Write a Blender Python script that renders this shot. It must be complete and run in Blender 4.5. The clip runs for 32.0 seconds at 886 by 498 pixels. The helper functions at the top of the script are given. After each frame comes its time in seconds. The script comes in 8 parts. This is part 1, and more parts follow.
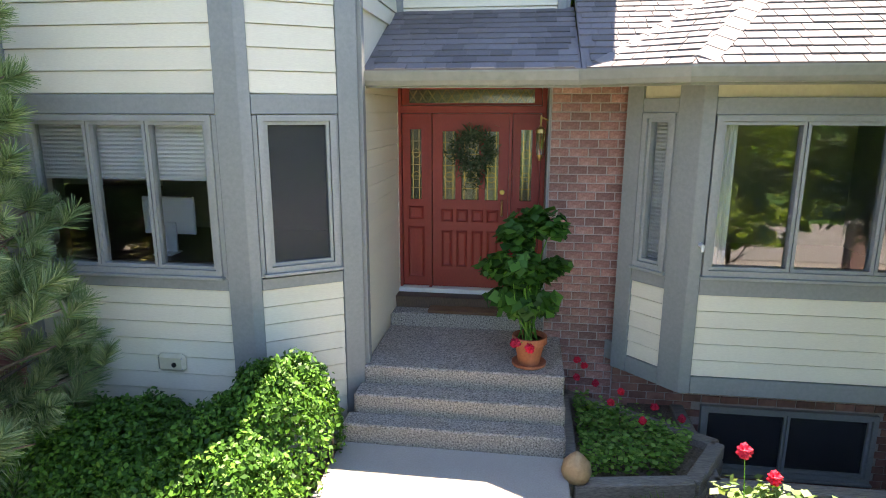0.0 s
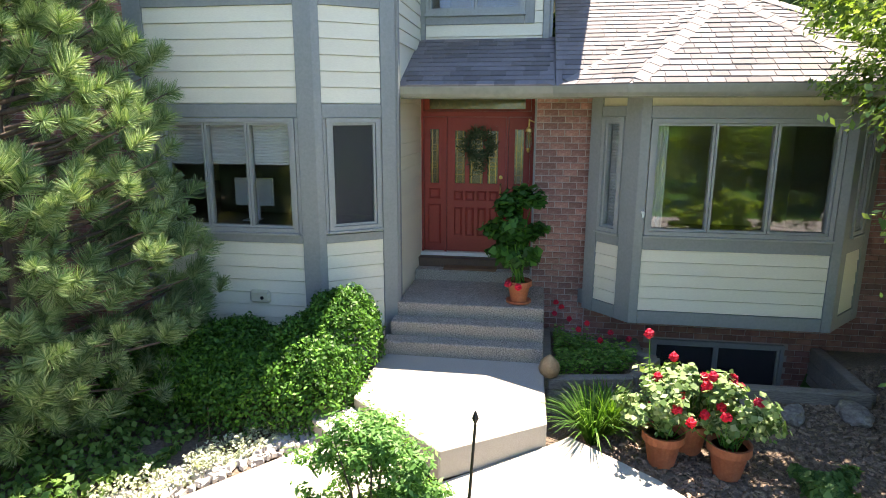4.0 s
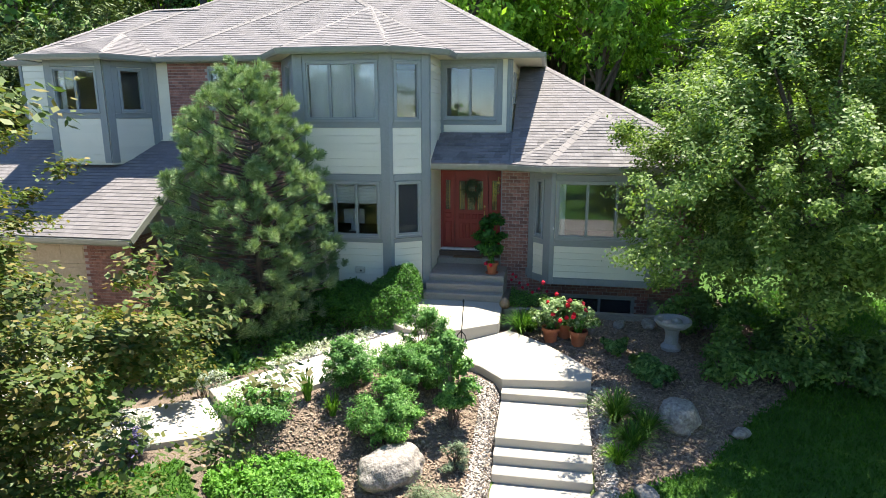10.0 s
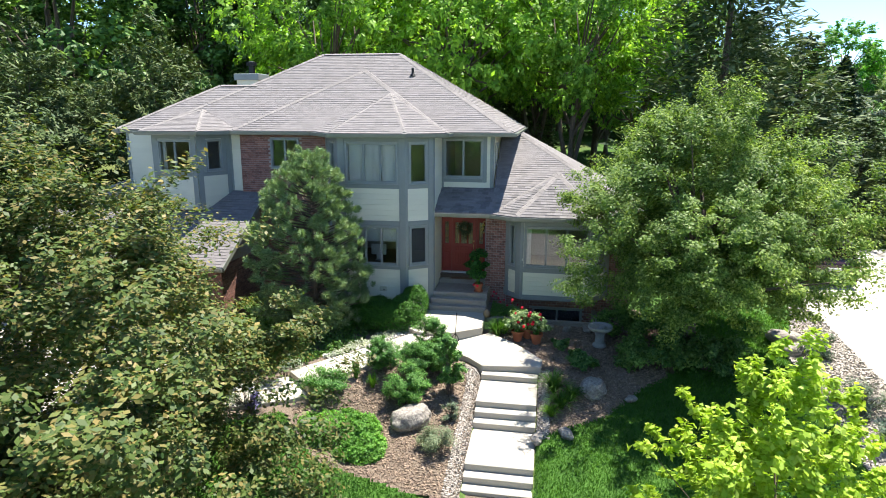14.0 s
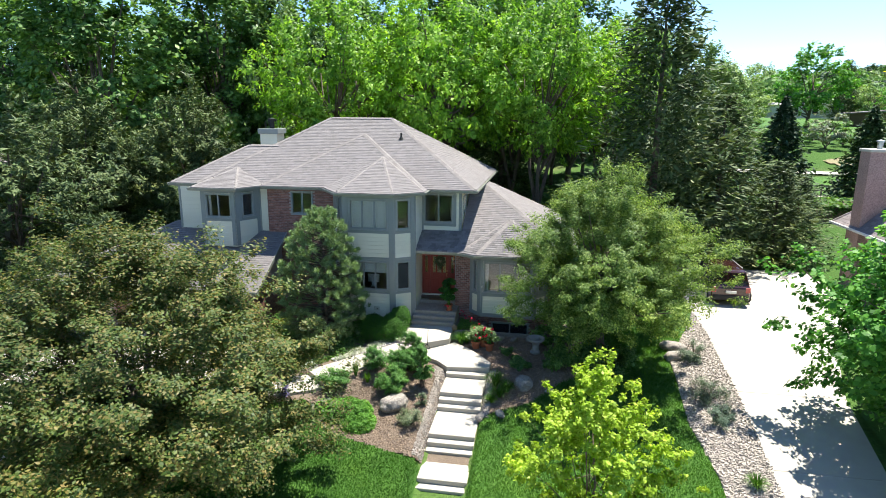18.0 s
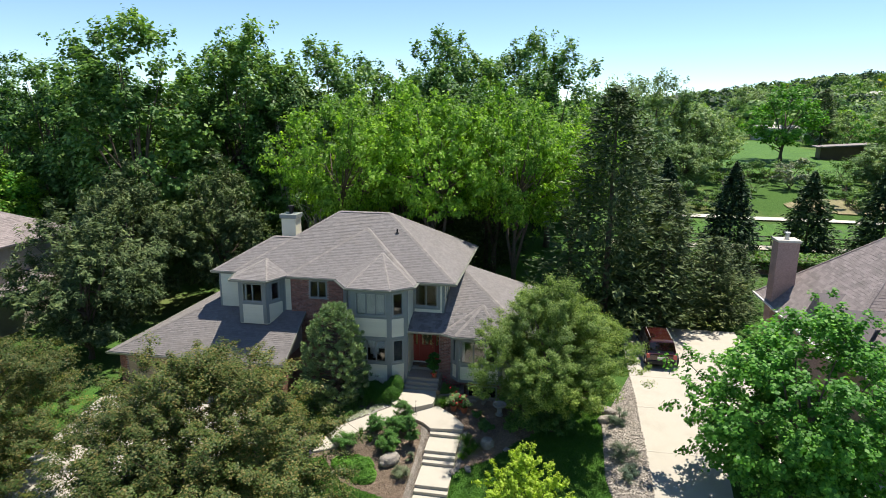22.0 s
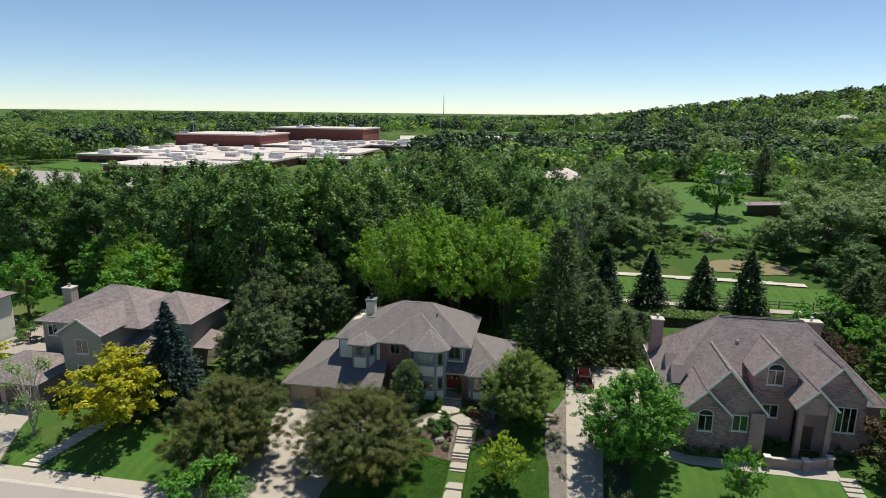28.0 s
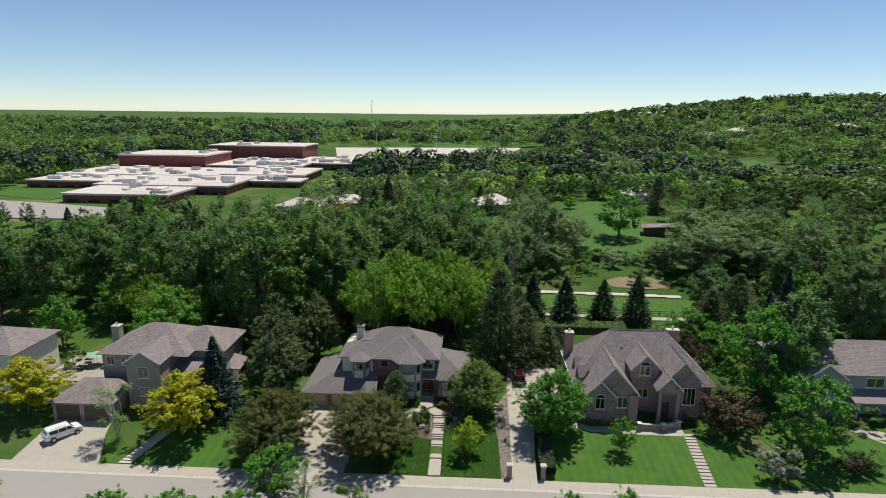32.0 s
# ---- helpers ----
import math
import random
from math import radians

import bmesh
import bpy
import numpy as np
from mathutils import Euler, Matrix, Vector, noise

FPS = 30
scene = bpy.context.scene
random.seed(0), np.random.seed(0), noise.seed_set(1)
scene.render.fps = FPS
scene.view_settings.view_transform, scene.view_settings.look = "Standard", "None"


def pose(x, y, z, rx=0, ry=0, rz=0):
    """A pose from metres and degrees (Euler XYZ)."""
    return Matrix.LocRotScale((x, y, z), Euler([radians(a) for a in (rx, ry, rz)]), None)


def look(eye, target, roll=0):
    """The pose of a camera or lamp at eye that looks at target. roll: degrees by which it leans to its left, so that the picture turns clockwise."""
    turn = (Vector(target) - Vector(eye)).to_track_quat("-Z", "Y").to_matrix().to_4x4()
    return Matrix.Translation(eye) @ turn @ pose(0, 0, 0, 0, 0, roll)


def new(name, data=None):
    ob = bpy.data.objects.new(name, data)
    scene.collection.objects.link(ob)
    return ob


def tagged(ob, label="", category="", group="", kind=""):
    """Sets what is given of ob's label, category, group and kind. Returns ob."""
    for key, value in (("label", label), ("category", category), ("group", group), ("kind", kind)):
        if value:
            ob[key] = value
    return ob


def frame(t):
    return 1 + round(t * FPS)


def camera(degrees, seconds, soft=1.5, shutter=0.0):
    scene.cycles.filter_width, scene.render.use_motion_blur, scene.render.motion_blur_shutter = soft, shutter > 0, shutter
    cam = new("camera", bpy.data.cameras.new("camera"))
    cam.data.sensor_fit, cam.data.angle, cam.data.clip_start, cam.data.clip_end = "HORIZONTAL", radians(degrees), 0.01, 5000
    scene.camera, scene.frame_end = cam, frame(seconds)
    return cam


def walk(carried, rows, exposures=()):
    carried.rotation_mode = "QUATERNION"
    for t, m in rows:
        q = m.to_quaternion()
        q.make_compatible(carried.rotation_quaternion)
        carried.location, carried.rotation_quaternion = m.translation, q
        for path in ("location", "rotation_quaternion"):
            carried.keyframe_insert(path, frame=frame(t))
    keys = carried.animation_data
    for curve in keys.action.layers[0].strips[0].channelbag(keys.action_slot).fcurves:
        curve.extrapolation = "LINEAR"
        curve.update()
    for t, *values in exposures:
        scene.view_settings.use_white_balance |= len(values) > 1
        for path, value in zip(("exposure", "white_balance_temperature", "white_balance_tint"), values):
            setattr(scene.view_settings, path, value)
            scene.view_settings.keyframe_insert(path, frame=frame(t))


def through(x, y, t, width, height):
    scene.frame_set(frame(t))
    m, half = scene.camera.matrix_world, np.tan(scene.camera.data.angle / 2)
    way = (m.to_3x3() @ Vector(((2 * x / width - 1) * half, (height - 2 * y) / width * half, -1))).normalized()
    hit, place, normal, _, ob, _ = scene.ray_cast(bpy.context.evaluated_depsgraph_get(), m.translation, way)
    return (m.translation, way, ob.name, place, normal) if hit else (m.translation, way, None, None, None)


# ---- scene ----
cam = camera(72.3, 32.0, soft=0.95)
METRES, EYE, TILT, LEAN, TURN = 90.0, 2.07, 0.0, 0.0, 7.9
ROWS = [
    (0.0, 0.0, 0.0, 0.0, 0.02, -12.71, -0.11),
    (0.5, -0.0002, -0.0003, 0.0, 0.1, -12.72, -0.12),
    (1.0, -0.0005, -0.0012, -0.0, 0.17, -12.7, -0.13),
    (1.5, -0.0005, -0.0026, -0.0, 0.32, -12.7, -0.12),
    (2.0, -0.0006, -0.0046, -0.0, 0.48, -12.66, -0.11),
    (2.5, -0.0007, -0.0077, -0.0001, 0.53, -12.57, -0.12),
    (3.0, -0.0007, -0.0121, 0.0001, 0.66, -12.67, -0.13),
    (3.5, -0.0007, -0.0176, 0.0002, 0.74, -12.63, -0.14),
    (5.5, 0.0001, -0.0439, 0.0018, 1.44, -12.3, -0.05),
    (6.0, -0.0001, -0.0504, 0.0029, 1.48, -12.36, -0.04),
    (6.5, -0.0001, -0.057, 0.004, 1.49, -12.35, -0.08),
    (7.0, 0.0, -0.0636, 0.0053, 1.55, -12.32, -0.06),
    (7.5, -0.0001, -0.0702, 0.0069, 1.52, -12.34, -0.08),
    (8.0, 0.0005, -0.0767, 0.0086, 1.72, -12.4, -0.04),
    (8.5, 0.0005, -0.0833, 0.0104, 1.66, -12.49, -0.03),
    (9.0, 0.0004, -0.0901, 0.0122, 1.61, -12.47, -0.06),
    (9.5, 0.0008, -0.0969, 0.0145, 1.78, -12.5, -0.02),
    (10.0, 0.0007, -0.1036, 0.0172, 1.8, -12.56, 0.01),
    (10.5, 0.0001, -0.1104, 0.0193, 1.68, -12.47, -0.1),
    (11.0, -0.0001, -0.1173, 0.022, 1.74, -12.55, -0.14),
    (11.5, -0.0003, -0.1243, 0.0247, 1.72, -12.55, -0.13),
    (12.0, -0.0005, -0.1314, 0.0276, 1.73, -12.55, -0.15),
    (12.5, -0.0007, -0.1387, 0.0307, 1.67, -12.48, -0.23),
    (13.0, -0.0002, -0.1467, 0.0341, 1.71, -12.56, -0.23),
    (13.5, 0.0009, -0.1557, 0.0378, 1.78, -12.68, -0.22),
    (14.0, 0.0022, -0.1648, 0.0408, 1.77, -12.61, -0.23),
    (14.5, 0.0037, -0.1739, 0.0439, 1.76, -12.74, -0.32),
    (16.5, 0.0109, -0.2086, 0.0571, 1.92, -12.67, -0.32),
    (17.0, 0.0127, -0.217, 0.0615, 1.93, -12.67, -0.31),
    (17.5, 0.0144, -0.2253, 0.0665, 1.96, -12.67, -0.32),
    (18.0, 0.0156, -0.2332, 0.0716, 1.97, -12.66, -0.32),
    (18.5, 0.0171, -0.2412, 0.0768, 1.99, -12.68, -0.34),
    (19.0, 0.0191, -0.2495, 0.0829, 2.01, -12.69, -0.35),
    (19.5, 0.0208, -0.2578, 0.0897, 2.02, -12.73, -0.37),
    (20.0, 0.0225, -0.2662, 0.0973, 2.04, -12.7, -0.36),
    (20.5, 0.0239, -0.2747, 0.1063, 2.05, -12.71, -0.38),
    (21.0, 0.0251, -0.2833, 0.117, 2.08, -12.71, -0.4),
    (21.5, 0.0262, -0.2925, 0.1289, 2.12, -12.74, -0.42),
    (22.0, 0.027, -0.3025, 0.1408, 2.12, -12.76, -0.45),
    (22.5, 0.0279, -0.3144, 0.1535, 2.13, -12.79, -0.5),
    (23.0, 0.0289, -0.3291, 0.1667, 2.12, -12.81, -0.52),
    (23.5, 0.03, -0.3461, 0.1797, 2.12, -12.8, -0.53),
    (24.0, 0.031, -0.3657, 0.1928, 2.14, -12.81, -0.54),
    (24.5, 0.0312, -0.3885, 0.2067, 2.11, -12.85, -0.59),
    (25.0, 0.0305, -0.415, 0.2204, 2.09, -12.86, -0.6),
    (25.5, 0.029, -0.4449, 0.2341, 2.09, -12.84, -0.56),
    (26.0, 0.0255, -0.4774, 0.2488, 2.05, -12.87, -0.62),
    (26.5, 0.0218, -0.5109, 0.2633, 2.06, -12.88, -0.6),
    (28.5, 0.0045, -0.6422, 0.3239, 1.72, -12.76, -0.61),
    (29.0, -0.0006, -0.6752, 0.3404, 1.18, -12.77, -0.6),
    (29.5, -0.007, -0.7082, 0.357, 0.25, -12.79, -0.61),
    (30.0, -0.0138, -0.7389, 0.3723, -0.59, -12.79, -0.6),
    (30.5, -0.0223, -0.7716, 0.3886, -1.72, -12.81, -0.6),
    (31.0, -0.032, -0.804, 0.4051, -2.87, -12.83, -0.6),
    (31.5, -0.0437, -0.8365, 0.4213, -3.96, -12.85, -0.6),
    (32.0, -0.0579, -0.8694, 0.438, -4.97, -12.86, -0.6),
]
walk(cam, [(t, pose(0.65, -6.94, EYE, TILT, LEAN, TURN) @ pose(METRES * x, METRES * y, METRES * z, 90 + pitch, roll, yaw)) for t, x, y, z, yaw, pitch, roll in ROWS],
     [(0.0, 3.12, 8000, 20), (3.5, 2.85, 7700, 17), (6.0, 2.38, 7150, 11), (9.0, 2.2, 6900, 8), (14.0, 1.94, 6650, 7), (20.0, 1.55, 6650, 6), (23.0, 0.95, 7000, 8), (26.0, 0.62, 7000, 9), (32.0, 0.34, 6950, 8)])

# ---- sky, sun ----
SUN = Vector((0.2, 0.33, 1.0)).normalized()
world = bpy.data.worlds.new("sky")
scene.world = world
world.use_nodes = True
wn = world.node_tree
sky = wn.nodes.new("ShaderNodeTexSky")
sky.sky_type, sky.sun_disc = "NISHITA", False
sky.sun_elevation, sky.sun_rotation = math.asin(SUN.z), math.atan2(SUN.x, SUN.y)
sky.altitude, sky.air_density, sky.dust_density, sky.ozone_density = 1600, 0.85, 0.0, 5.0
wn.nodes["Background"].inputs[1].default_value = 0.092
wn.links.new(sky.outputs[0], wn.nodes["Background"].inputs[0])
lamp = bpy.data.lights.new("sun", "SUN")
lamp.energy, lamp.angle, lamp.color = 3.7, radians(0.55), (1.0, 0.955, 0.88)
sun = new("sun", lamp)
sun.matrix_world = look(SUN * 60, (0, 0, 0))


# ---- materials ----
def nodes_of(name):
    m = bpy.data.materials.new(name)
    m.use_nodes = True
    nt = m.node_tree
    return m, nt, nt.nodes["Principled BSDF"]


def ramp(nt, fac, stops):
    r = nt.nodes.new("ShaderNodeValToRGB")
    while len(r.color_ramp.elements) < len(stops):
        r.color_ramp.elements.new(0.5)
    for e, (p, c) in zip(r.color_ramp.elements, stops):
        e.position, e.color = p, (*c, 1)
    nt.links.new(fac, r.inputs[0])
    return r.outputs[0]


def noise_tex(nt, scale, detail=4, rough=0.6, coord="Object", stretch=None):
    tc = nt.nodes.new("ShaderNodeTexCoord")
    n = nt.nodes.new("ShaderNodeTexNoise")
    n.inputs["Scale"].default_value, n.inputs["Detail"].default_value, n.inputs["Roughness"].default_value = scale, detail, rough
    out = tc.outputs[coord]
    if stretch:
        mp = nt.nodes.new("ShaderNodeMapping")
        mp.inputs["Scale"].default_value = stretch
        nt.links.new(out, mp.inputs[0])
        out = mp.outputs[0]
    nt.links.new(out, n.inputs["Vector"])
    return n.outputs["Fac"]


def mixc(nt, fac, a, b, mode="MIX"):
    m = nt.nodes.new("ShaderNodeMix")
    m.data_type, m.blend_type = "RGBA", mode
    for sock, v in ((m.inputs[0], fac), (m.inputs[6], a), (m.inputs[7], b)):
        if isinstance(v, (int, float)):
            sock.default_value = v
        elif isinstance(v, tuple):
            sock.default_value = (*v, 1)
        else:
            nt.links.new(v, sock)
    return m.outputs[2]


def bump(nt, bsdf, height, strength=0.4, dist=0.01):
    b = nt.nodes.new("ShaderNodeBump")
    b.inputs["Strength"].default_value, b.inputs["Distance"].default_value = strength, dist
    nt.links.new(height, b.inputs["Height"])
    nt.links.new(b.outputs[0], bsdf.inputs["Normal"])


def rnd(nt, island=False):
    if island:
        return nt.nodes.new("ShaderNodeNewGeometry").outputs["Random Per Island"]
    return nt.nodes.new("ShaderNodeObjectInfo").outputs["Random"]


def surface(name, dark, light, fine=60.0, coarse=1.5, rough=0.8, bumps=0.3, depth=0.004, metal=0.0, vary=0.0, island=False, stain=None, coat=0.0, stretch=None):
    """Grain between two colours, larger stains, a little relief, and a shift from piece to piece."""
    m, nt, b = nodes_of(name)
    f = noise_tex(nt, fine, 3, 0.65, stretch=stretch)
    col = ramp(nt, f, [(0.3, dark), (0.7, light)])
    st = stain or tuple(0.72 * c for c in dark)
    big = noise_tex(nt, coarse, 4, 0.6)
    col = mixc(nt, ramp(nt, big, [(0.48, (0, 0, 0)), (0.85, (0.55, 0.55, 0.55))]), col, st)
    if vary:
        r = rnd(nt, island)
        col = mixc(nt, 1.0, col, ramp(nt, r, [(0.0, (1 - vary,) * 3), (1.0, (1 + vary,) * 3)]), "MULTIPLY")
    nt.links.new(col, b.inputs["Base Color"])
    b.inputs["Roughness"].default_value, b.inputs["Metallic"].default_value = rough, metal
    b.inputs["Coat Weight"].default_value = coat
    if bumps:
        bump(nt, b, f, bumps, depth)
    return m


def leafy(name, dark, light, tips=None, through=0.35, rough=0.5, spread=1.0):
    """A leaf: colour from leaf to leaf and from branch to branch, some light let through."""
    m, nt, b = nodes_of(name)
    r = rnd(nt, True)
    col = ramp(nt, r, [(0.0, dark), (0.55, light), (1.0, tips or tuple(1.25 * c for c in light))])
    big = noise_tex(nt, 0.9, 2, 0.5)
    col = mixc(nt, 1.0, col, ramp(nt, big, [(0.3, (0.72, 0.75, 0.72)), (0.7, (1.15, 1.1, 1.0))]), "MULTIPLY")
    stand = noise_tex(nt, 0.11, 2, 0.5)
    col = mixc(nt, 1.0, col, ramp(nt, stand, [(0.32, (0.6, 0.68, 0.72)), (0.5, (0.95, 0.97, 0.95)), (0.68, (1.3, 1.2, 0.95))]), "MULTIPLY")
    col = mixc(nt, 1.0, col, ramp(nt, rnd(nt), [(0.0, (1 - 0.42 * spread, 1 - 0.3 * spread, 1 - 0.25 * spread)), (0.5, (0.95, 0.97, 0.93)), (1.0, (1 + 0.3 * spread, 1 + 0.22 * spread, 1 - 0.05 * spread))]), "MULTIPLY")
    nt.links.new(col, b.inputs["Base Color"])
    b.inputs["Roughness"].default_value = rough
    b.inputs["Specular IOR Level"].default_value = 0.22
    tr = nt.nodes.new("ShaderNodeBsdfTranslucent")
    warm = mixc(nt, 1.0, col, (1.25, 1.3, 0.6), "MULTIPLY")
    nt.links.new(warm, tr.inputs[0])
    mx = nt.nodes.new("ShaderNodeMixShader")
    mx.inputs[0].default_value = through
    nt.links.new(b.outputs[0], mx.inputs[1])
    nt.links.new(tr.outputs[0], mx.inputs[2])
    nt.links.new(mx.outputs[0], nt.nodes["Material Output"].inputs[0])
    return m


def glass(name, tint=(0.86, 0.9, 0.9), rough=0.0):
    m, nt, b = nodes_of(name)
    b.inputs["Base Color"].default_value = (*tint, 1)
    b.inputs["Transmission Weight"].default_value, b.inputs["Roughness"].default_value, b.inputs["IOR"].default_value = 1.0, rough, 1.5
    b.inputs["Coat Weight"].default_value, b.inputs["Coat Roughness"].default_value = 0.4, 0.0
    return m


CREAM = surface("cream_paint", (0.66, 0.63, 0.5), (0.74, 0.71, 0.57), 25, 0.8, 0.55, 0.12, 0.002, vary=0.03, stain=(0.6, 0.57, 0.45), stretch=(1, 1, 6))
TRIM = surface("grey_trim_paint", (0.205, 0.225, 0.22), (0.25, 0.27, 0.262), 30, 1.2, 0.5, 0.15, 0.002, stain=(0.17, 0.19, 0.185))
FRAME = surface("window_frame_paint", (0.24, 0.26, 0.25), (0.3, 0.32, 0.31), 40, 2, 0.4, 0.1, 0.001)
SOFFIT = surface("soffit_paint", (0.5, 0.47, 0.34), (0.58, 0.55, 0.41), 20, 1, 0.6, 0.1, 0.001)
GUTTER = surface("gutter_enamel", (0.2, 0.208, 0.178), (0.25, 0.258, 0.22), 12, 1.5, 0.35, 0.05, 0.001)
BRICK = surface("red_brick", (0.18, 0.08, 0.064), (0.37, 0.185, 0.15), 45, 7.0, 0.85, 0.6, 0.004, vary=0.35, stain=(0.56, 0.46, 0.41))
BRICK_F = surface("red_brick_far", (0.19, 0.085, 0.066), (0.33, 0.16, 0.125), 9, 0.8, 0.85, 0.4, 0.004, vary=0.3, island=True, stain=(0.17, 0.09, 0.08))
MORTAR = surface("mortar", (0.34, 0.285, 0.255), (0.46, 0.395, 0.36), 80, 2, 0.95, 0.5, 0.003)
NBRICK = surface("brown_grey_brick", (0.227, 0.147, 0.133), (0.486, 0.328, 0.294), 14, 1.0, 0.85, 0.4, 0.004, vary=0.35, island=True, stain=(0.18, 0.145, 0.135))
SHINGLE = surface("asphalt_shingle", (0.122, 0.111, 0.11), (0.235, 0.216, 0.217), 160, 0.9, 0.95, 0.6, 0.003, vary=0.13, island=True, stain=(0.17, 0.15, 0.14))
SHINGLE_P = surface("asphalt_shingle_tab", (0.09, 0.083, 0.084), (0.235, 0.217, 0.219), 160, 0.9, 0.95, 0.6, 0.003, vary=0.26, stain=(0.12, 0.11, 0.108))
RIDGECAP = surface("ridge_cap", (0.165, 0.148, 0.14), (0.27, 0.245, 0.235), 120, 1, 0.95, 0.5, 0.003, vary=0.12, island=True)
NROOF = surface("grey_brown_shingle", (0.169, 0.143, 0.142), (0.293, 0.248, 0.248), 120, 0.7, 0.95, 0.5, 0.003, vary=0.18, island=True)
CONC = surface("concrete", (0.34, 0.308, 0.262), (0.455, 0.418, 0.366), 90, 1.1, 0.85, 0.25, 0.002, stain=(0.3, 0.27, 0.225))
AGG = surface("exposed_aggregate", (0.06, 0.05, 0.042), (0.56, 0.49, 0.41), 62, 2.5, 0.85, 1.0, 0.006, stain=(0.2, 0.17, 0.145))
ROAD = surface("worn_road", (0.27, 0.25, 0.235), (0.36, 0.335, 0.315), 60, 0.35, 0.9, 0.3, 0.003, stain=(0.25, 0.23, 0.22))
KERB = surface("kerb_concrete", (0.45, 0.42, 0.37), (0.58, 0.54, 0.48), 50, 0.8, 0.85, 0.25, 0.002)
RED = surface("red_door_paint", (0.21, 0.019, 0.012), (0.27, 0.027, 0.017), 20, 2.2, 0.5, 0.12, 0.001, stain=(0.17, 0.016, 0.011), coat=0.0, stretch=(6, 6, 1))
TERRA = surface("terracotta", (0.35, 0.095, 0.04), (0.46, 0.145, 0.06), 30, 5, 0.8, 0.2, 0.002, stain=(0.42, 0.2, 0.11))
ROCK = surface("granite_boulder", (0.15, 0.13, 0.115), (0.36, 0.325, 0.29), 16, 3, 0.95, 1.0, 0.03, stain=(0.17, 0.14, 0.12))
STONE = surface("pale_stone", (0.36, 0.34, 0.31), (0.6, 0.57, 0.53), 30, 3, 0.9, 0.5, 0.004, vary=0.25, island=True)
CAST = surface("cast_concrete", (0.22, 0.22, 0.215), (0.36, 0.36, 0.35), 70, 4, 0.9, 0.5, 0.003, stain=(0.25, 0.25, 0.24))
TIMBER = surface("weathered_timber", (0.14, 0.12, 0.1), (0.3, 0.27, 0.23), 12, 2, 0.9, 0.5, 0.006, stretch=(1, 8, 8))
BARK = surface("bark", (0.07, 0.05, 0.038), (0.17, 0.13, 0.1), 18, 2, 0.95, 0.9, 0.02, stretch=(1, 1, 0.2))
PALEBARK = surface("pale_bark", (0.24, 0.22, 0.19), (0.42, 0.4, 0.36), 14, 2, 0.9, 0.6, 0.01, stretch=(1, 1, 0.3))
SOIL = surface("bark_mulch", (0.085, 0.062, 0.046), (0.225, 0.168, 0.125), 45, 1.8, 0.95, 0.9, 0.03, stain=(0.33, 0.265, 0.2))
CHIP = surface("bark_chip", (0.125, 0.085, 0.06), (0.31, 0.232, 0.172), 30, 2, 0.95, 0.3, 0.004, vary=0.4, island=True)
PEBBLE = surface("pebble", (0.22, 0.19, 0.162), (0.44, 0.39, 0.345), 25, 3, 0.85, 0.3, 0.004, vary=0.35, island=True)
IRON = surface("black_iron", (0.012, 0.012, 0.012), (0.03, 0.03, 0.03), 40, 4, 0.5, 0.2, 0.001, metal=0.6)
BRASS = surface("brass", (0.45, 0.3, 0.1), (0.6, 0.42, 0.17), 40, 4, 0.3, 0.1, 0.001, metal=1.0)
STEEL = surface("galvanised_steel", (0.4, 0.41, 0.42), (0.55, 0.56, 0.57), 30, 3, 0.4, 0.1, 0.001, metal=0.9)
WHITE = surface("white_paint", (0.68, 0.67, 0.63), (0.76, 0.75, 0.71), 20, 1.5, 0.5, 0.08, 0.001)
PLASTIC = surface("aluminium_case", (0.55, 0.56, 0.58), (0.66, 0.67, 0.69), 20, 2, 0.35, 0.0, metal=0.3)
BLIND = surface("pleated_blind", (0.58, 0.58, 0.57), (0.68, 0.68, 0.67), 25, 1.5, 0.85, 0.1, 0.001)
CURTAIN = surface("white_curtain", (0.62, 0.6, 0.55), (0.74, 0.72, 0.67), 18, 1.5, 0.9, 0.15, 0.002)
INSIDE = surface("room_paint", (0.3, 0.28, 0.25), (0.38, 0.36, 0.32), 12, 1, 0.9, 0.05, 0.001)
DARKWOOD = surface("dark_wood", (0.06, 0.035, 0.022), (0.14, 0.085, 0.055), 20, 2, 0.6, 0.2, 0.002, stretch=(8, 1, 1))
GARDOOR = surface("garage_door_paint", (0.42, 0.33, 0.22), (0.52, 0.41, 0.29), 16, 0.8, 0.6, 0.15, 0.002)
COIR = surface("coir_mat", (0.12, 0.06, 0.03), (0.25, 0.13, 0.07), 200, 5, 1.0, 0.8, 0.006)
CARRED = surface("dark_red_car_paint", (0.03, 0.004, 0.004), (0.042, 0.006, 0.005), 10, 2, 0.25, 0.0, metal=0.2, coat=1.0)
CARWHITE = surface("white_car_paint", (0.8, 0.81, 0.82), (0.86, 0.87, 0.88), 10, 2, 0.25, 0.0, coat=1.0)
RUBBER = surface("tyre_rubber", (0.012, 0.012, 0.012), (0.03, 0.03, 0.03), 50, 4, 0.85, 0.2, 0.002)
TAIL = surface("tail_lamp_red", (0.35, 0.02, 0.015), (0.45, 0.03, 0.02), 30, 5, 0.2, 0.0, coat=1.0)
SIGNRED = surface("school_brick", (0.17, 0.05, 0.04), (0.27, 0.09, 0.07), 1.2, 0.06, 0.9, 0.1, 0.01)
FLATROOF = surface("gravel_roof", (0.48, 0.43, 0.4), (0.66, 0.6, 0.56), 0.9, 0.05, 0.95, 0.1, 0.01, stain=(0.3, 0.25, 0.22))
GLASS = glass("window_glass")
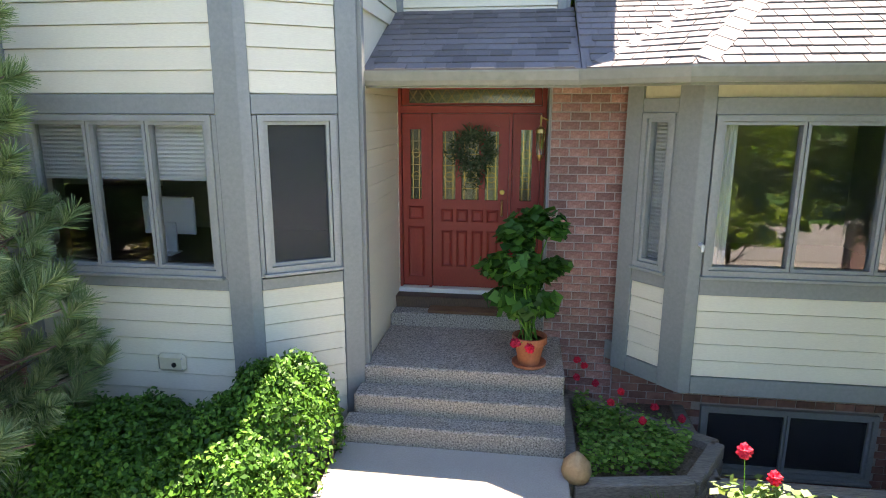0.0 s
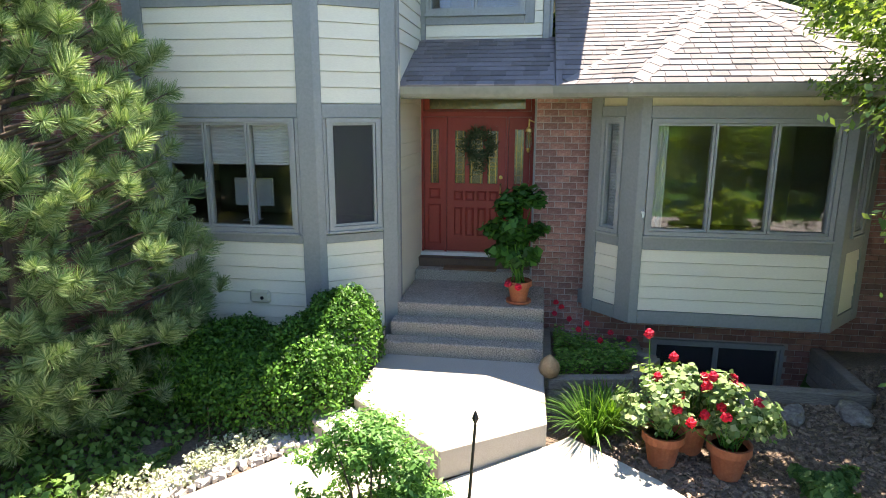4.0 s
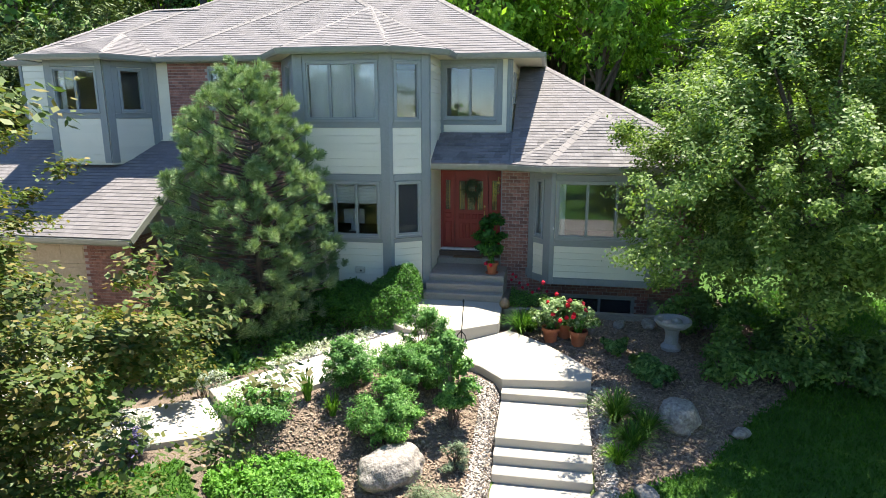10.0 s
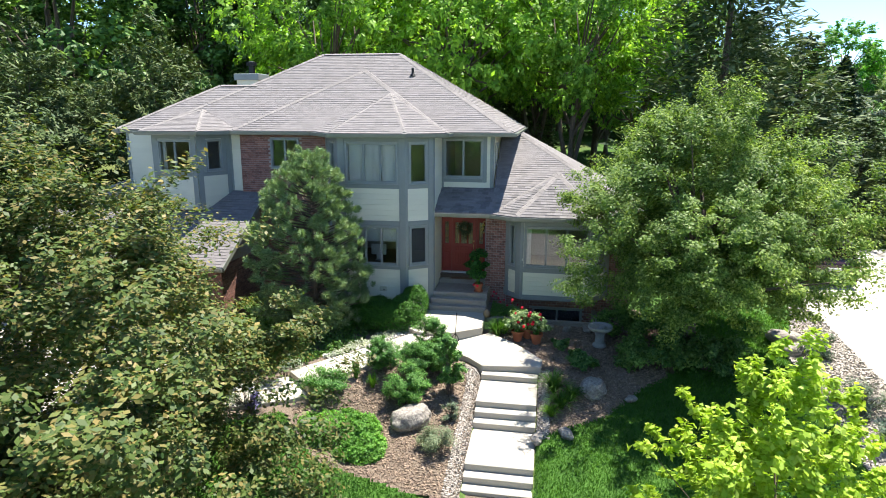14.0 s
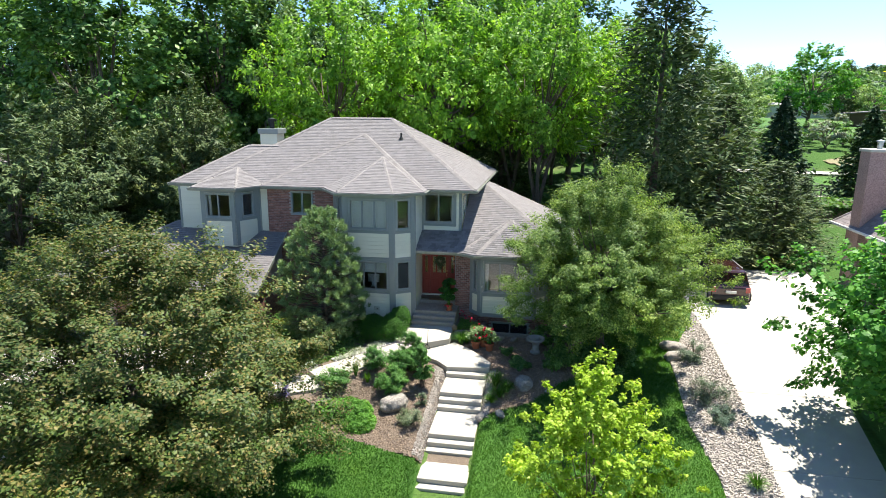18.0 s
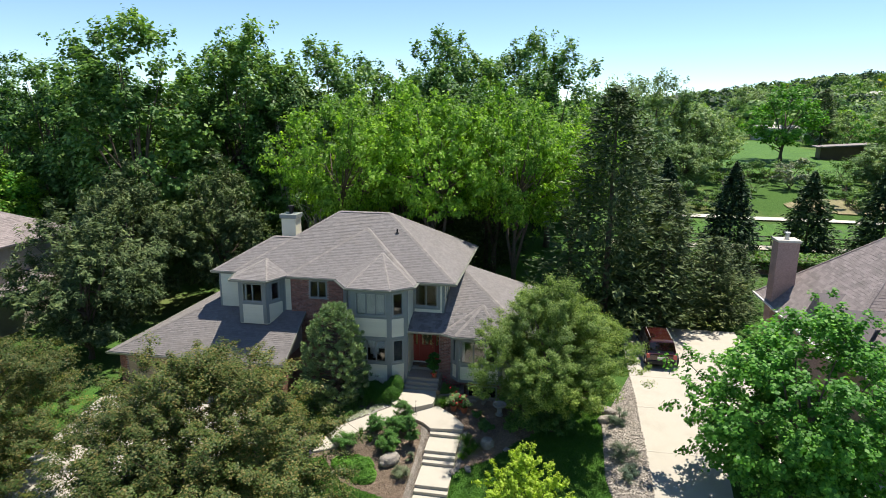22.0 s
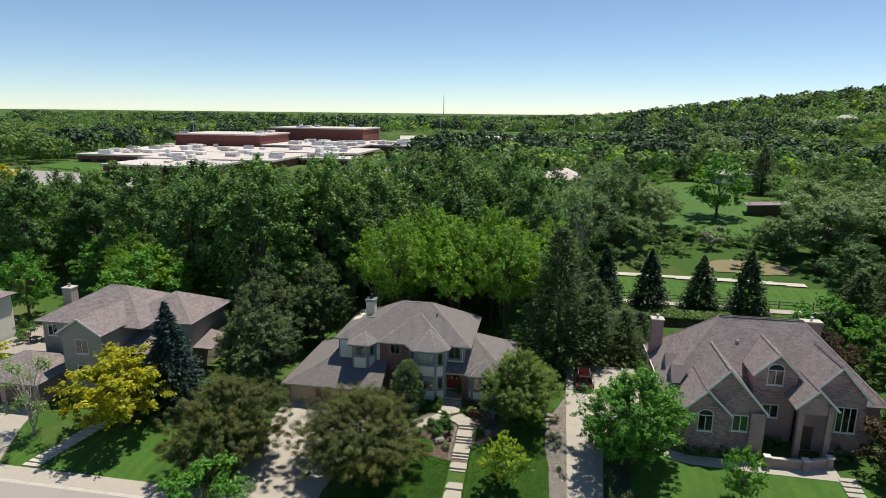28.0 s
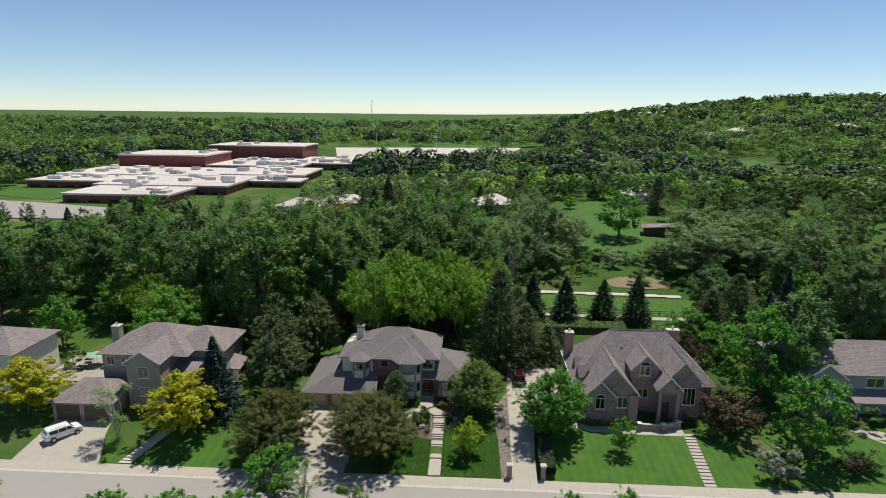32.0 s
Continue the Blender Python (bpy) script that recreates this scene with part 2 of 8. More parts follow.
LEADED = glass("leaded_glass", (0.7, 0.76, 0.7), 0.25)
def screen_mesh():
    """Fine dark insect screen: part of the light passes between its wires."""
    m, nt, b = nodes_of("insect_screen")
    b.inputs["Base Color"].default_value, b.inputs["Roughness"].default_value = (0.035, 0.042, 0.046, 1), 0.7
    b.inputs["Alpha"].default_value = 0.55
    return m


SCREEN = screen_mesh()
VOID = surface("dark_room", (0.02, 0.02, 0.02), (0.04, 0.04, 0.04), 6, 1, 0.9, 0.0)
TEAL = surface("green_canvas", (0.2, 0.45, 0.3), (0.3, 0.55, 0.38), 10, 2, 0.9, 0.05)
PINK = leafy("geranium_petal", (0.45, 0.008, 0.025), (0.65, 0.015, 0.05), (0.75, 0.05, 0.14), 0.2)
L_BUSH = leafy("boxwood_leaf", (0.017, 0.06, 0.013), (0.05, 0.155, 0.027), (0.1, 0.255, 0.044), 0.22, 0.5, spread=0.3)
L_LIME = leafy("spirea_leaf", (0.095, 0.24, 0.045), (0.19, 0.41, 0.085), (0.3, 0.53, 0.14), 0.42)
L_SHRUB = leafy("garden_shrub_leaf", (0.06, 0.165, 0.04), (0.145, 0.325, 0.085), (0.3, 0.5, 0.19), 0.4, spread=0.2)
L_PEAR = leafy("pear_leaf", (0.072, 0.138, 0.028), (0.195, 0.295, 0.066), (0.39, 0.49, 0.17), 0.42, spread=0.1)
L_CRAB = leafy("crabapple_leaf", (0.042, 0.08, 0.02), (0.118, 0.165, 0.045), (0.27, 0.205, 0.085), 0.32, spread=0.12)
L_LOCUST = leafy("locust_leaf", (0.11, 0.235, 0.032), (0.265, 0.47, 0.07), (0.42, 0.63, 0.125), 0.48, spread=0.2)
L_MAPLE = leafy("maple_leaf", (0.05, 0.17, 0.026), (0.13, 0.35, 0.055), (0.25, 0.5, 0.1), 0.4, spread=0.35)
L_YGREEN = leafy("golden_maple_leaf", (0.26, 0.4, 0.03), (0.44, 0.58, 0.07), (0.6, 0.7, 0.14), 0.45, spread=0.1)
L_YELLOW = leafy("golden_locust_leaf", (0.29, 0.28, 0.012), (0.52, 0.48, 0.03), (0.68, 0.65, 0.075), 0.4, spread=0.3)
L_WOOD = leafy("cottonwood_leaf", (0.055, 0.135, 0.038), (0.15, 0.29, 0.085), (0.27, 0.41, 0.155), 0.34, spread=0.6)
L_FAR = leafy("distant_leaf", (0.05, 0.105, 0.034), (0.125, 0.215, 0.066), (0.21, 0.31, 0.105), 0.3, spread=0.7)
L_WILLOW = leafy("willow_leaf", (0.1, 0.18, 0.078), (0.23, 0.35, 0.165), (0.38, 0.5, 0.29), 0.36, spread=0.5)
L_GREY = leafy("russian_olive_leaf", (0.15, 0.18, 0.14), (0.27, 0.31, 0.25), (0.4, 0.43, 0.36), 0.25)
L_PURPLE = leafy("purple_leaf", (0.024, 0.018, 0.013), (0.07, 0.05, 0.034), (0.13, 0.088, 0.055), 0.2)
L_SPRUCE = leafy("spruce_needle", (0.02, 0.05, 0.022), (0.05, 0.1, 0.046), (0.09, 0.145, 0.072), 0.1, 0.6)
L_BSPRUCE = leafy("blue_spruce_needle", (0.024, 0.047, 0.042), (0.062, 0.1, 0.09), (0.115, 0.165, 0.15), 0.1, 0.6)
L_PINE = leafy("pine_needle", (0.085, 0.17, 0.065), (0.27, 0.39, 0.18), (0.52, 0.6, 0.37), 0.15, 0.45, spread=0.1)
L_DPINE = leafy("dark_pine_needle", (0.042, 0.08, 0.03), (0.105, 0.155, 0.06), (0.185, 0.225, 0.1), 0.14, 0.6, spread=0.3)
L_WREATH = leafy("wreath_leaf", (0.04, 0.06, 0.03), (0.1, 0.13, 0.07), (0.2, 0.22, 0.14), 0.15)
L_BLADE = leafy("daylily_leaf", (0.04, 0.11, 0.015), (0.1, 0.23, 0.03), (0.2, 0.33, 0.07), 0.35)
L_SILVER = leafy("silver_leaf", (0.3, 0.33, 0.3), (0.5, 0.53, 0.5), (0.68, 0.7, 0.68), 0.2)
L_LAV = leafy("lavender_leaf", (0.09, 0.13, 0.09), (0.18, 0.23, 0.16), (0.27, 0.31, 0.24), 0.25)
L_VIOLET = leafy("violet_petal", (0.12, 0.09, 0.3), (0.2, 0.16, 0.42), (0.32, 0.26, 0.55), 0.3)
L_WHITE = leafy("white_bloom", (0.5, 0.5, 0.42), (0.65, 0.65, 0.58), (0.75, 0.75, 0.7), 0.3)
L_GRASS = leafy("grass_blade", (0.055, 0.15, 0.02), (0.1, 0.235, 0.035), (0.16, 0.3, 0.06), 0.45)
L_GERANIUM = leafy("geranium_leaf", (0.08, 0.16, 0.05), (0.2, 0.31, 0.12), (0.46, 0.54, 0.33), 0.3, spread=0.2)


def lawn_material():
    m, nt, b = nodes_of("lawn")
    fine = noise_tex(nt, 55, 4, 0.75)
    col = ramp(nt, fine, [(0.25, (0.03, 0.08, 0.013)), (0.5, (0.06, 0.15, 0.022)), (0.78, (0.105, 0.21, 0.043))])
    big = noise_tex(nt, 0.5, 5, 0.6)
    col = mixc(nt, 1.0, col, ramp(nt, big, [(0.3, (0.74, 0.78, 0.76)), (0.5, (0.92, 0.93, 0.9)), (0.7, (1.16, 1.06, 0.95))]), "MULTIPLY")
    mow = nt.nodes.new("ShaderNodeTexWave")
    mow.inputs["Scale"].default_value, mow.inputs["Distortion"].default_value, mow.inputs["Detail Scale"].default_value = 0.26, 1.2, 0.6
    at = nt.nodes.new("ShaderNodeNewGeometry")
    nt.links.new(at.outputs["Position"], mow.inputs["Vector"])
    col = mixc(nt, 1.0, col, ramp(nt, mow.outputs["Fac"], [(0.35, (0.93, 0.94, 0.95)), (0.65, (1.05, 1.04, 1.0))]), "MULTIPLY")
    nt.links.new(col, b.inputs["Base Color"])
    b.inputs["Roughness"].default_value, b.inputs["Specular IOR Level"].default_value = 0.8, 0.2
    bump(nt, b, fine, 0.9, 0.04)
    return m


def ground_material():
    """Rough grass, bare soil and meadow over kilometres."""
    m, nt, b = nodes_of("open_ground")
    fine = noise_tex(nt, 8, 5, 0.7)
    col = ramp(nt, fine, [(0.3, (0.032, 0.07, 0.018)), (0.55, (0.064, 0.128, 0.03)), (0.8, (0.11, 0.165, 0.05))])
    mid = noise_tex(nt, 0.06, 5, 0.6)
    col = mixc(nt, ramp(nt, mid, [(0.52, (0, 0, 0)), (0.72, (0.7, 0.7, 0.7))]), col, (0.2, 0.17, 0.09))
    big = noise_tex(nt, 0.006, 4, 0.6)
    col = mixc(nt, 1.0, col, ramp(nt, big, [(0.35, (0.75, 0.8, 0.75)), (0.65, (1.2, 1.2, 1.1))]), "MULTIPLY")
    nt.links.new(col, b.inputs["Base Color"])
    b.inputs["Roughness"].default_value, b.inputs["Specular IOR Level"].default_value = 0.95, 0.1
    bump(nt, b, fine, 0.8, 0.08)
    return m


LAWN, OPEN = lawn_material(), ground_material()


# ---- builders ----
class Solid:
    """Vertices and faces of one mesh, gathered piece by piece."""

    def __init__(self):
        self.v, self.f = [], []

    def add(self, pts, faces):
        n = len(self.v)
        self.v += [tuple(p) for p in pts]
        self.f += [tuple(n + i for i in f) for f in faces]
        return self

    def box(self, x0, y0, z0, x1, y1, z1):
        return self.add([(x, y, z) for z in (z0, z1) for x, y in ((x0, y0), (x1, y0), (x1, y1), (x0, y1))],
                        [(3, 2, 1, 0), (4, 5, 6, 7), (0, 1, 5, 4), (1, 2, 6, 5), (2, 3, 7, 6), (3, 0, 4, 7)])

    def prism(self, plan, z0, z1):
        n = len(plan)
        if isinstance(z0, (int, float)):
            z0 = [z0] * n
        if isinstance(z1, (int, float)):
            z1 = [z1] * n
        return self.add([(x, y, z) for (x, y), z in zip(plan, z0)] + [(x, y, z) for (x, y), z in zip(plan, z1)],
                        [tuple(range(n - 1, -1, -1)), tuple(range(n, 2 * n))] + [(i, (i + 1) % n, n + (i + 1) % n, n + i) for i in range(n)])

    def slab(self, pts, th):
        """A flat polygon in space with a thickness below it."""
        n = len(pts)
        low = [(x, y, z - th) for x, y, z in pts]
        return self.add(list(pts) + low, [tuple(range(n)), tuple(range(2 * n - 1, n - 1, -1))] + [(i, n + i, n + (i + 1) % n, (i + 1) % n) for i in range(n)])

    def bar(self, a, b, w, h=None, up=(0, 0, 1)):
        """A square bar from a to b."""
        a, b = Vector(a), Vector(b)
        d = (b - a).normalized()
        s = d.cross(Vector(up))
        s = s.normalized() if s.length > 1e-4 else Vector((1, 0, 0))
        u = s.cross(d)
        s, u = s * w / 2, u * (h or w) / 2
        return self.add([p + i * s + j * u for p in (a, b) for i, j in ((-1, -1), (1, -1), (1, 1), (-1, 1))],
                        [(3, 2, 1, 0), (4, 5, 6, 7), (0, 1, 5, 4), (1, 2, 6, 5), (2, 3, 7, 6), (3, 0, 4, 7)])

    def tube(self, pts, radii, n=8, cap=True):
        rings, frame_u = [], None
        pts = [Vector(p) for p in pts]
        for i, p in enumerate(pts):
            d = (pts[min(i + 1, len(pts) - 1)] - pts[max(i - 1, 0)]).normalized()
            if frame_u is None:
                frame_u = d.orthogonal().normalized()
            frame_u = (frame_u - d * frame_u.dot(d)).normalized()
            w = d.cross(frame_u)
            rings.append([p + radii[i] * (math.cos(2 * math.pi * k / n) * frame_u + math.sin(2 * math.pi * k / n) * w) for k in range(n)])
        faces = [(i * n + k, i * n + (k + 1) % n, (i + 1) * n + (k + 1) % n, (i + 1) * n + k) for i in range(len(pts) - 1) for k in range(n)]
        if cap:
            faces += [tuple(range(n - 1, -1, -1)), tuple((len(pts) - 1) * n + k for k in range(n))]
        return self.add([q for r in rings for q in r], faces)

    def lathe(self, profile, n=20, at=(0, 0, 0)):
        """A turned form: profile of (radius, height)."""
        x, y, z = at
        pts = [(x + r * math.cos(2 * math.pi * k / n), y + r * math.sin(2 * math.pi * k / n), z + h) for r, h in profile for k in range(n)]
        m = len(profile)
        return self.add(pts, [(i * n + k, i * n + (k + 1) % n, (i + 1) * n + (k + 1) % n, (i + 1) * n + k) for i in range(m - 1) for k in range(n)]
                        + [tuple(range(n - 1, -1, -1)), tuple((m - 1) * n + k for k in range(n))])

    def mesh(self, name, mat, smooth=False):
        me = bpy.data.meshes.new(name)
        me.from_pydata(self.v, [], self.f)
        if smooth:
            me.shade_smooth()
        me.materials.append(mat)
        me.validate()
        me.update()
        return me


def bevelled(me, width=0.006, segments=1):
    bm = bmesh.new()
    bm.from_mesh(me)
    bmesh.ops.bevel(bm, geom=bm.edges, offset=width, segments=segments, affect="EDGES", clamp_overlap=True)
    bm.to_mesh(me)
    bm.free()
    return me


def part(name, solid, mat, parent, label="", smooth=False, bevel=0.0):
    me = solid.mesh(name, mat, smooth) if isinstance(solid, Solid) else solid
    if bevel:
        bevelled(me, bevel)
    ob = new(name, me)
    ob.parent = parent
    if label:
        ob["label"] = label
    return ob


def thing(name, label, category, group="", kind="", at=(0, 0, 0), turn=0.0):
    ob = new(name)
    ob.empty_display_size = 0.1
    ob.matrix_basis = pose(*at, 0, 0, turn)
    return tagged(ob, label, category, group, kind)


def whole(name, solid, mat, label, category, group="", kind="", smooth=False, bevel=0.0, at=None):
    ob = part(name, solid, mat, None, "", smooth, bevel)
    if at:
        ob.matrix_basis = at
    return tagged(ob, label, category, group, kind)


def quads(name, corners, mat):
    """One mesh of loose four-cornered leaves, from an array (n, 4, 3)."""
    n = len(corners)
    me = bpy.data.meshes.new(name)
    me.vertices.add(4 * n)
    me.vertices.foreach_set("co", np.ascontiguousarray(corners, np.float32).ravel())
    me.loops.add(4 * n)
    me.loops.foreach_set("vertex_index", np.arange(4 * n, dtype=np.int32))
    me.polygons.add(n)
    me.polygons.foreach_set("loop_start", np.arange(0, 4 * n, 4, dtype=np.int32))
    me.materials.append(mat)
    me.update(calc_edges=True)
    return me


# ---- ground ----
def ease(a, b, v):
    v = np.clip((v - a) / (b - a), 0, 1)
    return v * v * (3 - 2 * v)


STATIONS = [-400, -30, -17, -5.5, -1, 10, 20, 31, 45, 70, 90, 130, 200, 400, 2000]
MIDDLE = [-3.6, -3.5, -3.4, -1.4, -1.0, -0.95, -0.6, 0.6, 2.2, 5.0, 6.4, 7.6, 8, 10, 12]
LEFT = [-3.6, -3.5, -3.4, -1.6, -1.5, -1.5, -0.9, 0.6, 2.2, 5.0, 6.4, 7.6, 8, 10, 12]
RIGHT = [-3.6, -3.5, -3.4, -2.0, -1.8, -1.6, -0.8, 0.6, 2.2, 5.0, 6.4, 7.6, 8, 10, 12]


def land(x, y):
    """Height of the ground: a bank down to the street, a creek behind, a far hill."""
    x, y = np.asarray(x, float), np.asarray(y, float)
    a, b = ease(-7, -3.5, x), ease(15, 20, x)
    z = np.interp(y, STATIONS, LEFT) * (1 - a) + np.interp(y, STATIONS, MIDDLE) * a
    z = z * (1 - b) + np.interp(y, STATIONS, RIGHT) * b
    away = ((x + 0.02) * -3.12 - (y + 4.66) * -2.96) / 4.3
    low = ease(-10.35, -10.75, x + y)
    bed = (-1.13 - 0.075 * (-1.0 - x)) * (1 - low) - 1.52 * low
    m = ease(-1.5, 0.0, away) * ease(3.0, 1.5, away) * ease(0.3, -0.3, x) * ease(-9.0, -7.2, x)
    z = z * (1 - m) + bed * m
    z = z - 0.3 * (ease(1.1, 1.36, x) * ease(3.06, 2.8, x) * ease(-5.2, -5.6, y) * ease(-17.45, -17.3, y))
    az, r = np.degrees(np.arctan2(x, y + 85)), np.hypot(x, y)
    well = ease(2.36, 2.42, x) * ease(4.66, 4.6, x) * ease(-2.1, -2.02, y) * ease(-0.3, -0.5, y)
    z = z - 0.85 * well
    return z + 48 * ease(-4, 30, az) * ease(220, 900, r) * (y > 0)


def gz(x, y):
    return float(land(x, y))


def steps_of(*spans):
    return np.concatenate([np.arange(a, b, s) for a, b, s in spans])


def sheet(name, xs, ys, lift, mat, inside=None):
    """A draped grid; inside(x, y) keeps a cell."""
    X, Y = np.meshgrid(xs, ys)
    Z = land(X, Y) + lift
    n = len(xs)
    i = (np.arange(len(ys) - 1)[:, None] * n + np.arange(n - 1)).ravel()
    f = np.stack([i, i + 1, i + n + 1, i + n], 1)
    if inside is not None:
        cx, cy = (X[:-1, :-1] + X[1:, 1:]).ravel() / 2, (Y[:-1, :-1] + Y[1:, 1:]).ravel() / 2
        f = f[inside(cx, cy)]
    v = np.stack([X.ravel(), Y.ravel(), Z.ravel()], 1)
    used = np.unique(f)
    back = np.zeros(len(v), int)
    back[used] = np.arange(len(used))
    me = bpy.data.meshes.new(name)
    me.from_pydata(v[used].tolist(), [], back[f].tolist())
    me.shade_smooth()
    me.materials.append(mat)
    return me


gx = steps_of((-4400, -600, 200), (-600, -120, 30), (-120, -60, 6), (-60, -20, 1.5), (-20, -9, 0.5), (-9, 8, 0.25), (8, 20, 0.5), (20, 60, 1.5), (60, 120, 6), (120, 600, 30), (600, 4401, 200))
gy = steps_of((-400, -60, 20), (-60, -24, 4), (-24, -16, 0.5), (-16, 0, 0.25), (0, 14, 0.75), (14, 60, 2.5), (60, 240, 10), (240, 900, 30), (900, 4801, 150))
whole("ground", sheet("ground", gx, gy, -0.06, OPEN), OPEN, "rough green grass and bare soil running out to the plains", "ground", kind="structure")


def poly_has(poly):
    px, py = [p[0] for p in poly], [p[1] for p in poly]

    def test(x, y):
        ins = np.zeros(np.shape(x), bool)
        j = len(poly) - 1
        for i in range(len(poly)):
            c = (py[i] > y) != (py[j] > y)
            ins ^= c & (x < (px[j] - px[i]) * (y - py[i]) / (py[j] - py[i] + 1e-12) + px[i])
            j = i
        return ins
    return test


def patch(name, poly, lift, mat, label, category, step=0.1, kind="structure"):
    xs, ys = [p[0] for p in poly], [p[1] for p in poly]
    gxs, gys = np.arange(min(xs), max(xs) + step, step), np.arange(min(ys), max(ys) + step, step)
    return whole(name, sheet(name, gxs, gys, lift, mat, poly_has(poly)), mat, label, category, kind=kind)


def draped(name, poly, lift, th, mat, label, category, kind="structure"):
    """A slab whose top follows the ground at its corners."""
    top = [(x, y, gz(x, y) + lift) for x, y in poly]
    return whole(name, Solid().slab(top, th), mat, label, category, kind=kind)


# street, kerb, public pavement
draped("road", [(-140, -28.5), (140, -28.5), (140, -19.6), (-140, -19.6)], 0.02, 0.2, ROAD, "pale worn grey street surface", "road")
pave = thing("pavement", "pale concrete pavement along the street, in slabs", "pavement", kind="structure")
slab_me = Solid().box(-0.995, -0.93, -0.15, 0.995, 0.93, 0.0).mesh("slab", CONC)
for k in range(-62, 62):
    part("slab", slab_me, CONC, pave).location = (2.0 * k + 1, -18.25, -3.36)
kerb = thing("kerb", "rolled pale concrete kerb and gutter", "kerb", kind="structure")
kerb_me = Solid().prism([(-1.99, 0), (1.99, 0), (1.99, -0.42), (-1.99, -0.42)], -0.2, [0.0, 0.0, -0.1, -0.1]).mesh("kerb_stone", KERB)
for k in range(-31, 31):
    part("kerb_stone", kerb_me, KERB, kerb).location = (4.0 * k + 2, -19.19, -3.365)
draped("verge", [(-140, -60), (140, -60), (140, -28.5), (-140, -28.5)], 0.03, 0.1, LAWN, "mown green verge across the street", "grass")

# lawns
patch("lawn", [(-3.4, -8.6), (-2.0, -9.7), (0.2, -10.3), (1.25, -10.6), (1.25, -17.3), (-5.6, -17.3), (-6.2, -13), (-5.5, -10)], 0.0, LAWN, "mown green front lawn beside the steps", "lawn")
patch("lawn", [(2.9, -8.3), (3.2, -7.98), (4.6, -7.15), (5.6, -5.85), (6.4, -5.2), (6.8, -3.0), (6.4, -0.4), (9.5, 1.5), (11.0, -0.8), (10.05, -3.5), (10.0, -7.5), (10.4, -10), (10.6, -17.3), (2.9, -17.3)], 0.0, LAWN, "mown green front lawn beside the steps", "lawn")
patch("lawn", [(15.9, -17.3), (15.9, -6.0), (36, -6.6), (46, -12.0), (46, -17.3)], 0.0, LAWN, "mown striped green lawn", "lawn", 0.3)
patch("lawn", [(-36.6, -17.3), (-33.0, -8), (-18.5, -4), (-18.6, -17.3)], 0.0, LAWN, "mown green lawn in tree shade", "lawn", 0.3)
patch("lawn", [(50, -17.3), (46, -5), (49, -4.5), (58, -6.5), (90, -6), (90, -17.3)], 0.0, LAWN, "mown green lawn", "lawn", 0.3)
patch("lawn", [(-40.5, -17.3), (-43.5, -12), (-39, -14), (-37.9, -17.3)], 0.0, LAWN, "small corner of green lawn", "lawn", 0.3)
patch("lawn", [(-20, 9.5), (-20, 34), (12, 34), (12, 12), (2, 9.5)], 0.0, LAWN, "green back lawn in tree shade", "lawn", 0.3)
patch("meadow", [(12, 34.6), (12, 44.2), (60, 43.0), (60, 33.2)], 0.05, LAWN, "bright green mown strip beside the creek", "grass", 1.0)
patch("meadow", [(33, 70), (41, 146), (57, 150), (66, 96), (54, 70)], 0.1, LAWN, "bright green park meadow", "grass", 2.0)
patch("meadow", [(138, 214), (156, 305), (182, 300), (168, 212)], 0.1, LAWN, "distant green playing field", "grass", 3.0)

# mulch beds
patch("mulch_bed", [(-3.3, -8.6), (-5.5, -10.0), (-7.2, -9.5), (-7.2, -1.3), (1.2, -1.3), (2.2, -0.3), (6.45, -0.3), (6.85, -3.0), (6.45, -5.25), (5.65, -5.9), (4.65, -7.2), (3.2, -8.03), (2.9, -8.3),
                    (2.9, -10.6), (0.2, -10.3), (-2.0, -9.7)], -0.02, SOIL, "bark mulch bed with pale stones", "mulch bed")


# ---- walks, stoop, drives ----
stoop = thing("stoop", "exposed-aggregate concrete stoop with three steps", "steps", kind="structure")
part("upper_landing", Solid().box(-0.848, -0.5, -1.0, 1.05, 0.1, -0.15), AGG, stoop, bevel=0.012)
part("landing", Solid().box(-0.848, -1.66, -1.0, 1.05, -0.5, -0.30), AGG, stoop, bevel=0.015)
part("step", Solid().box(-0.88, -1.92, -1.0, 1.05, -1.66, -0.475), AGG, stoop, bevel=0.015)
part("step", Solid().box(-0.93, -2.16, -1.0, 1.05, -1.92, -0.65), AGG, stoop, bevel=0.015)

garden_walk = thing("garden_walk", "pale concrete garden walk with low steps down to the street", "walk", kind="structure")


def flag(name, poly, z, th=0.3, mat=CONC):
    part(name, Solid().slab([(x, y, z(x, y) if callable(z) else z) for x, y in poly], th), mat, garden_walk, bevel=0.012)


flag("pad", [(-0.93, -3.37), (0.13, -4.27), (1.08, -3.62), (1.05, -2.16), (-0.93, -2.16)], -0.82)
flag("side_step", [(-1.35, -3.62), (-0.95, -4.0), (-0.35, -4.15), (-0.93, -3.374), (-1.2, -3.3)], -0.93)
fall = lambda x, y: -1.02 - 0.115 * (-3.4 - y)
flag("fan_pad", [(0.13, -4.275), (0.0, -4.65), (0.85, -5.09), (1.3, -5.5), (2.95, -5.36), (2.99, -4.95), (2.6, -4.5), (2.07, -3.98), (1.3, -3.45), (1.085, -3.63)], fall)
slope = lambda x, y: -1.05 - 0.075 * (-1.0 - x)
flag("side_slab", [(-0.36, -4.16), (-1.06, -3.81), (-2.2, -4.99), (-1.2, -5.72), (-0.73, -5.18), (-0.02, -4.66)], slope)
flag("side_slab", [(-2.21, -5.0), (-3.05, -5.86), (-2.1, -6.75), (-1.21, -5.73)], slope)
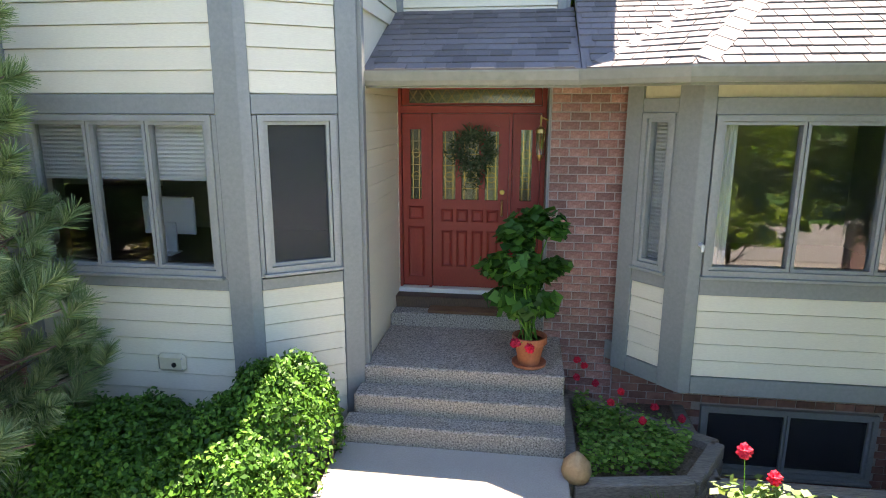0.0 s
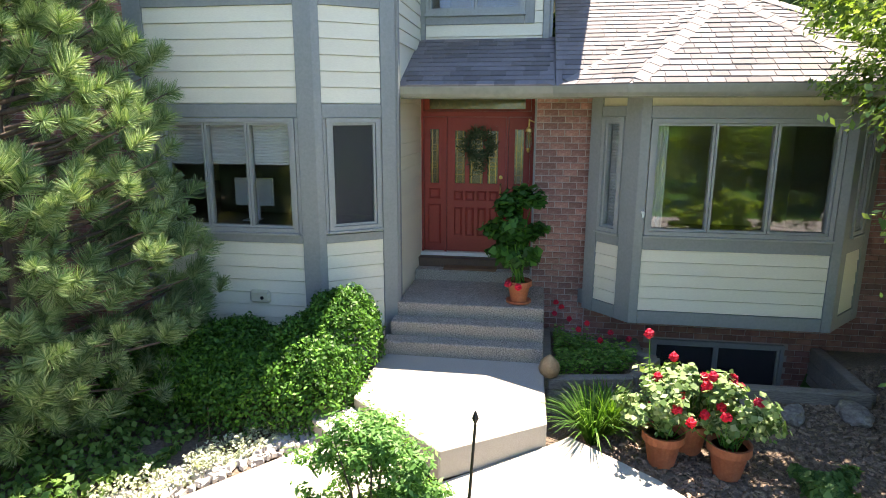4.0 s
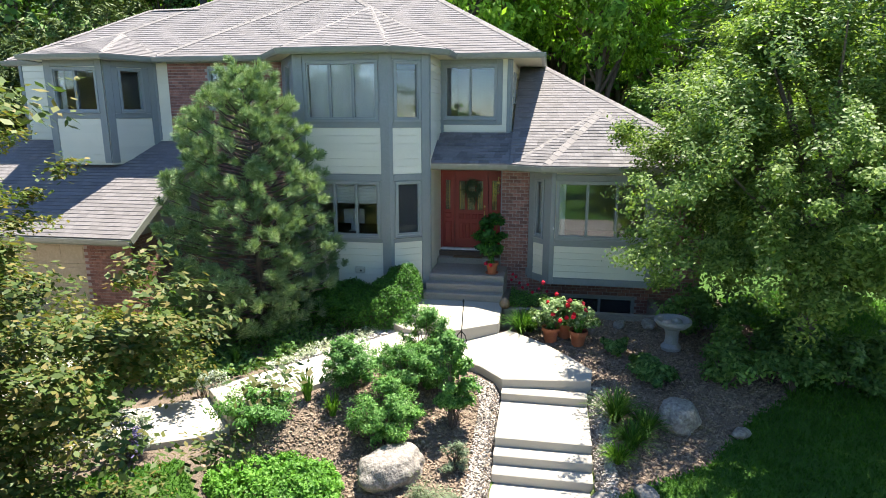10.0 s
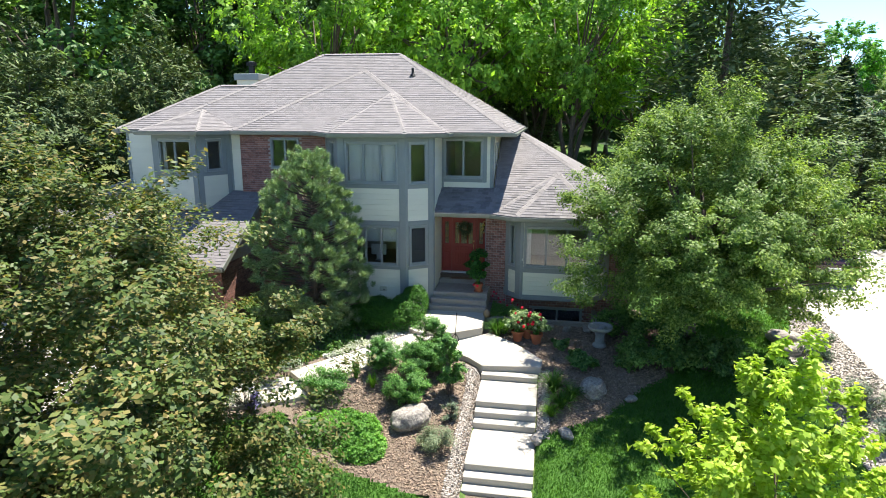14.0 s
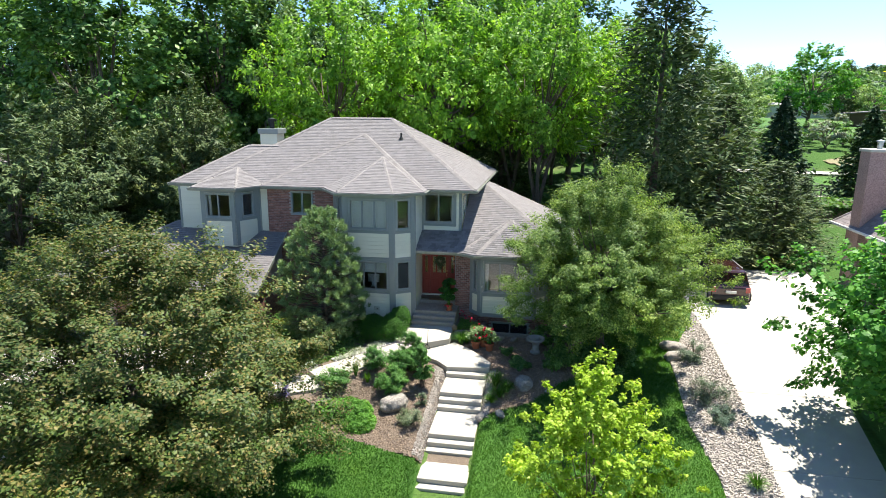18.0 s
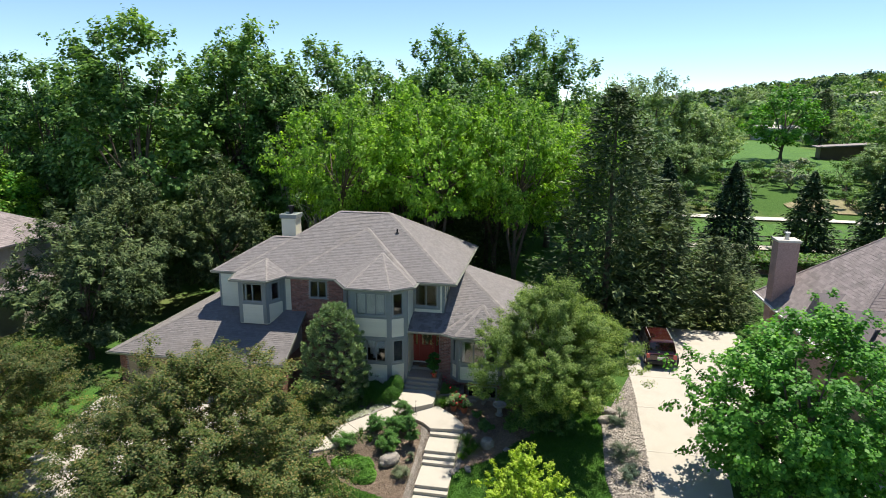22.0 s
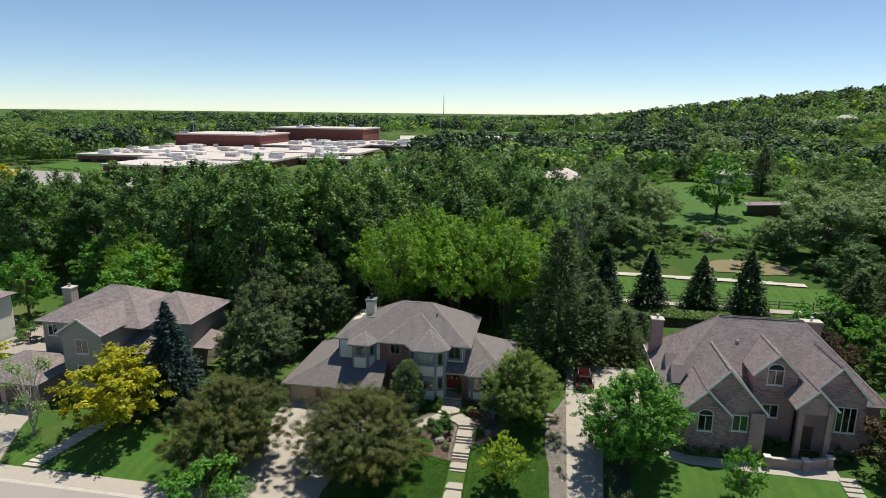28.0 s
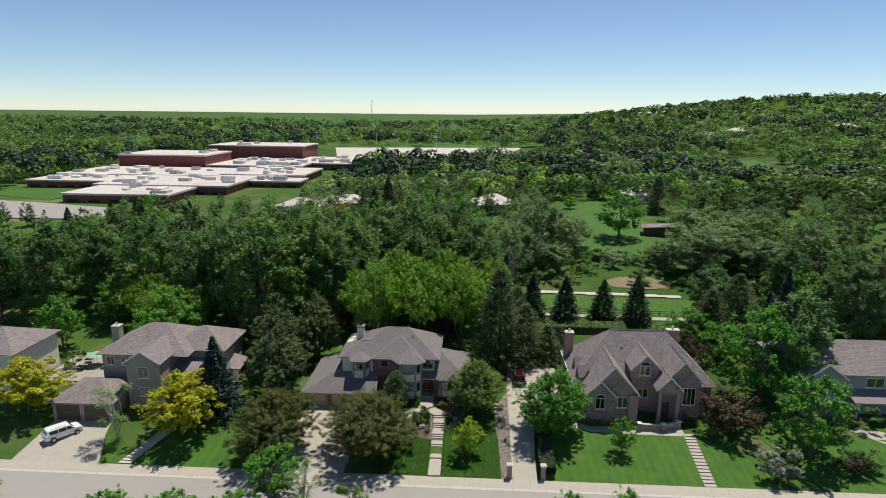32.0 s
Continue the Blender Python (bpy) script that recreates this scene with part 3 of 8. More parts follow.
flag("side_slab", [(-3.06, -5.87), (-3.95, -6.79), (-2.98, -7.78), (-2.11, -6.76)], slope)
flag("side_slab", [(-3.96, -6.8), (-4.9, -7.4), (-7.3, -8.0), (-7.3, -9.4), (-4.6, -8.75), (-3.4, -8.15), (-2.99, -7.79)], -1.43)
Z = -1.27
flights = [(-5.46, 2, -7.06), (-7.06, 3, -9.24), (-9.24, 3, -11.12), (-11.12, 3, -13.6), (-13.6, 1, -17.32)]
for y0, n, y1 in flights:
    for k in range(n):
        Z -= 0.158
        ya = y0 - 0.28 * k
        yb = y0 - 0.28 * (k + 1) if k < n - 1 else y1
        flag("tread" if k < n - 1 else "walk_slab", [(1.3, ya - 0.004), (1.3, yb), (2.87, yb), (2.87, ya - 0.004)], Z - (0.0 if k < n - 1 else 0.0))

patch("garage_drive", [(-18.2, -17.32), (-18.2, -3.6), (-7.5, -3.6), (-7.5, -9.4), (-9, -13), (-9.5, -17.32)], 0.04, CONC, "sunlit pale concrete garage drive", "driveway", 0.2)
drive = thing("side_drive", "wide pale concrete driveway beside the hedge", "driveway", kind="structure")
edges = [(-17.32, 11.95, 15.0), (-13.5, 11.95, 15.1), (-9.5, 12.0, 15.3), (-5.5, 12.05, 15.7), (-1.5, 12.1, 17), (2.5, 12.15, 20), (6, 12.3, 20.6), (11.5, 12.6, 20.6)]
for (ya, l0, r0), (yb, l1, r1) in zip(edges, edges[1:]):
    e = 0.008
    part("drive_slab", Solid().slab([(l0, ya + e, gz(l0, ya) + 0.04), (r0, ya + e, gz(l0, ya) + 0.04), (r1, yb - e, gz(l1, yb) + 0.04), (l1, yb - e, gz(l1, yb) + 0.04)], 0.2), CONC, drive)
patch("gravel_strip", [(12.0, -17.3), (12.1, -1.5), (12.2, 2.5), (11.2, -0.5), (10.1, -3.5), (10.0, -7.5), (10.4, -10), (10.6, -17.3)], 0.02, PEBBLE, "strip of pale river pebbles along the drive", "gravel")


# ---- the house ----
TH = 0.16


class Face:
    """A vertical wall line from plan point a to b (outside on its right hand when walking a to b reversed): s along it, z up, d outwards."""

    def __init__(self, a, b):
        self.a, self.b = Vector((*a, 0)), Vector((*b, 0))
        self.len = (self.b - self.a).length
        self.u = (self.b - self.a).normalized()
        self.n = Vector((self.u.y, -self.u.x, 0))

    def p(self, s, d, z):
        q = self.a + self.u * s + self.n * d
        return (q.x, q.y, z)

    def block(self, sol, s0, s1, z0, z1, d0, d1):
        c = [self.p(s, d, z) for z in (z0, z1) for s, d in ((s0, d1), (s1, d1), (s1, d0), (s0, d0))]
        return sol.add(c, [(3, 2, 1, 0), (4, 5, 6, 7), (0, 1, 5, 4), (1, 2, 6, 5), (2, 3, 7, 6), (3, 0, 4, 7)])


def pierced(face, z0, z1, holes, d0=-TH, d1=0.0):
    """A wall with rectangular holes (s0, s1, z0, z1)."""
    sol = Solid()
    ss = sorted({0.0, face.len, *[h[0] for h in holes], *[h[1] for h in holes]})
    for sa, sb in zip(ss, ss[1:]):
        m = (sa + sb) / 2
        cuts = sorted((h[2], h[3]) for h in holes if h[0] < m < h[1])
        z = z0
        for c0, c1 in cuts:
            if c0 > z:
                face.block(sol, sa, sb, z, c0, d0, d1)
            z = c1
        if z < z1:
            face.block(sol, sa, sb, z, z1, d0, d1)
    return sol


def siding(face, s0, s1, z0, z1, parent, lap=0.17, mat=CREAM):
    """Lap boards, each a wedge proud at its foot."""
    n = max(1, round((z1 - z0) / lap))
    h = (z1 - z0) / n
    for k in range(n):
        za, zb = z0 + k * h + 0.009, z0 + (k + 1) * h
        c = [face.p(s, d, z) for s in (s0, s1) for d, z in ((0.003, za), (0.032, za), (0.02, zb), (0.003, zb))]
        part("board", Solid().add(c, [(0, 1, 2, 3), (7, 6, 5, 4), (0, 4, 5, 1), (1, 5, 6, 2), (2, 6, 7, 3), (3, 7, 4, 0)]), mat, parent)


def trim(face, s0, s1, z0, z1, parent, d=0.045, name="trim_board", mat=TRIM):
    part(name, face.block(Solid(), s0, s1, z0, z1, 0.002, d), mat, parent, bevel=0.004)


def window(name, face, s0, s1, z0, z1, lights, parent=None, blind=0.0, curtain=False, label="grey-framed casement window", fw=0.05, mat=FRAME, screen=False):
    """Casement units in one opening: frame, sashes, panes, and what hangs behind them."""
    w = thing(name, label, "window", kind="structure")
    sol = Solid()
    face.block(sol, s0, s0 + fw, z0, z1, -0.1, 0.06)
    face.block(sol, s1 - fw, s1, z0, z1, -0.1, 0.06)
    face.block(sol, s0 + fw, s1 - fw, z0, z0 + fw, -0.1, 0.06)
    face.block(sol, s0 + fw, s1 - fw, z1 - fw, z1, -0.1, 0.06)
    part("window_frame", sol, mat, w)
    part("window_sill", face.block(Solid(), s0 - 0.02, s1 + 0.02, z0 - 0.03, z0 - 0.002, -0.05, 0.085), mat, w, bevel=0.004)
    step = (s1 - s0 - 2 * fw) / lights
    for k in range(lights):
        a, b = s0 + fw + k * step, s0 + fw + (k + 1) * step
        sash = Solid()
        g = 0.032
        face.block(sash, a + 0.004, a + g, z0 + fw + 0.003, z1 - fw - 0.003, -0.06, 0.035)
        face.block(sash, b - g, b - 0.004, z0 + fw + 0.003, z1 - fw - 0.003, -0.06, 0.035)
        face.block(sash, a + g, b - g, z0 + fw + 0.003, z0 + fw + g, -0.06, 0.035)
        face.block(sash, a + g, b - g, z1 - fw - g, z1 - fw - 0.003, -0.06, 0.035)
        so = part("sash", sash, mat, w)
        pane = part("pane", face.block(Solid(), a + g - 0.005, b - g + 0.005, z0 + fw + g - 0.005, z1 - fw - g + 0.005, -0.022, -0.016), GLASS, so)
        pane.visible_shadow = False
        if screen:
            part("insect_screen", face.block(Solid(), a + g - 0.004, b - g + 0.004, z0 + fw + g - 0.004, z1 - fw - g + 0.004, 0.002, 0.006), SCREEN, so, "dark insect screen")
        if blind:
            zt, zb = z1 - fw, z1 - fw - (z1 - z0 - 2 * fw) * blind
            n = max(4, 2 * int((zt - zb) / 0.036))
            sol = Solid()
            zz = [zt - (zt - zb) * i / n for i in range(n + 1)]
            pts = [face.p(s, -0.09 - (0.009 if i % 2 else 0.0), z) for i, z in enumerate(zz) for s in (a + 0.005, b - 0.005)]
            pts += [face.p(s, -0.12, z) for z in zz for s in (a + 0.005, b - 0.005)]
            m = 2 * (n + 1)
            sol.add(pts, [(2 * i, 2 * i + 1, 2 * i + 3, 2 * i + 2) for i in range(n)] + [(m + 2 * i + 2, m + 2 * i + 3, m + 2 * i + 1, m + 2 * i) for i in range(n)]
                    + [(0, m, m + 1, 1)[::-1], (2 * n, 2 * n + 1, m + 2 * n + 1, m + 2 * n)[::-1]])
            part("blind", sol, BLIND, w, "white pleated blind")
    if curtain:
        sol = Solid()
        n = 14
        wd = 0.16 if curtain != "full" else (s1 - s0 - 2 * fw)
        pts = [face.p(s0 + fw + 0.02 + wd * i / n, -0.14 - 0.03 * math.sin(i * 2.2), z) for z in (z0 + 0.03, z1 - 0.03) for i in range(n + 1)]
        pts += [face.p(s0 + fw + 0.02 + wd * i / n, -0.145 - 0.03 * math.sin(i * 2.2), z) for z in (z0 + 0.03, z1 - 0.03) for i in range(n + 1)]
        m = n + 1
        sol.add(pts, [(i, i + 1, m + i + 1, m + i) for i in range(n)] + [(2 * m + m + i, 2 * m + m + i + 1, 2 * m + i + 1, 2 * m + i) for i in range(n)])
        part("curtain", sol, CURTAIN, w, "white curtain", smooth=True)
    return w


def bricks(face, s0, s1, z0, z1, parent, holes=(), single=False, bw=0.2, bh=0.067, mat=BRICK, joint=0.01, limit=300, d=0.012):
    """Courses of bricks proud of their mortar; single: each an object of its own."""
    n_row = max(1, round((z1 - z0) / (bh + joint)))
    rh = (z1 - z0) / n_row
    meshes, rest, count = {}, Solid(), 0
    for r in range(n_row):
        za = z0 + r * rh
        s = s0 - (bw / 2 if r % 2 else 0.0)
        while s < s1 - 0.01:
            a, b = max(s, s0) + joint / 2, min(s + bw, s1) - joint / 2
            s += bw
            if b - a < 0.02:
                continue
            m, zm = (a + b) / 2, za + rh / 2
            if any(h[0] - 0.02 < m < h[1] + 0.02 and h[2] - 0.02 < zm < h[3] + 0.02 for h in holes):
                continue
            if single and count < limit:
                key = round(b - a, 3)
                if key not in meshes:
                    f = Face((0, 0), (face.u.x, face.u.y))
                    meshes[key] = bevelled(f.block(Solid(), -key / 2, key / 2, -(rh - joint) / 2, (rh - joint) / 2, -0.02, 0.0).mesh("brick", mat), 0.003)
                ob = part("brick", meshes[key], mat, parent)
                ob.location = face.p(m, d + random.uniform(-0.003, 0.003), zm)
                count += 1
            else:
                dd = d + random.uniform(-0.003, 0.003)
                c = [face.p(q, e, z) for z in (za + joint / 2, za + rh - joint / 2) for q, e in ((a, dd), (b, dd), (b, -0.005), (a, -0.005))]
                rest.add(c, [(4, 5, 6, 7), (0, 1, 5, 4), (1, 2, 6, 5), (3, 0, 4, 7), (3, 2, 1, 0)])
    if rest.f:
        tagged(part("brick_course", rest, BRICK_F if mat is BRICK else mat, parent), kind="stuff")


F = {}
F["door"] = Face((-0.85, 0.0), (0.93, 0.0))
F["recess"] = Face((-0.85, -1.6), (-0.85, 0.0))
F["facet_r"] = Face((-1.69, -2.14), (-0.86, -1.6))
F["bay"] = Face((-3.95, -2.14), (-1.69, -2.14))
F["facet_l"] = Face((-4.95, -0.5), (-3.95, -2.14))
F["mid"] = Face((-8.3, -0.5), (-4.95, -0.5))
F["pier"] = Face((0.87, -0.62), (1.62, -0.62))
F["rb_l"] = Face((1.607, -0.779), (2.14, -1.33))
F["rb"] = Face((2.14, -1.33), (4.5, -1.33))
F["rb_r"] = Face((4.5, -1.33), (5.1, -0.66))
F["rside"] = Face((5.85, -0.62), (5.85, 9.0))
F["up_r"] = Face((-0.85, 0.0), (1.0, 0.0))
F["up_side"] = Face((1.0, 0.0), (1.0, 9.5))

# entry wall: red door, sidelights, transom
entry = thing("wall_entry", "entry wall in shade", "wall", kind="structure")
fd = F["door"]
part("wall_core", pierced(fd, -0.9, 3.0, [(0.01, 1.72, 0.0, 2.42)]), CREAM, entry)
unit = thing("door_1", "red panelled entry door with leaded glass, sidelights and a transom", "door", kind="structure")
X = lambda x: x + 0.85


def flat(x0, x1, z0, z1, d0, d1):
    return fd.block(Solid(), X(x0), X(x1), z0, z1, d0, d1)


jamb = Solid()
for x0, x1, z0, z1 in ((-0.84, -0.79, 0, 2.4), (0.79, 0.84, 0, 2.4), (-0.79, 0.79, 2.35, 2.4), (-0.79, 0.79, 2.06, 2.14), (-0.47, -0.44, 0.03, 2.06), (0.44, 0.47, 0.03, 2.06)):
    fd.block(jamb, X(x0), X(x1), z0, z1, -0.1, 0.05)
part("door_frame", jamb, RED, unit)
part("threshold", flat(-0.86, 0.86, -0.1, 0.03, -0.12, 0.11), WHITE, unit, "pale threshold", bevel=0.008)


def leaf_panel(owner, x0, x1, z0, z1, glass_panes, panels, base=-0.045):
    """Stiles and rails round glazed and raised panels."""
    holes = [(X(a), X(b), c, d) for a, b, c, d in glass_panes]
    f2 = Face((x0, 0), (x1, 0))
    body = pierced(f2, z0, z1, [(a - X(x0), b - X(x0), c, d) for a, b, c, d in holes], base, base + 0.045)
    o = part(owner, body, RED, unit)
    for a, b, c, d in panels:
        p = Solid()
        g = 0.018
        pts = [fd.p(X(q), e, z) for (q0, q1, z_0, z_1, e) in ((a, b, c, d, 0.0005), (a + g, b - g, c + g, d - g, 0.014), (a + 2 * g, b - 2 * g, c + 2 * g, d - 2 * g, 0.006)) for q, z in ((q0, z_0), (q1, z_0), (q1, z_1), (q0, z_1))]
        f = [(4 * r + i, 4 * r + (i + 1) % 4, 4 * r + 4 + (i + 1) % 4, 4 * r + 4 + i) for r in range(2) for i in range(4)] + [(8, 9, 10, 11)]
        part("raised_panel", p.add(pts, f), RED, o)
    for a, b, c, d in glass_panes:
        g = part("pane", fd.block(Solid(), X(a), X(b), c, d, base + 0.015, base + 0.022), LEADED, o, "leaded glass")
        lead = Solid()
        for q in (a + 0.03, b - 0.03):
            fd.block(lead, X(q) - 0.004, X(q) + 0.004, c, d, base + 0.012, base + 0.027)
        for k in range(1, 6):
            z = c + (d - c) * k / 6
            fd.block(lead, X(a), X(b), z - 0.003, z + 0.003, base + 0.012, base + 0.026)
        mx, mz = (a + b) / 2, (c + d) / 2
        for rr in (0.0, 1.0):
            for i in range(8):
                t0, t1 = i * math.pi / 4, (i + 1) * math.pi / 4
                h = min((b - a) / 2.6, 0.07)
                lead.bar(fd.p(X(mx + h * math.cos(t0)), base + 0.02, mz + (rr - 0.5) * 0.26 + h * math.sin(t0)), fd.p(X(mx + h * math.cos(t1)), base + 0.02, mz + (rr - 0.5) * 0.26 + h * math.sin(t1)), 0.007)
        part("leading", lead, BRASS, o)
    return o


low = [(q, q + 0.13, 0.28, 0.72) for q in (-0.33, -0.155, 0.025, 0.2)]
mid_p = [(q, q + 0.14, 0.82, 0.97) for q in (-0.335, -0.16, 0.02, 0.195)]
slab_door = leaf_panel("door_leaf", -0.435, 0.435, 0.035, 2.055, [(-0.32, -0.17, 1.08, 1.86), (-0.1, 0.1, 1.08, 1.86), (0.17, 0.32, 1.08, 1.86)], low + mid_p)
for x0, x1 in ((-0.785, -0.475), (0.475, 0.785)):
    m = (x0 + x1) / 2
    leaf_panel("sidelight", x0, x1, 0.035, 2.055, [(m - 0.065, m + 0.065, 1.08, 1.88)], [(m - 0.1, m + 0.1, 0.14, 0.76), (m - 0.09, m + 0.09, 0.84, 1.0)])
tr = part("transom", pierced(Face((-0.785, 0), (0.785, 0)), 2.145, 2.345, [(0.08, 1.49, 2.17, 2.32)], -0.045, 0.0), RED, unit)
part("pane", flat(-0.71, 0.71, 2.165, 2.325, -0.03, -0.023), LEADED, tr, "leaded glass")
lead = Solid()
for k in range(-6, 7):
    x = k * 0.11
    lead.bar(fd.p(X(x - 0.05), -0.022, 2.17), fd.p(X(x + 0.05), -0.022, 2.32), 0.006)
    lead.bar(fd.p(X(x + 0.05), -0.022, 2.17), fd.p(X(x - 0.05), -0.022, 2.32), 0.006)
part("leading", lead, BRASS, tr)
part("handle", Solid().tube([fd.p(X(0.37), 0.0, 0.9), fd.p(X(0.37), 0.06, 0.93), fd.p(X(0.37), 0.06, 1.05), fd.p(X(0.37), 0.0, 1.08)], [0.012] * 4, 8), BRASS, slab_door, "brass door handle", smooth=True)
part("deadbolt", Solid().tube([fd.p(X(0.37), -0.005, 1.18), fd.p(X(0.37), 0.03, 1.18)], [0.03, 0.026], 12), BRASS, slab_door, "brass deadbolt")

part("casing", Solid().box(-0.846, -0.075, -0.1, -0.82, -0.054, 2.38), CREAM, unit, "cream casing strip")

# recess side wall
rec = thing("wall_recess", "cream lap siding beside the entry door, in shade", "wall", kind="structure")
fr = F["recess"]
part("wall_core", pierced(fr, -0.9, 3.0, []), CREAM, rec)
siding(fr, 0.09, fr.len - 0.056, -0.15, 2.4, rec)
trim(fr, 0.0, 0.09, -0.6, 5.0, rec)
siding(fr, 0.09, fr.len, 2.95, 4.95, rec)
part("wall_core", fr.block(Solid(), 0, fr.len, 3.0, 5.0, -TH, 0.0), CREAM, rec)

# projecting bay with two storeys of windows
wb = thing("wall_bay", "two-storey cream bay with grey trim and lap siding panels", "wall", kind="structure")
for key, lo_w, up_w in (("bay", (0.28, 2.02, 0.68, 2.045, 3), (0.25, 2.03, 3.46, 4.82, 3)), ("facet_r", (0.122, 0.778, 0.7, 2.045, 1), (0.122, 0.778, 3.46, 4.82, 1)), ("facet_l", (0.7, 1.45, 0.68, 2.05, 1), (0.7, 1.45, 3.46, 4.82, 1))):
    f = F[key]
    part("wall_core", pierced(f, -1.3, 5.02, [lo_w[:4], up_w[:4]]), CREAM, wb)
    e0, e1 = (0.21, 0.195) if key == "bay" else (0.08, 0.188) if key == "facet_r" else (0.17, 0.2)
    x0, x1 = (0.028, 0.016) if key == "bay" else (0.016, 0.0) if key == "facet_r" else (0.0, 0.028)
    L = f.len
    bands = ((0.55, 0.652), (2.052, 2.21), (3.3, 3.43), (4.825, 5.0))
    for a, b in bands:
        trim(f, e0, L - e1, a, b, wb)
    trim(f, -x0, e0 - 0.003, -1.25, 5.0, wb, 0.05)
    trim(f, L - e1 + 0.003, L + x1, -1.25, 5.0, wb, 0.05)
    siding(f, e0, L - e1, -0.75, 0.548, wb, 0.165)
    siding(f, e0, L - e1, 2.212, 3.298, wb, 0.18)
    for w, z in ((lo_w, 0), (up_w, 1)):
        if w[0] > e0 + 0.02:
            trim(f, e0, w[0] - 0.002, w[2] - 0.028, w[3], wb, 0.04)
        if w[1] < L - e1 - 0.02:
            trim(f, w[1] + 0.002, L - e1, w[2] - 0.028, w[3], wb, 0.04)
window("window_1", F["bay"], 0.28, 2.02, 0.68, 2.045, 3, blind=0.4, label="grey triple casement with half-drawn white blinds")
window("window_2", F["facet_r"], 0.122, 0.778, 0.7, 2.045, 1, label="grey single casement with dark screen", screen=True)
window("window_3", F["facet_l"], 0.7, 1.45, 0.68, 2.05, 1)
window("window_4", F["bay"], 0.25, 2.03, 3.46, 4.82, 3, curtain="full", label="grey triple casement with white curtains")
window("window_5", F["facet_r"], 0.122, 0.778, 3.46, 4.82, 1)
window("window_6", F["facet_l"], 0.7, 1.45, 3.46, 4.82, 1)

# upper wall over the porch
wu = thing("wall_upper_entry", "cream upper wall with grey corner trim over the porch roof", "wall", kind="structure")
f = F["up_r"]
part("wall_core", pierced(f, 3.0, 5.02, [(0.1, 1.5, 3.48, 4.86)]), CREAM, wu)
for s0, s1, z0, z1 in ((0.0, 0.095, 3.0, 5.0), (1.505, 1.64, 3.34, 5.0), (1.76, 1.85, 3.0, 5.0), (0.097, 1.5, 3.34, 3.45), (0.097, 1.5, 4.862, 5.0)):
    trim(f, s0, s1, z0, z1, wu)
siding(f, 0.1, 1.755, 3.0, 3.338, wu, 0.17)
siding(f, 1.645, 1.755, 3.34, 4.98, wu, 0.17)
window("window_7", f, 0.1, 1.5, 3.48, 4.86, 2, label="grey double casement reflecting trees")
fs = F["up_side"]
part("wall_core", pierced(fs, 2.2, 5.02, [(0.6, 1.5, 3.9, 4.7)]), CREAM, wu)
siding(fs, 0.1, fs.len, 2.6, 4.98, wu, 0.19)
trim(fs, 0.0, 0.095, 2.6, 5.0, wu)
window("window_8", fs, 0.6, 1.5, 3.9, 4.7, 1)

# brick middle wall, behind the pine
wm = thing("wall_brick_middle", "red brick wall between the two bays", "wall", kind="structure")
f = F["mid"]
hole = (1.2, 2.3, 3.75, 4.85)
part("wall_core", pierced(f, -1.6, 5.02, [hole]), MORTAR, wm)
bricks(f, 0.0, f.len, 2.0, 4.95, wm, [hole], single=False)
bricks(f, 0.0, f.len, -1.5, 2.0, wm, [])
trim(f, 0.0, f.len, 4.952, 5.01, wm, 0.03)
window("window_9", f, 1.2, 2.3, 3.75, 4.85, 2, label="white-framed double window in brick", mat=FRAME)

# brick pier beside the door
wp = thing("wall_pier", "red brick pier beside the entry", "wall", kind="structure")
f = F["pier"]
part("wall_core", pierced(f, -1.6, 2.35, []), MORTAR, wp)
bricks(f, 0.0, f.len, -1.2, 2.34, wp, single=True, bw=0.19, bh=0.075, joint=0.013)
fj2 = Solid().box(0.88, -0.46, -0.9, 1.15, 0.1, 2.35)
part("wall_return", fj2, MORTAR, wp)
part("corner_board", Solid().box(0.845, -0.6, -0.15, 0.872, -0.06, 2.35), TRIM, wp, bevel=0.004)
bricks(Face((0.88, -0.06), (0.88, -0.46)), 0.0, 0.4, -0.15, 2.34, wp, bw=0.19, bh=0.075, joint=0.013)

# single-storey right bay, hung over a brick base
wr = thing("wall_right_bay", "cream bay with grey trim hung over a brick base", "wall", kind="structure")
for key, w, e0, e1 in (("rb_l", (0.19, 0.53, 0.61, 2.065), 0.18, 0.215), ("rb", (0.1, 2.26, 0.635, 2.05), 0.09, 0.09), ("rb_r", (0.24, 0.6, 0.66, 2.04), 0.16, 0.2)):
    f = F[key]
    L = f.len
    part("wall_core", pierced(f, -0.52, 2.35, [w]), CREAM, wr)
    trim(f, -0.021 if key != "rb_l" else 0.0, e0 - 0.003, -0.52, 2.33, wr, 0.05)
    trim(f, L - e1 + 0.003, L + (0.021 if key != "rb_r" else 0.0), -0.52, 2.33, wr, 0.05)
    for a, b in ((-0.52, -0.352), (0.45, w[2] - 0.03), (w[3] + 0.002, 2.2)):
        trim(f, e0, L - e1, a, b, wr)
    siding(f, e0, L - e1, -0.35, 0.448, wr, 0.16)
    part("soffit_board", f.block(Solid(), e0, L - e1, 2.202, 2.33, 0.002, 0.02), SOFFIT, wr)
    if w[0] > e0 + 0.02:
        trim(f, e0, w[0] - 0.002, w[2] - 0.028, w[3], wr, 0.04)
    if w[1] < L - e1 - 0.02:
        trim(f, w[1] + 0.002, L - e1, w[2] - 0.028, w[3], wr, 0.04)
part("bay_floor", Solid().prism([(1.5, -0.6), (2.14, -1.3), (4.5, -1.3), (5.12, -0.6)], -0.5, -0.3), TRIM, wr)
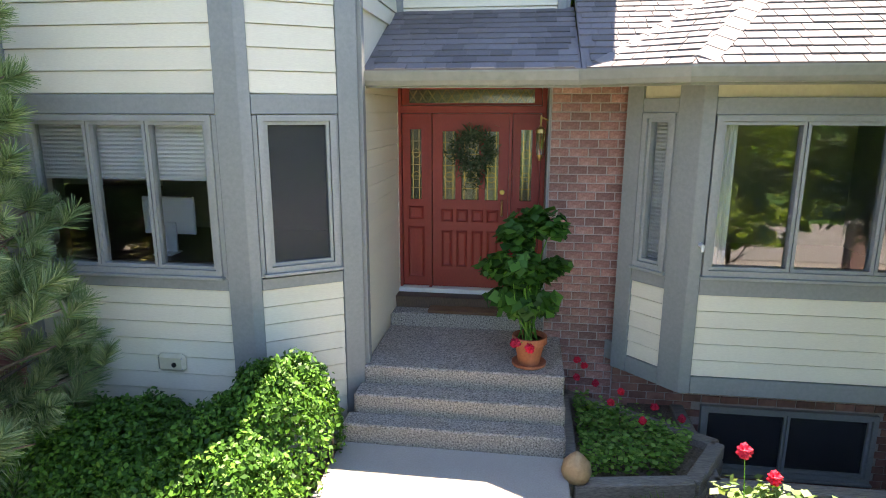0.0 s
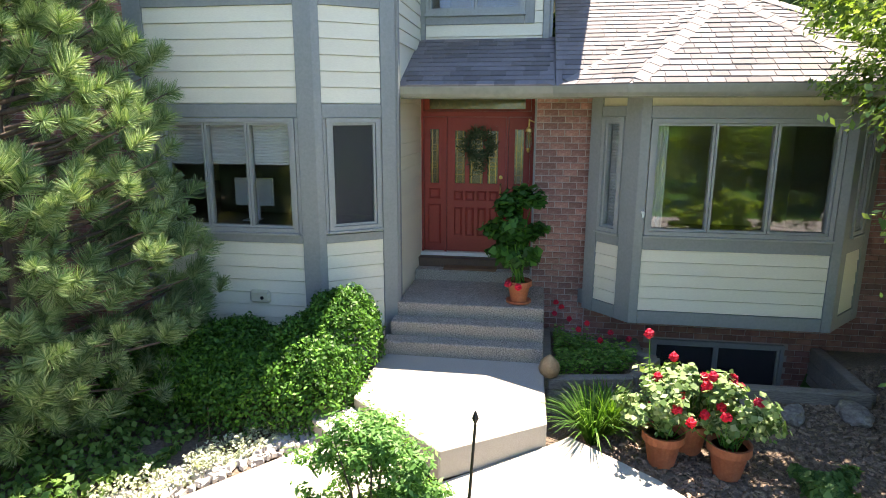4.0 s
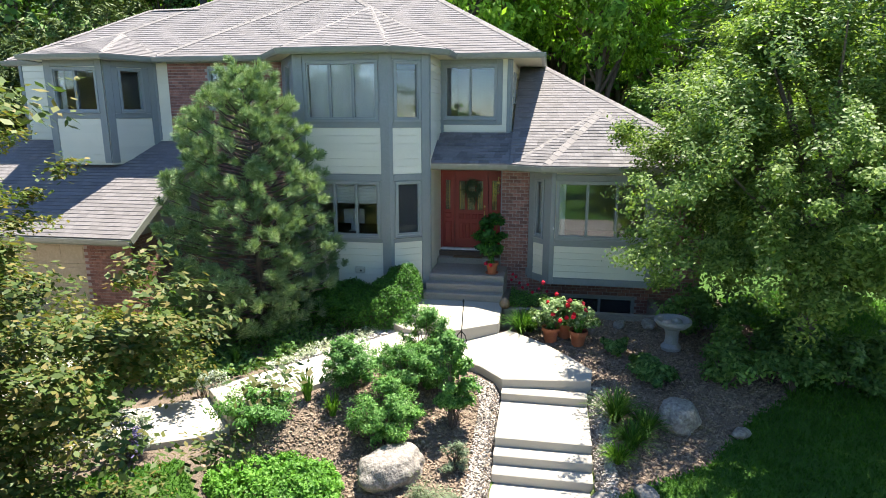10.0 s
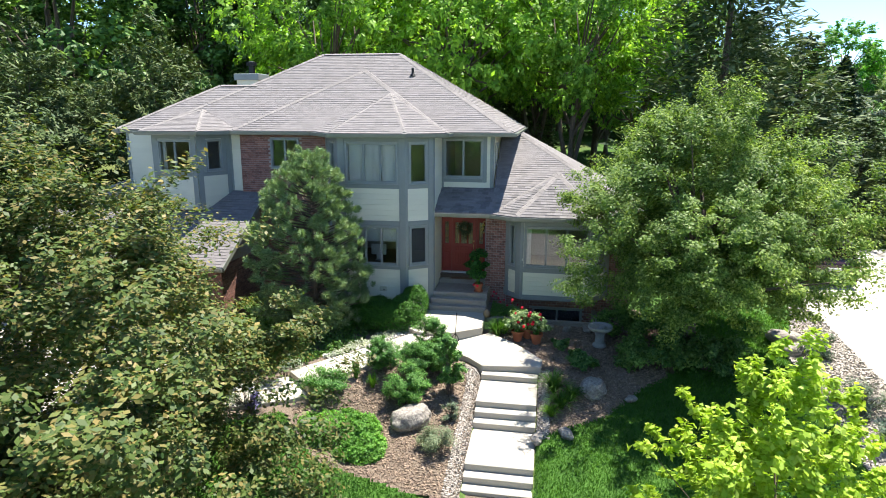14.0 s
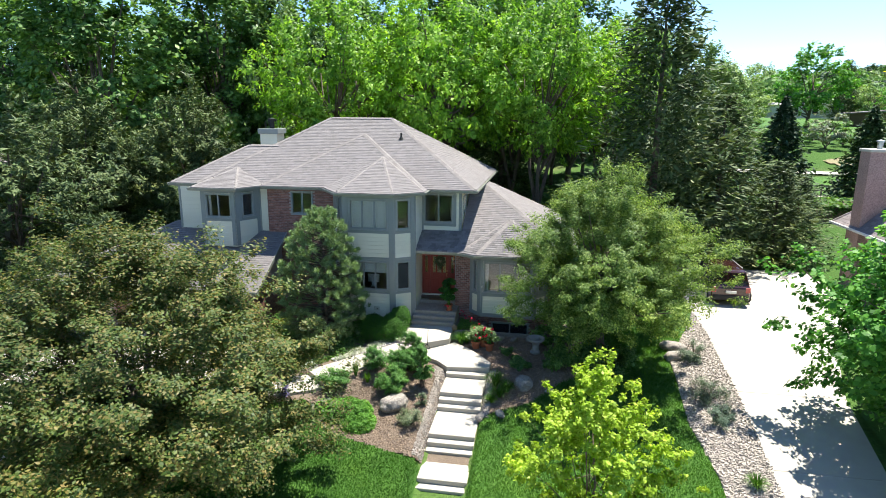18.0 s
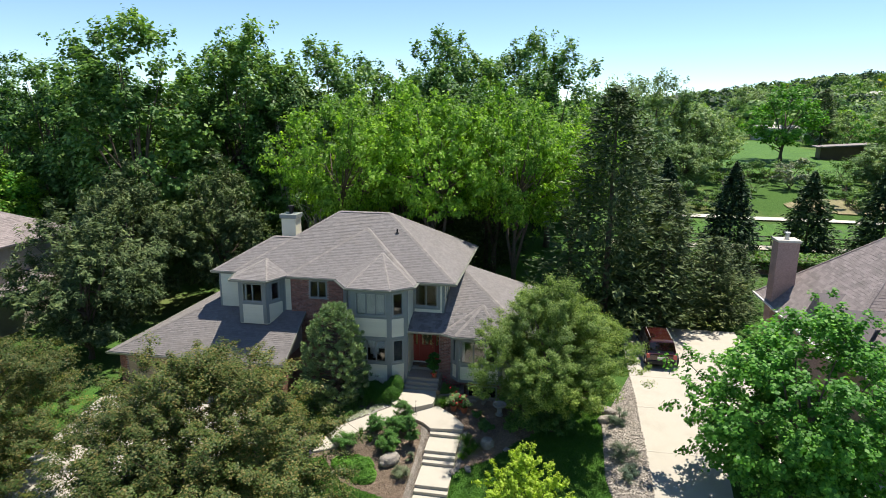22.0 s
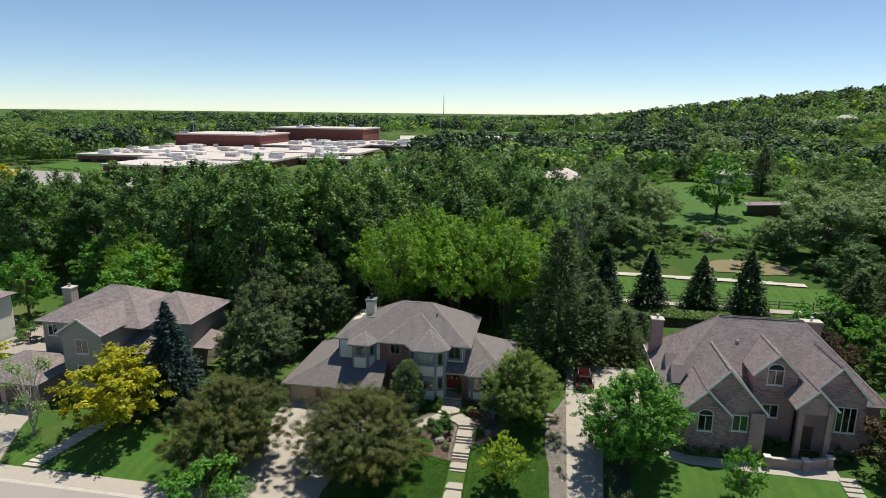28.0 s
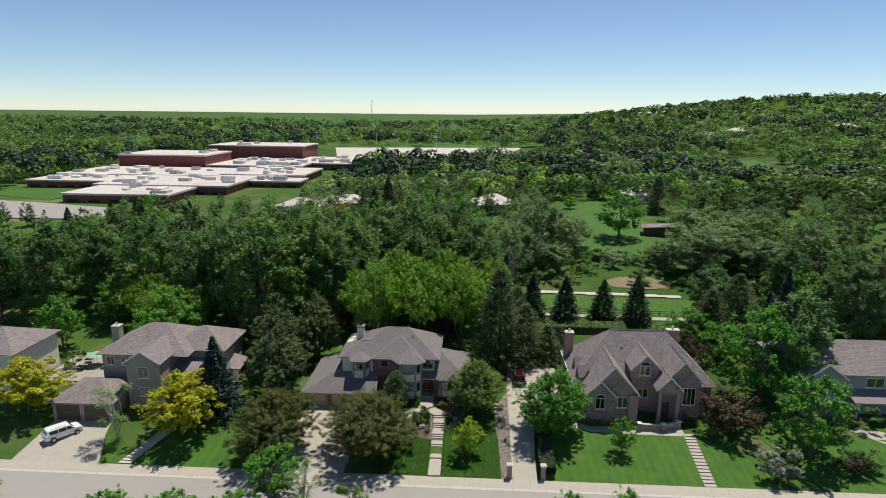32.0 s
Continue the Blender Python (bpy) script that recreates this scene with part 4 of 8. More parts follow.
window("window_10", F["rb_l"], 0.19, 0.53, 0.61, 2.065, 1, blind=0.98, label="narrow casement with a white pleated blind")
window("window_11", F["rb"], 0.1, 2.26, 0.635, 2.05, 3, curtain=True, label="wide triple casement with white curtain, mirroring trees and street")
window("window_12", F["rb_r"], 0.24, 0.6, 0.66, 2.04, 1)
fb = Face((1.622, -0.62), (5.85, -0.62))
wbase = thing("wall_brick_base", "dark red brick base wall with a sunken window", "wall", kind="structure")
hole = (0.95, 2.7, -1.75, -0.98)
part("wall_core", pierced(fb, -2.0, 2.35, [hole, (0.02, 3.4, -0.4, 2.3)]), MORTAR, wbase)
bricks(fb, 0.0, fb.len, -2.0, -0.53, wbase, [hole], bw=0.19, bh=0.075, joint=0.013)
bricks(Face((5.12, -0.62), (5.85, -0.62)), 0.0, 0.73, -0.53, 2.34, wbase)
fside = F["rside"]
part("wall_core", pierced(fside, -2.0, 2.35, []), MORTAR, wbase)
bricks(fside, 0, fside.len, -2.0, 2.34, wbase)
window("window_13", fb, 0.95, 2.7, -1.75, -0.98, 2, label="dark grey basement window below the bay", screen=True)

# left upper bay over the garage, brick garage
wl = thing("wall_left_wing", "cream upper left wing with a small grey-trimmed bay", "wall", kind="structure")
LB = {"a": Face((-12.95, -0.45), (-11.5, -0.45)), "b": Face((-11.5, -0.45), (-11.05, -1.65)), "c": Face((-11.05, -1.65), (-9.38, -1.65)), "d": Face((-9.38, -1.65), (-8.75, -0.45)), "e": Face((-8.75, -0.45), (-8.3, -0.45))}
for key, f in LB.items():
    w = {"c": (0.2, 1.5, 3.66, 4.8), "d": (0.35, 1.0, 3.66, 4.8)}.get(key)
    part("wall_core", pierced(f, 2.3 if key in "bcd" else 0.5, 5.02, [w] if w else []), CREAM, wl)
    if key in "bcd":
        e = 0.19
        trim(f, 0, e - 0.003, 2.35, 5.0, wl)
        trim(f, f.len - e + 0.003, f.len, 2.35, 5.0, wl)
        for a, b in ((3.5, 3.63), (4.82, 5.0)):
            trim(f, e, f.len - e, a, b, wl)
        siding(f, e, f.len - e, 2.38, 3.498, wl, 0.19)
        if not w:
            siding(f, e, f.len - e, 3.632, 4.818, wl, 0.19)
        else:
            if w[0] > e + 0.02:
                trim(f, e, w[0] - 0.002, 3.632, 4.818, wl, 0.04)
            if w[1] < f.len - e - 0.02:
                trim(f, w[1] + 0.002, f.len - e, 3.632, 4.818, wl, 0.04)
    else:
        siding(f, 0.1, f.len - 0.02, 2.9, 4.98, wl, 0.19)
        trim(f, 0, 0.095, 2.9, 5.0, wl)
part("bay_floor", Solid().prism([(-11.5, -0.45), (-11.05, -1.62), (-9.38, -1.62), (-8.75, -0.45)], 2.28, 2.34), TRIM, wl)
window("window_14", LB["c"], 0.2, 1.5, 3.66, 4.8, 2, blind=0.0, curtain=True, label="grey double casement in the left bay")
window("window_15", LB["d"], 0.35, 1.0, 3.66, 4.8, 1)
fl = Face((-12.95, 9.4), (-12.95, -0.45))
part("wall_core", pierced(fl, 0.0, 5.02, []), CREAM, wl)
siding(fl, 0, fl.len - 0.1, 2.0, 4.98, wl, 0.2)
trim(fl, fl.len - 0.095, fl.len, 2.0, 5.0, wl)

wg = thing("wall_garage", "brick garage front with wide doors", "wall", kind="structure")
fg = Face((-18.0, -3.5), (-7.7, -3.5))
doors = [(0.5, 3.2, -1.6, 0.58), (4.0, 9.0, -1.6, 0.58)]
part("wall_core", pierced(fg, -1.7, 0.75, doors), MORTAR, wg)
bricks(fg, 0, fg.len, -1.65, 0.74, wg, doors)
for i, (a, b, c, d) in enumerate(doors):
    dd = thing(f"door_{2 + i}", "tan panelled garage door, closed", "garage door", kind="structure")
    rows = 4
    for r in range(rows):
        za, zb = c + (d - c) * r / rows, c + (d - c) * (r + 1) / rows
        pn = part("door_panel", fg.block(Solid(), a + 0.005, b - 0.005, za + 0.006, zb - 0.006, -0.09, -0.05), GARDOOR, dd)
        cols = max(4, int((b - a) / 0.62))
        for k in range(cols):
            p0 = a + (b - a) * k / cols + 0.07
            part("raised_panel", fg.block(Solid(), p0, p0 + (b - a) / cols - 0.14, za + 0.1, zb - 0.1, -0.05, -0.038), GARDOOR, pn, bevel=0.005)
fgs = Face((-7.7, -3.5), (-7.7, -0.5))
part("wall_core", Solid().prism([(-7.86, -3.5), (-7.7, -3.5), (-7.7, -0.5), (-7.86, -0.5)], -1.7, [0.92, 0.92, 2.7, 2.7]), MORTAR, wg)
bricks(fgs, 0, fgs.len, -1.65, 0.74, wg)
fgl = Face((-18.0, 9.0), (-18.0, -3.5))
part("wall_core", pierced(fgl, -1.7, 0.75, []), MORTAR, wg)
bricks(fgl, 0, fgl.len, -1.65, 0.74, wg)

# back and inner closure
wk = thing("wall_back", "plain cream back wall", "wall", kind="structure")
part("wall_core", Solid().box(-12.95, 9.4, -1.6, 1.0, 9.56, 5.0).box(1.0, 9.4, -1.6, 5.85, 9.56, 2.3), CREAM, wk)
part("wall_core", Solid().box(-18.0, 8.9, -1.7, -12.96, 9.05, 0.75), CREAM, wk)
whole("floor", Solid().box(-12.8, -0.3, -0.25, 5.7, 9.3, -0.02).prism([(-4.85, -0.31), (-3.9, -2.0), (-1.75, -2.0), (-1.02, -1.5), (-1.02, -0.31)], -0.25, -0.02), DARKWOOD, "dark wooden floor inside", "floor", kind="structure")
whole("ceiling", Solid().box(-12.8, 0.2, 2.46, 5.7, 9.3, 2.6).prism([(-4.85, 0.19), (-3.9, -1.95), (-1.75, -1.95), (-1.02, -1.4), (-1.02, 0.19)], 2.46, 2.6), INSIDE, "plain ceiling between the storeys", "ceiling", kind="structure")
whole("wall_inner", Solid().box(-6, 3.4, -0.02, 5.7, 3.5, 2.46).box(-0.95, -1.5, -0.02, -0.87, 3.39, 2.46).box(1.2, 0.6, -0.02, 1.3, 3.39, 2.46).box(-12, 3.4, 2.6, 0.8, 3.5, 5.0).box(-0.95, 0.1, 2.6, -0.87, 3.39, 5.0), INSIDE, "plain inner walls", "wall", kind="structure")


# ---- roofs ----
def hip(x0, y0, x1, y1, z, pitch, name="roof"):
    """Corner points and the planes of a hip roof over a rectangle."""
    w, h = x1 - x0, y1 - y0
    r = min(w, h) / 2
    if w >= h:
        a, b = (x0 + r, y0 + r, z + pitch * r), (x1 - r, y0 + r, z + pitch * r)
    else:
        a, b = (x0 + r, y0 + r, z + pitch * r), (x0 + r, y1 - r, z + pitch * r)
    c = [(x0, y0, z), (x1, y0, z), (x1, y1, z), (x0, y1, z)]
    if w >= h:
        return [[c[0], c[1], b, a], [c[1], c[2], b], [c[2], c[3], a, b], [c[3], c[0], a]], [(c[0], a), (c[1], b), (c[2], b), (c[3], a), (a, b)]
    return [[c[0], c[1], a], [c[1], c[2], b, a], [c[2], c[3], b], [c[3], c[0], a, b]], [(c[0], a), (c[1], a), (c[2], b), (c[3], b), (a, b)]


def shingles(plane, parent, tab=(0.3, 0.14), mat=SHINGLE, single=0, keep=None, skip=None):
    """Courses of tabs laid up a roof plane from its eave (its first two points)."""
    p = [Vector(q) for q in plane]
    u = (p[1] - p[0])
    u.z = 0
    u.normalize()
    n = (p[1] - p[0]).cross(p[-1] - p[0]).normalized()
    if n.z < 0:
        n = -n
    v = n.cross(u)
    loc = [((q - p[0]).dot(u), (q - p[0]).dot(v)) for q in p]
    test = poly_has(loc)
    smax, tmax = max(a for a, _ in loc), max(b for _, b in loc)
    smin = min(a for a, _ in loc)
    w, h = tab
    out, count, meshes = [], 0, []
    r = 0
    t = 0.0
    while t < tmax:
        s = smin - random.uniform(0, w)
        while s < smax:
            ww = w * random.uniform(0.7, 1.25)
            a, b = s + 0.004, s + ww - 0.004
            s += ww
            ca, cb = test(np.array([a, b, (a + b) / 2]), np.array([t + h * 0.5] * 3)), None
            if not ca[2]:
                continue
            if not ca[0] or not ca[1]:
                while a < b and not test(np.array([a]), np.array([t + h * 0.5]))[0]:
                    a += 0.02
                while b > a and not test(np.array([b]), np.array([t + h * 0.5]))[0]:
                    b -= 0.02
            if b - a < 0.03:
                continue
            mid = p[0] + u * ((a + b) / 2) + v * (t + h / 2)
            if skip is not None and skip(mid):
                continue
            lift = random.choice((0.014, 0.015, 0.017))
            if single and count < single and (keep is None or keep(mid)):
                c = [u * (q - (a + b) / 2) + v * e + n * k for q, e, k in ((a, -h / 2 - 0.01, lift), (b, -h / 2 - 0.01, lift), (b, h / 2 + 0.01, 0.002), (a, h / 2 + 0.01, 0.002), (a, -h / 2 - 0.01, 0.0), (b, -h / 2 - 0.01, 0.0))]
                ob = part("shingle", Solid().add(c, [(0, 1, 2, 3), (4, 5, 1, 0), (5, 2, 1), (4, 0, 3)]), SHINGLE_P, parent)
                ob.location = mid
                count += 1
            else:
                out.append([p[0] + u * q + v * (t + e) + n * k for q, e, k in ((a, -0.01, lift), (b, -0.01, lift), (b, h + 0.01, 0.003), (a, h + 0.01, 0.003))])
                out.append([p[0] + u * q + v * (t - 0.01) + n * k for q, k in ((a, 0.0), (b, 0.0), (b, lift), (a, lift))])
        t += h
        r += 1
    if out:
        tagged(part("shingle_course", quads("shingle_course", np.array([[list(q) for q in o] for o in out]), mat), mat, parent), kind="stuff")


def cap(a, b, parent, mat=RIDGECAP, w=0.15):
    """Folded caps along a hip or ridge."""
    a, b = Vector(a), Vector(b)
    L = (b - a).length
    d = (b - a) / L
    s = d.cross(Vector((0, 0, 1))).normalized()
    sol = Solid()
    k = 0.1
    while k < L - 0.05:
        e = min(k + 0.24, L)
        p0, p1 = a + d * k + Vector((0, 0, 0.027)), a + d * e + Vector((0, 0, 0.02))
        dr = Vector((0, 0, 0.06))
        sol.add([p0, p1, p1 + s * w - dr, p0 + s * w - dr, p0 - s * w - dr, p1 - s * w - dr], [(0, 3, 2, 1), (0, 1, 5, 4), (4, 3, 0)])
        k += 0.2
    tagged(part("ridge_cap", sol, mat, parent), kind="stuff")


def gutter(pts, parent, mat=GUTTER):
    """An ogee gutter swept along the eave, its corners mitred."""
    prof = ((0.0, -0.02), (0.0, -0.14), (0.07, -0.14), (0.1, -0.1), (0.12, -0.03), (0.12, -0.015), (0.1, -0.015), (0.09, -0.11))
    faces = [Face(a[:2], b[:2]) for a, b in zip(pts, pts[1:])]
    outs = []
    for i in range(len(pts)):
        n0, n1 = faces[max(i - 1, 0)].n, faces[min(i, len(faces) - 1)].n
        m = (n0 + n1).normalized()
        outs.append(m / max(m.dot(n1), 0.4))
    n = len(prof)
    for i, (a, b) in enumerate(zip(pts, pts[1:])):
        c = [(q[0] + o.x * d, q[1] + o.y * d, q[2] + z) for q, o in ((a, outs[i]), (b, outs[i + 1])) for d, z in prof]
        part("gutter", Solid().add(c, [(k, (k + 1) % n, n + (k + 1) % n, n + k) for k in range(n)] + [tuple(range(n - 1, -1, -1)), tuple(range(n, 2 * n))]), mat, parent)


def fascia(pts, z0, z1, parent, d=0.02, mat=GUTTER):
    for a, b in zip(pts, pts[1:]):
        f = Face(a[:2], b[:2])
        part("fascia", f.block(Solid(), 0, f.len, z0, z1, -d, 0.0), mat, parent)


EZ, PT = 5.1, 0.6
roof = thing("roof_main", "hipped grey-brown asphalt shingle roof", "roof", kind="structure")


def lay(parent, planes, caps=(), th=0.05, single=0, keep=None, mat=SHINGLE, tab=(0.24, 0.14), skip=None, capmat=RIDGECAP):
    deck = Solid()
    for pl in planes:
        deck.slab(pl, th)
        shingles(pl, parent, tab=tab, single=single, keep=keep, mat=mat, skip=skip)
    part("deck", deck, mat, parent)
    for a, b in caps:
        cap(a, b, parent, mat=capmat)


pl, cp = hip(-12.1, -0.45, 1.75, 9.95, EZ, PT)
lay(roof, pl, cp)
pl, cp = hip(-13.45, -0.45, -6.0, 5.3, EZ + 0.003, PT)
lay(roof, pl[:1] + pl[2:], [cp[0], cp[3], cp[4]])
# wing over the middle bay
pk, fl_, fr_ = (-4.55, 3.2, 7.45), (-8.5, -0.8, EZ), (-0.55, -0.8, EZ)
bkl, bkr = (-8.5, 3.2, EZ), (-0.55, 3.2, EZ)
lay(roof, [[fl_, fr_, pk], [fr_, bkr, pk], [bkl, fl_, pk]], [(fl_, pk), (fr_, pk)])
# bay roof
bp = (-2.88, 0.7, 6.45)
br = [(-5.35, -0.78, EZ), (-4.15, -2.47, EZ), (-1.6, -2.47, EZ), (-0.44, -1.48, EZ), (-0.44, -0.7, EZ)]
lay(roof, [[a, b, bp] for a, b in zip(br, br[1:])], [(b, bp) for b in br[1:4]])
# small left bay roof
lp = (-10.2, 0.35, 5.85)
lb = [(-11.75, -0.5, EZ), (-11.35, -2.05, EZ), (-9.1, -2.05, EZ), (-8.35, -0.5, EZ)]
lay(roof, [[a, b, lp] for a, b in zip(lb, lb[1:])], [(b, lp) for b in lb[1:3]])
run = [(-13.45, -0.45, EZ), (-11.75, -0.45, EZ), (-11.35, -2.05, EZ), (-9.1, -2.05, EZ), (-8.4, -0.6, EZ), (-8.4, -0.8, EZ), (-5.35, -0.8, EZ), (-4.15, -2.47, EZ), (-1.6, -2.47, EZ), (-0.44, -1.48, EZ), (-0.44, -0.45, EZ), (1.75, -0.45, EZ), (1.75, 9.9, EZ)]
gutter(run, roof)
gutter([(-13.45, 9.9, EZ), (-13.45, -0.45, EZ)], roof)
part("soffit", Solid().prism([(p[0], p[1] + 0.02) for p in run[:-1]] + [(1.73, 9.9), (-13.43, 9.9)], 4.985, 5.01), SOFFIT, roof)
for x, y, h in ((-2.55, 3.05, 0.3), (-9.0, 7.2, 0.3)):
    z = EZ + PT * min(y + 0.45, 9.95 - y)
    part("vent_pipe", Solid().tube([(x, y, z - 0.1), (x, y, z + h)], [0.05, 0.05], 10).lathe([(0.14, 0.0), (0.06, 0.12)], 10, (x, y, z - 0.02)), IRON, roof, "dark roof vent pipe")

# porch and right wing roof
rp = thing("roof_porch", "grey asphalt shingle porch roof in house shade", "roof", kind="structure")
GZ = 2.44
near = lambda q: q.y < 0.2
porch = [(-0.85, -1.42, GZ), (1.08, -1.42, GZ), (1.08, 0.0, GZ + 0.5 * 1.42), (-0.85, 0.0, GZ + 0.5 * 1.42)]
lay(rp, [porch], single=230, tab=(0.25, 0.145))
part("ceiling_board", Solid().box(-0.84, -1.4, 2.36, 1.2, -0.01, 2.4), SOFFIT, rp)
rr = thing("roof_right_wing", "sunlit grey-brown shingle roof of the single-storey wing", "roof", kind="structure")
RZ = GZ
top = (1.085, 3.79, RZ + 0.575 * 5.21)
plane_f = [(1.085, -1.42, RZ), (6.3, -1.42, RZ), top]
plane_r = [(6.3, -1.42, RZ), (6.3, 9.0, RZ), top]
lay(rr, [plane_f, plane_r], [((6.3, -1.42, RZ), top)], tab=(0.22, 0.135), single=250, keep=lambda q: q.y < 0.0 and q.x < 4.5)
bpk = (3.3, 0.2, 3.72)
ro = [(1.12, -1.42, RZ), (1.88, -1.86, RZ), (4.75, -1.86, RZ), (5.5, -1.42, RZ)]
lay(rr, [[a, b, bpk] for a, b in zip(ro, ro[1:])], [(b, bpk) for b in ro[1:3]] + [(ro[0], bpk)], tab=(0.22, 0.135), single=120)
grun = [(-0.85, -1.42, GZ), (1.08, -1.42, GZ), (1.88, -1.86, GZ), (4.75, -1.86, GZ), (5.5, -1.42, GZ), (6.3, -1.42, GZ), (6.3, 9.0, GZ)]
gutter(grun, rr)
fascia(grun[:-1], GZ - 0.16, GZ - 0.02, rr)
part("soffit", Solid().prism([(p[0], p[1] + 0.03) for p in grun[1:-1]] + [(6.25, 9), (1.2, 9), (1.2, -1.2)], 2.35, 2.365), SOFFIT, rr)
rg = thing("roof_garage", "broad sunlit shingle roof over the garage", "roof", kind="structure")
a, b, c, d = (-18.4, -3.9, 0.8), (-7.4, -3.9, 0.8), (-7.4, 0.0, 3.14), (-13.4, 0.0, 3.14)
lay(rg, [[a, b, c, d], [(-18.4, 9.4, 0.8), a, d, (-13.4, 6.0, 3.14)]], [(a, d)])
gutter([(-18.4, 9.4, 0.8), a, b], rg)
fascia([(-18.4, 9.4, 0.8), a, b], 0.62, 0.79, rg)
part("barge_board", Solid().bar((-7.39, -3.9, 0.74), (-7.39, 0.0, 3.08), 0.03, 0.16), GUTTER, rg)

# chimney
ch = thing("chimney", "cream boxed chimney with a metal cap and dark flue", "chimney")
part("chase", Solid().box(-11.9, 6.4, 4.5, -10.85, 7.4, 7.25), CREAM, ch)
part("chimney_cap", Solid().box(-12.0, 6.3, 7.25, -10.75, 7.5, 7.55), TRIM, ch, bevel=0.02)
part("flue", Solid().lathe([(0.14, 7.5), (0.14, 7.95), (0.24, 7.95), (0.24, 8.1), (0.05, 8.16)], 12, (-11.35, 6.9, 0)), IRON, ch, "dark metal flue")


# ---- neighbouring houses ----
def gable(x0, x1, y0, y1, ze, za, wall_y, z_base, parent, wall_mat, roof_mat, over=0.35, name="gable_wing"):
    """A wing whose gable looks at the street."""
    xm = (x0 + x1) / 2
    w = Solid()
    w.add([(x0, wall_y, z_base), (x1, wall_y, z_base), (x1, wall_y, ze), (xm, wall_y, za - 0.1), (x0, wall_y, ze), (x0, y1, z_base), (x1, y1, z_base), (x1, y1, ze), (xm, y1, za - 0.1), (x0, y1, ze)],
          [(0, 1, 2, 3, 4), (1, 6, 7, 2), (5, 0, 4, 9), (9, 8, 7, 6, 5)])
    part("wall", w, wall_mat, parent)
    if wall_mat is NBRICK:
        f = Face((x0, wall_y), (x1, wall_y))
        z = ze
        while z < za - 0.45:
            e = (z + 0.3 - ze) / (za - ze) * (xm - x0) + 0.05
            bricks(f, e, f.len - e, z, z + 0.27, parent, bw=0.4, bh=0.125, mat=NBRICK, d=0.006)
            z += 0.27
    sl = (za - ze) / (xm - x0)
    xl, xr, zl = x0 - over, x1 + over, ze - sl * over
    planes = [[(xl, y1, zl), (xl, y0, zl), (xm, y0, za), (xm, y1, za)], [(xr, y0, zl), (xr, y1, zl), (xm, y1, za), (xm, y0, za)]]
    lay(parent, planes, [((xm, y0, za), (xm, y1, za))], th=0.08, mat=roof_mat, tab=(0.35, 0.2), capmat=roof_mat)
    rake = Solid()
    rake.bar((xl, y0 - 0.02, zl - 0.06), (xm, y0 - 0.02, za - 0.06), 0.04, 0.2)
    part("barge_board", rake, WHITE if roof_mat is NROOF else GUTTER, parent)
    part("barge_board", Solid().bar((xr, y0 - 0.02, zl - 0.06), (xm, y0 - 0.02, za - 0.06), 0.04, 0.2), WHITE if roof_mat is NROOF else GUTTER, parent)


def house_window(parent, face, s0, s1, z0, z1, mat=WHITE, arch=False, lights=2):
    w = part("window", face.block(Solid(), s0, s1, z0, z1, -0.02, 0.012), VOID, parent, "dark glazed window")
    fr = Solid()
    t = 0.07
    for a, b, c, d in ((s0, s0 + t, z0, z1), (s1 - t, s1, z0, z1), (s0 + t, s1 - t, z0, z0 + t), (s0 + t, s1 - t, z1 - t, z1)):
        face.block(fr, a, b, c, d, 0.0, 0.06)
    for k in range(1, lights):
        m = s0 + (s1 - s0) * k / lights
        face.block(fr, m - t / 2, m + t / 2, z0 + t, z1 - t, 0.0, 0.05)
    part("window_frame", fr, mat, w)
    part("window_sill", face.block(Solid(), s0 - 0.06, s1 + 0.06, z0 - 0.09, z0 - 0.003, 0.0, 0.1), mat, w)
    g = part("pane", face.block(Solid(), s0 + t, s1 - t, z0 + t, z1 - t, 0.02, 0.026), GLASS, w)
    if arch:
        ar, n, m, r = Solid(), 12, (s0 + s1) / 2, (s1 - s0) / 2
        pts = [face.p(m + r * math.cos(math.pi * i / n), 0.014, z1 + 0.02 + r * 0.8 * math.sin(math.pi * i / n)) for i in range(n + 1)]
        part("fanlight", Solid().add(pts + [face.p(m, 0.013, z1 + 0.02)], [tuple(range(n + 1))]), VOID, w, "dark half-round fanlight")
        for i in range(n):
            ar.bar(pts[i], pts[i + 1], 0.08)
        part("arch_frame", ar, mat, w)


def chimney_of(parent, x0, y0, x1, y1, z0, z1, mat, capmat=KERB):
    c = part("chimney", Solid().box(x0, y0, z0, x1, y1, z1), mat, parent)
    part("chimney_cap", Solid().box(x0 - 0.08, y0 - 0.08, z1, x1 + 0.08, y1 + 0.08, z1 + 0.16), capmat, c, bevel=0.02)
    part("flue", Solid().lathe([(0.14, z1 + 0.1), (0.14, z1 + 0.5), (0.2, z1 + 0.52), (0.2, z1 + 0.6), (0.04, z1 + 0.64)], 10, ((x0 + x1) / 2, (y0 + y1) / 2, 0)), STEEL, c)


def courses(parent, f, s0, s1, z0, z1, mat, holes=()):
    bricks(f, s0, s1, z0, z1, parent, holes, bw=0.4, bh=0.125, mat=mat, d=0.006)


